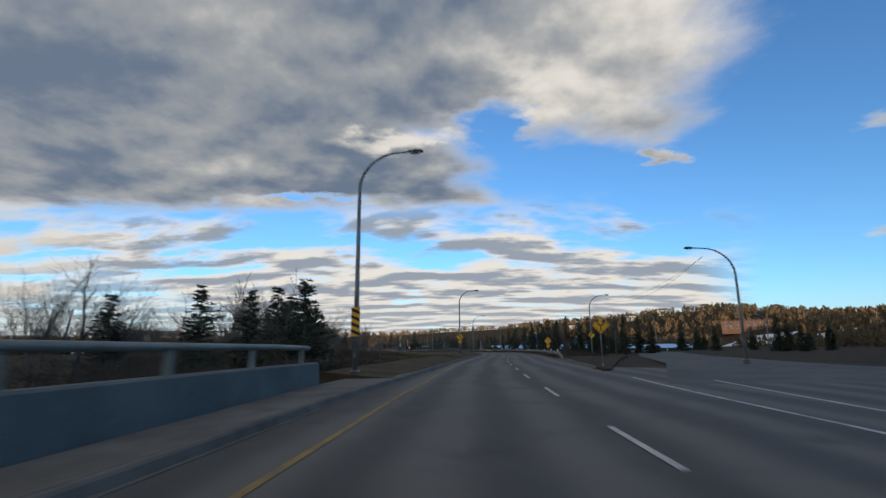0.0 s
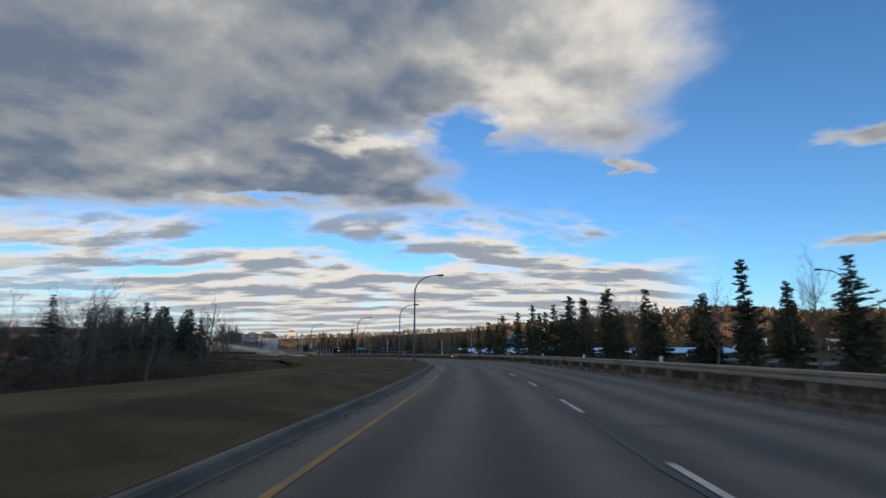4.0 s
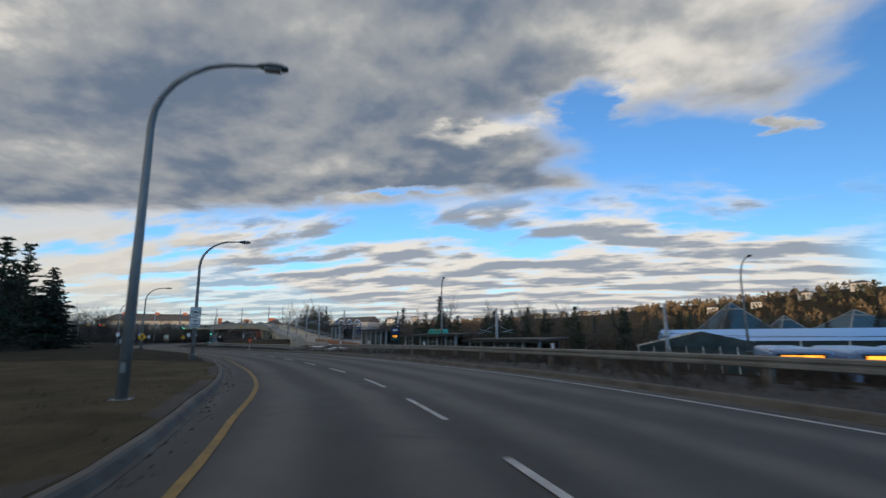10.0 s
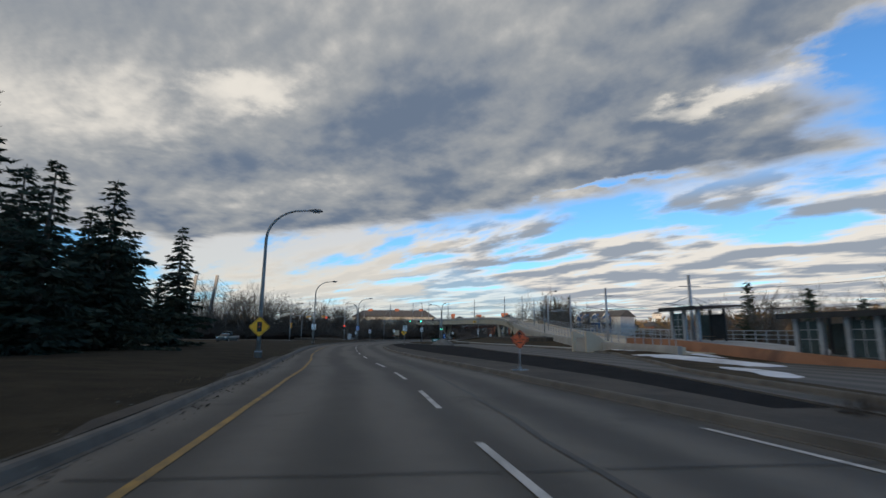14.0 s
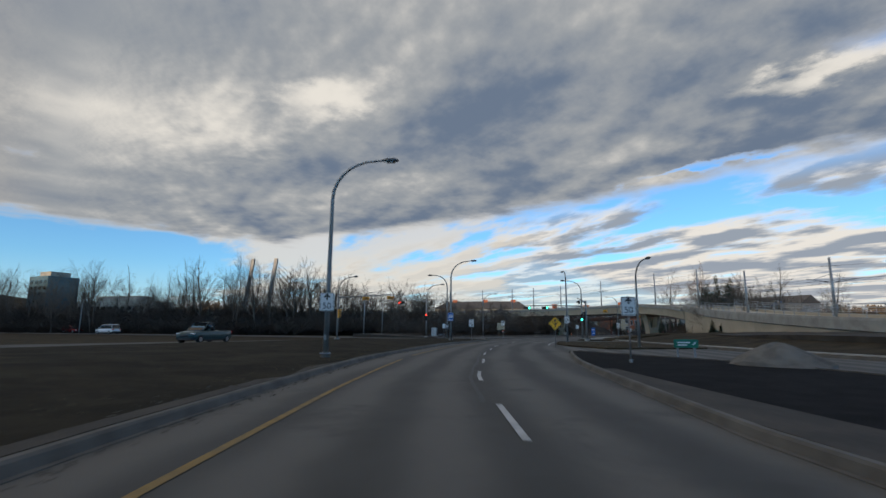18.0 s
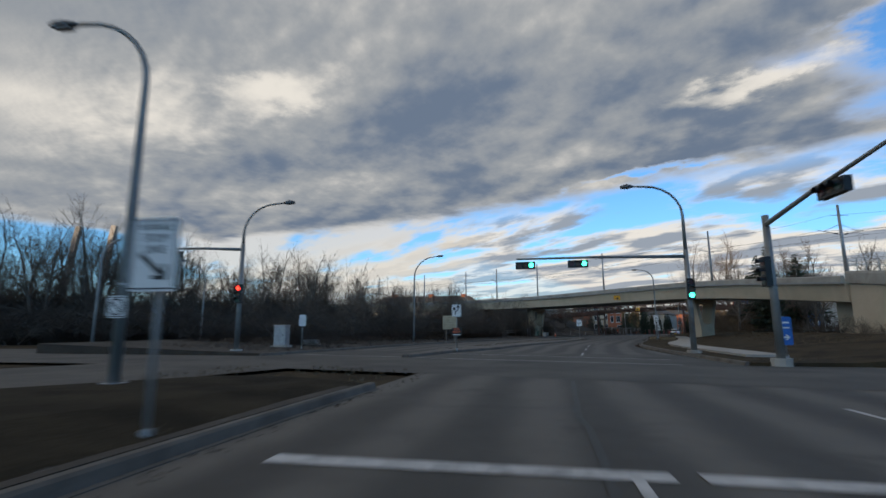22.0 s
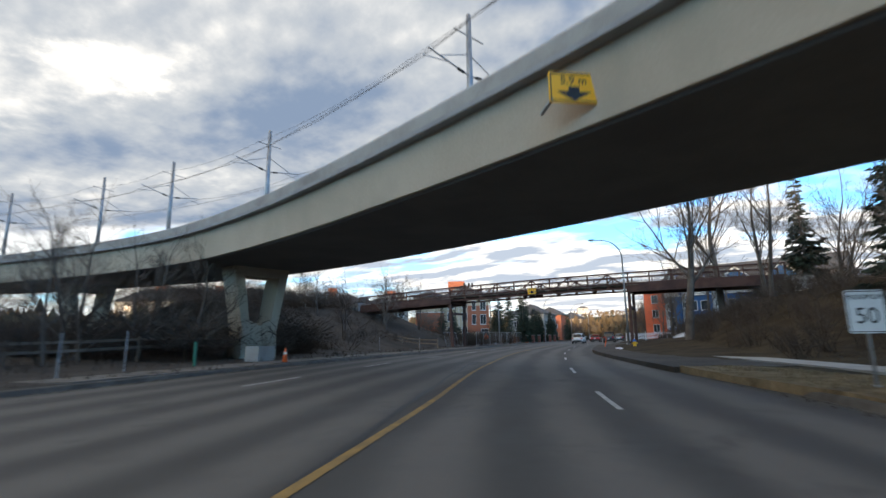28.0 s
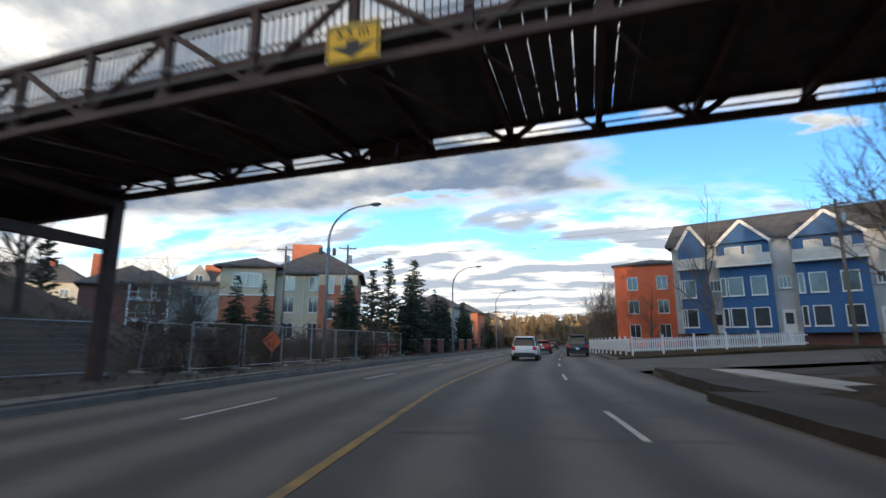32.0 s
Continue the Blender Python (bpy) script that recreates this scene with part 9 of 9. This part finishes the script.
# ---- the true line of the avenue ----
# beyond the crossing the road swings less to the right than the base line of the plan; all that stands there turns with it
SWING = [(290, 0.0), (315, -0.49), (340, 2.27), (365, 4.16), (390, 7.83), (415, 13.70), (440, 17.57)]
_s = np.arange(RUN[0], RUN[-1], 3.0)
_old = np.array([road(q)[:2] for q in _s])
_way = np.gradient(_old, axis=0)
_way /= np.hypot(*_way.T)[:, None]
_turn = np.radians(np.interp(_s, [r[0] for r in SWING], [r[1] for r in SWING]))
_d = np.diff(_old, axis=0)
_c, _n = np.cos((_turn[:-1] + _turn[1:]) / 2), np.sin((_turn[:-1] + _turn[1:]) / 2)
_true = np.vstack([_old[:1], _old[0] + np.cumsum(np.stack([_c * _d[:, 0] - _n * _d[:, 1], _n * _d[:, 0] + _c * _d[:, 1]], 1), 0)])


def swing(xy):
    """Places on the plan, as rows of x and y, carried to the true line, and the turn there in radians."""
    xy = np.asarray(xy)
    out, turn = xy.copy(), np.zeros(len(xy))
    some = np.flatnonzero((xy[:, 1] > 255) & (xy[:, 0] < -60) & (xy[:, 1] - 0.55 * xy[:, 0] > 320))       # the rest stays
    for part_ in np.array_split(some, len(some) // 20000 + 1):
        p = xy[part_]
        near = np.hypot(_old[None, :, 0] - p[:, :1], _old[None, :, 1] - p[:, 1:2]).argmin(1)
        s = _s[near] + ((p - _old[near]) * _way[near]).sum(1)
        a, b, t = (np.stack([np.interp(s, _s, m[:, 0]), np.interp(s, _s, m[:, 1])], 1) if m.ndim > 1 else np.interp(s, _s, m) for m in (_old, _true, _turn))
        q, c, n = p - a, np.cos(t), np.sin(t)
        out[part_] = b + np.stack([c * q[:, 0] - n * q[:, 1], n * q[:, 0] + c * q[:, 1]], 1)
        turn[part_] = t
    return out, turn


def carry(ob):
    """Turn one top-level thing, or the points of one that is drawn in place, to the true line."""
    x, y, z = ob.matrix_basis.translation
    if ob.name.startswith(("ground", "far_")) or ob.type not in ("EMPTY", "MESH"):
        return
    if abs(x) + abs(y) > 0.01:
        to, turn = swing(np.array([[x, y]]))
        ob.matrix_basis = Matrix.Translation((to[0][0], to[0][1], z)) @ Matrix.Rotation(float(turn[0]), 4, "Z") @ Matrix.Translation((-x, -y, -z)) @ ob.matrix_basis
        return
    if ob.type == "MESH":
        flat = np.empty(len(ob.data.vertices) * 3)
        ob.data.vertices.foreach_get("co", flat)
        flat = flat.reshape(-1, 3)
        flat[:, :2] = swing(flat[:, :2])[0]
        ob.data.vertices.foreach_set("co", flat.ravel())
        ob.data.update()
    for kid in ob.children:
        carry(kid)


for ob in [o for o in scene.objects if o.parent is None]:
    carry(ob)
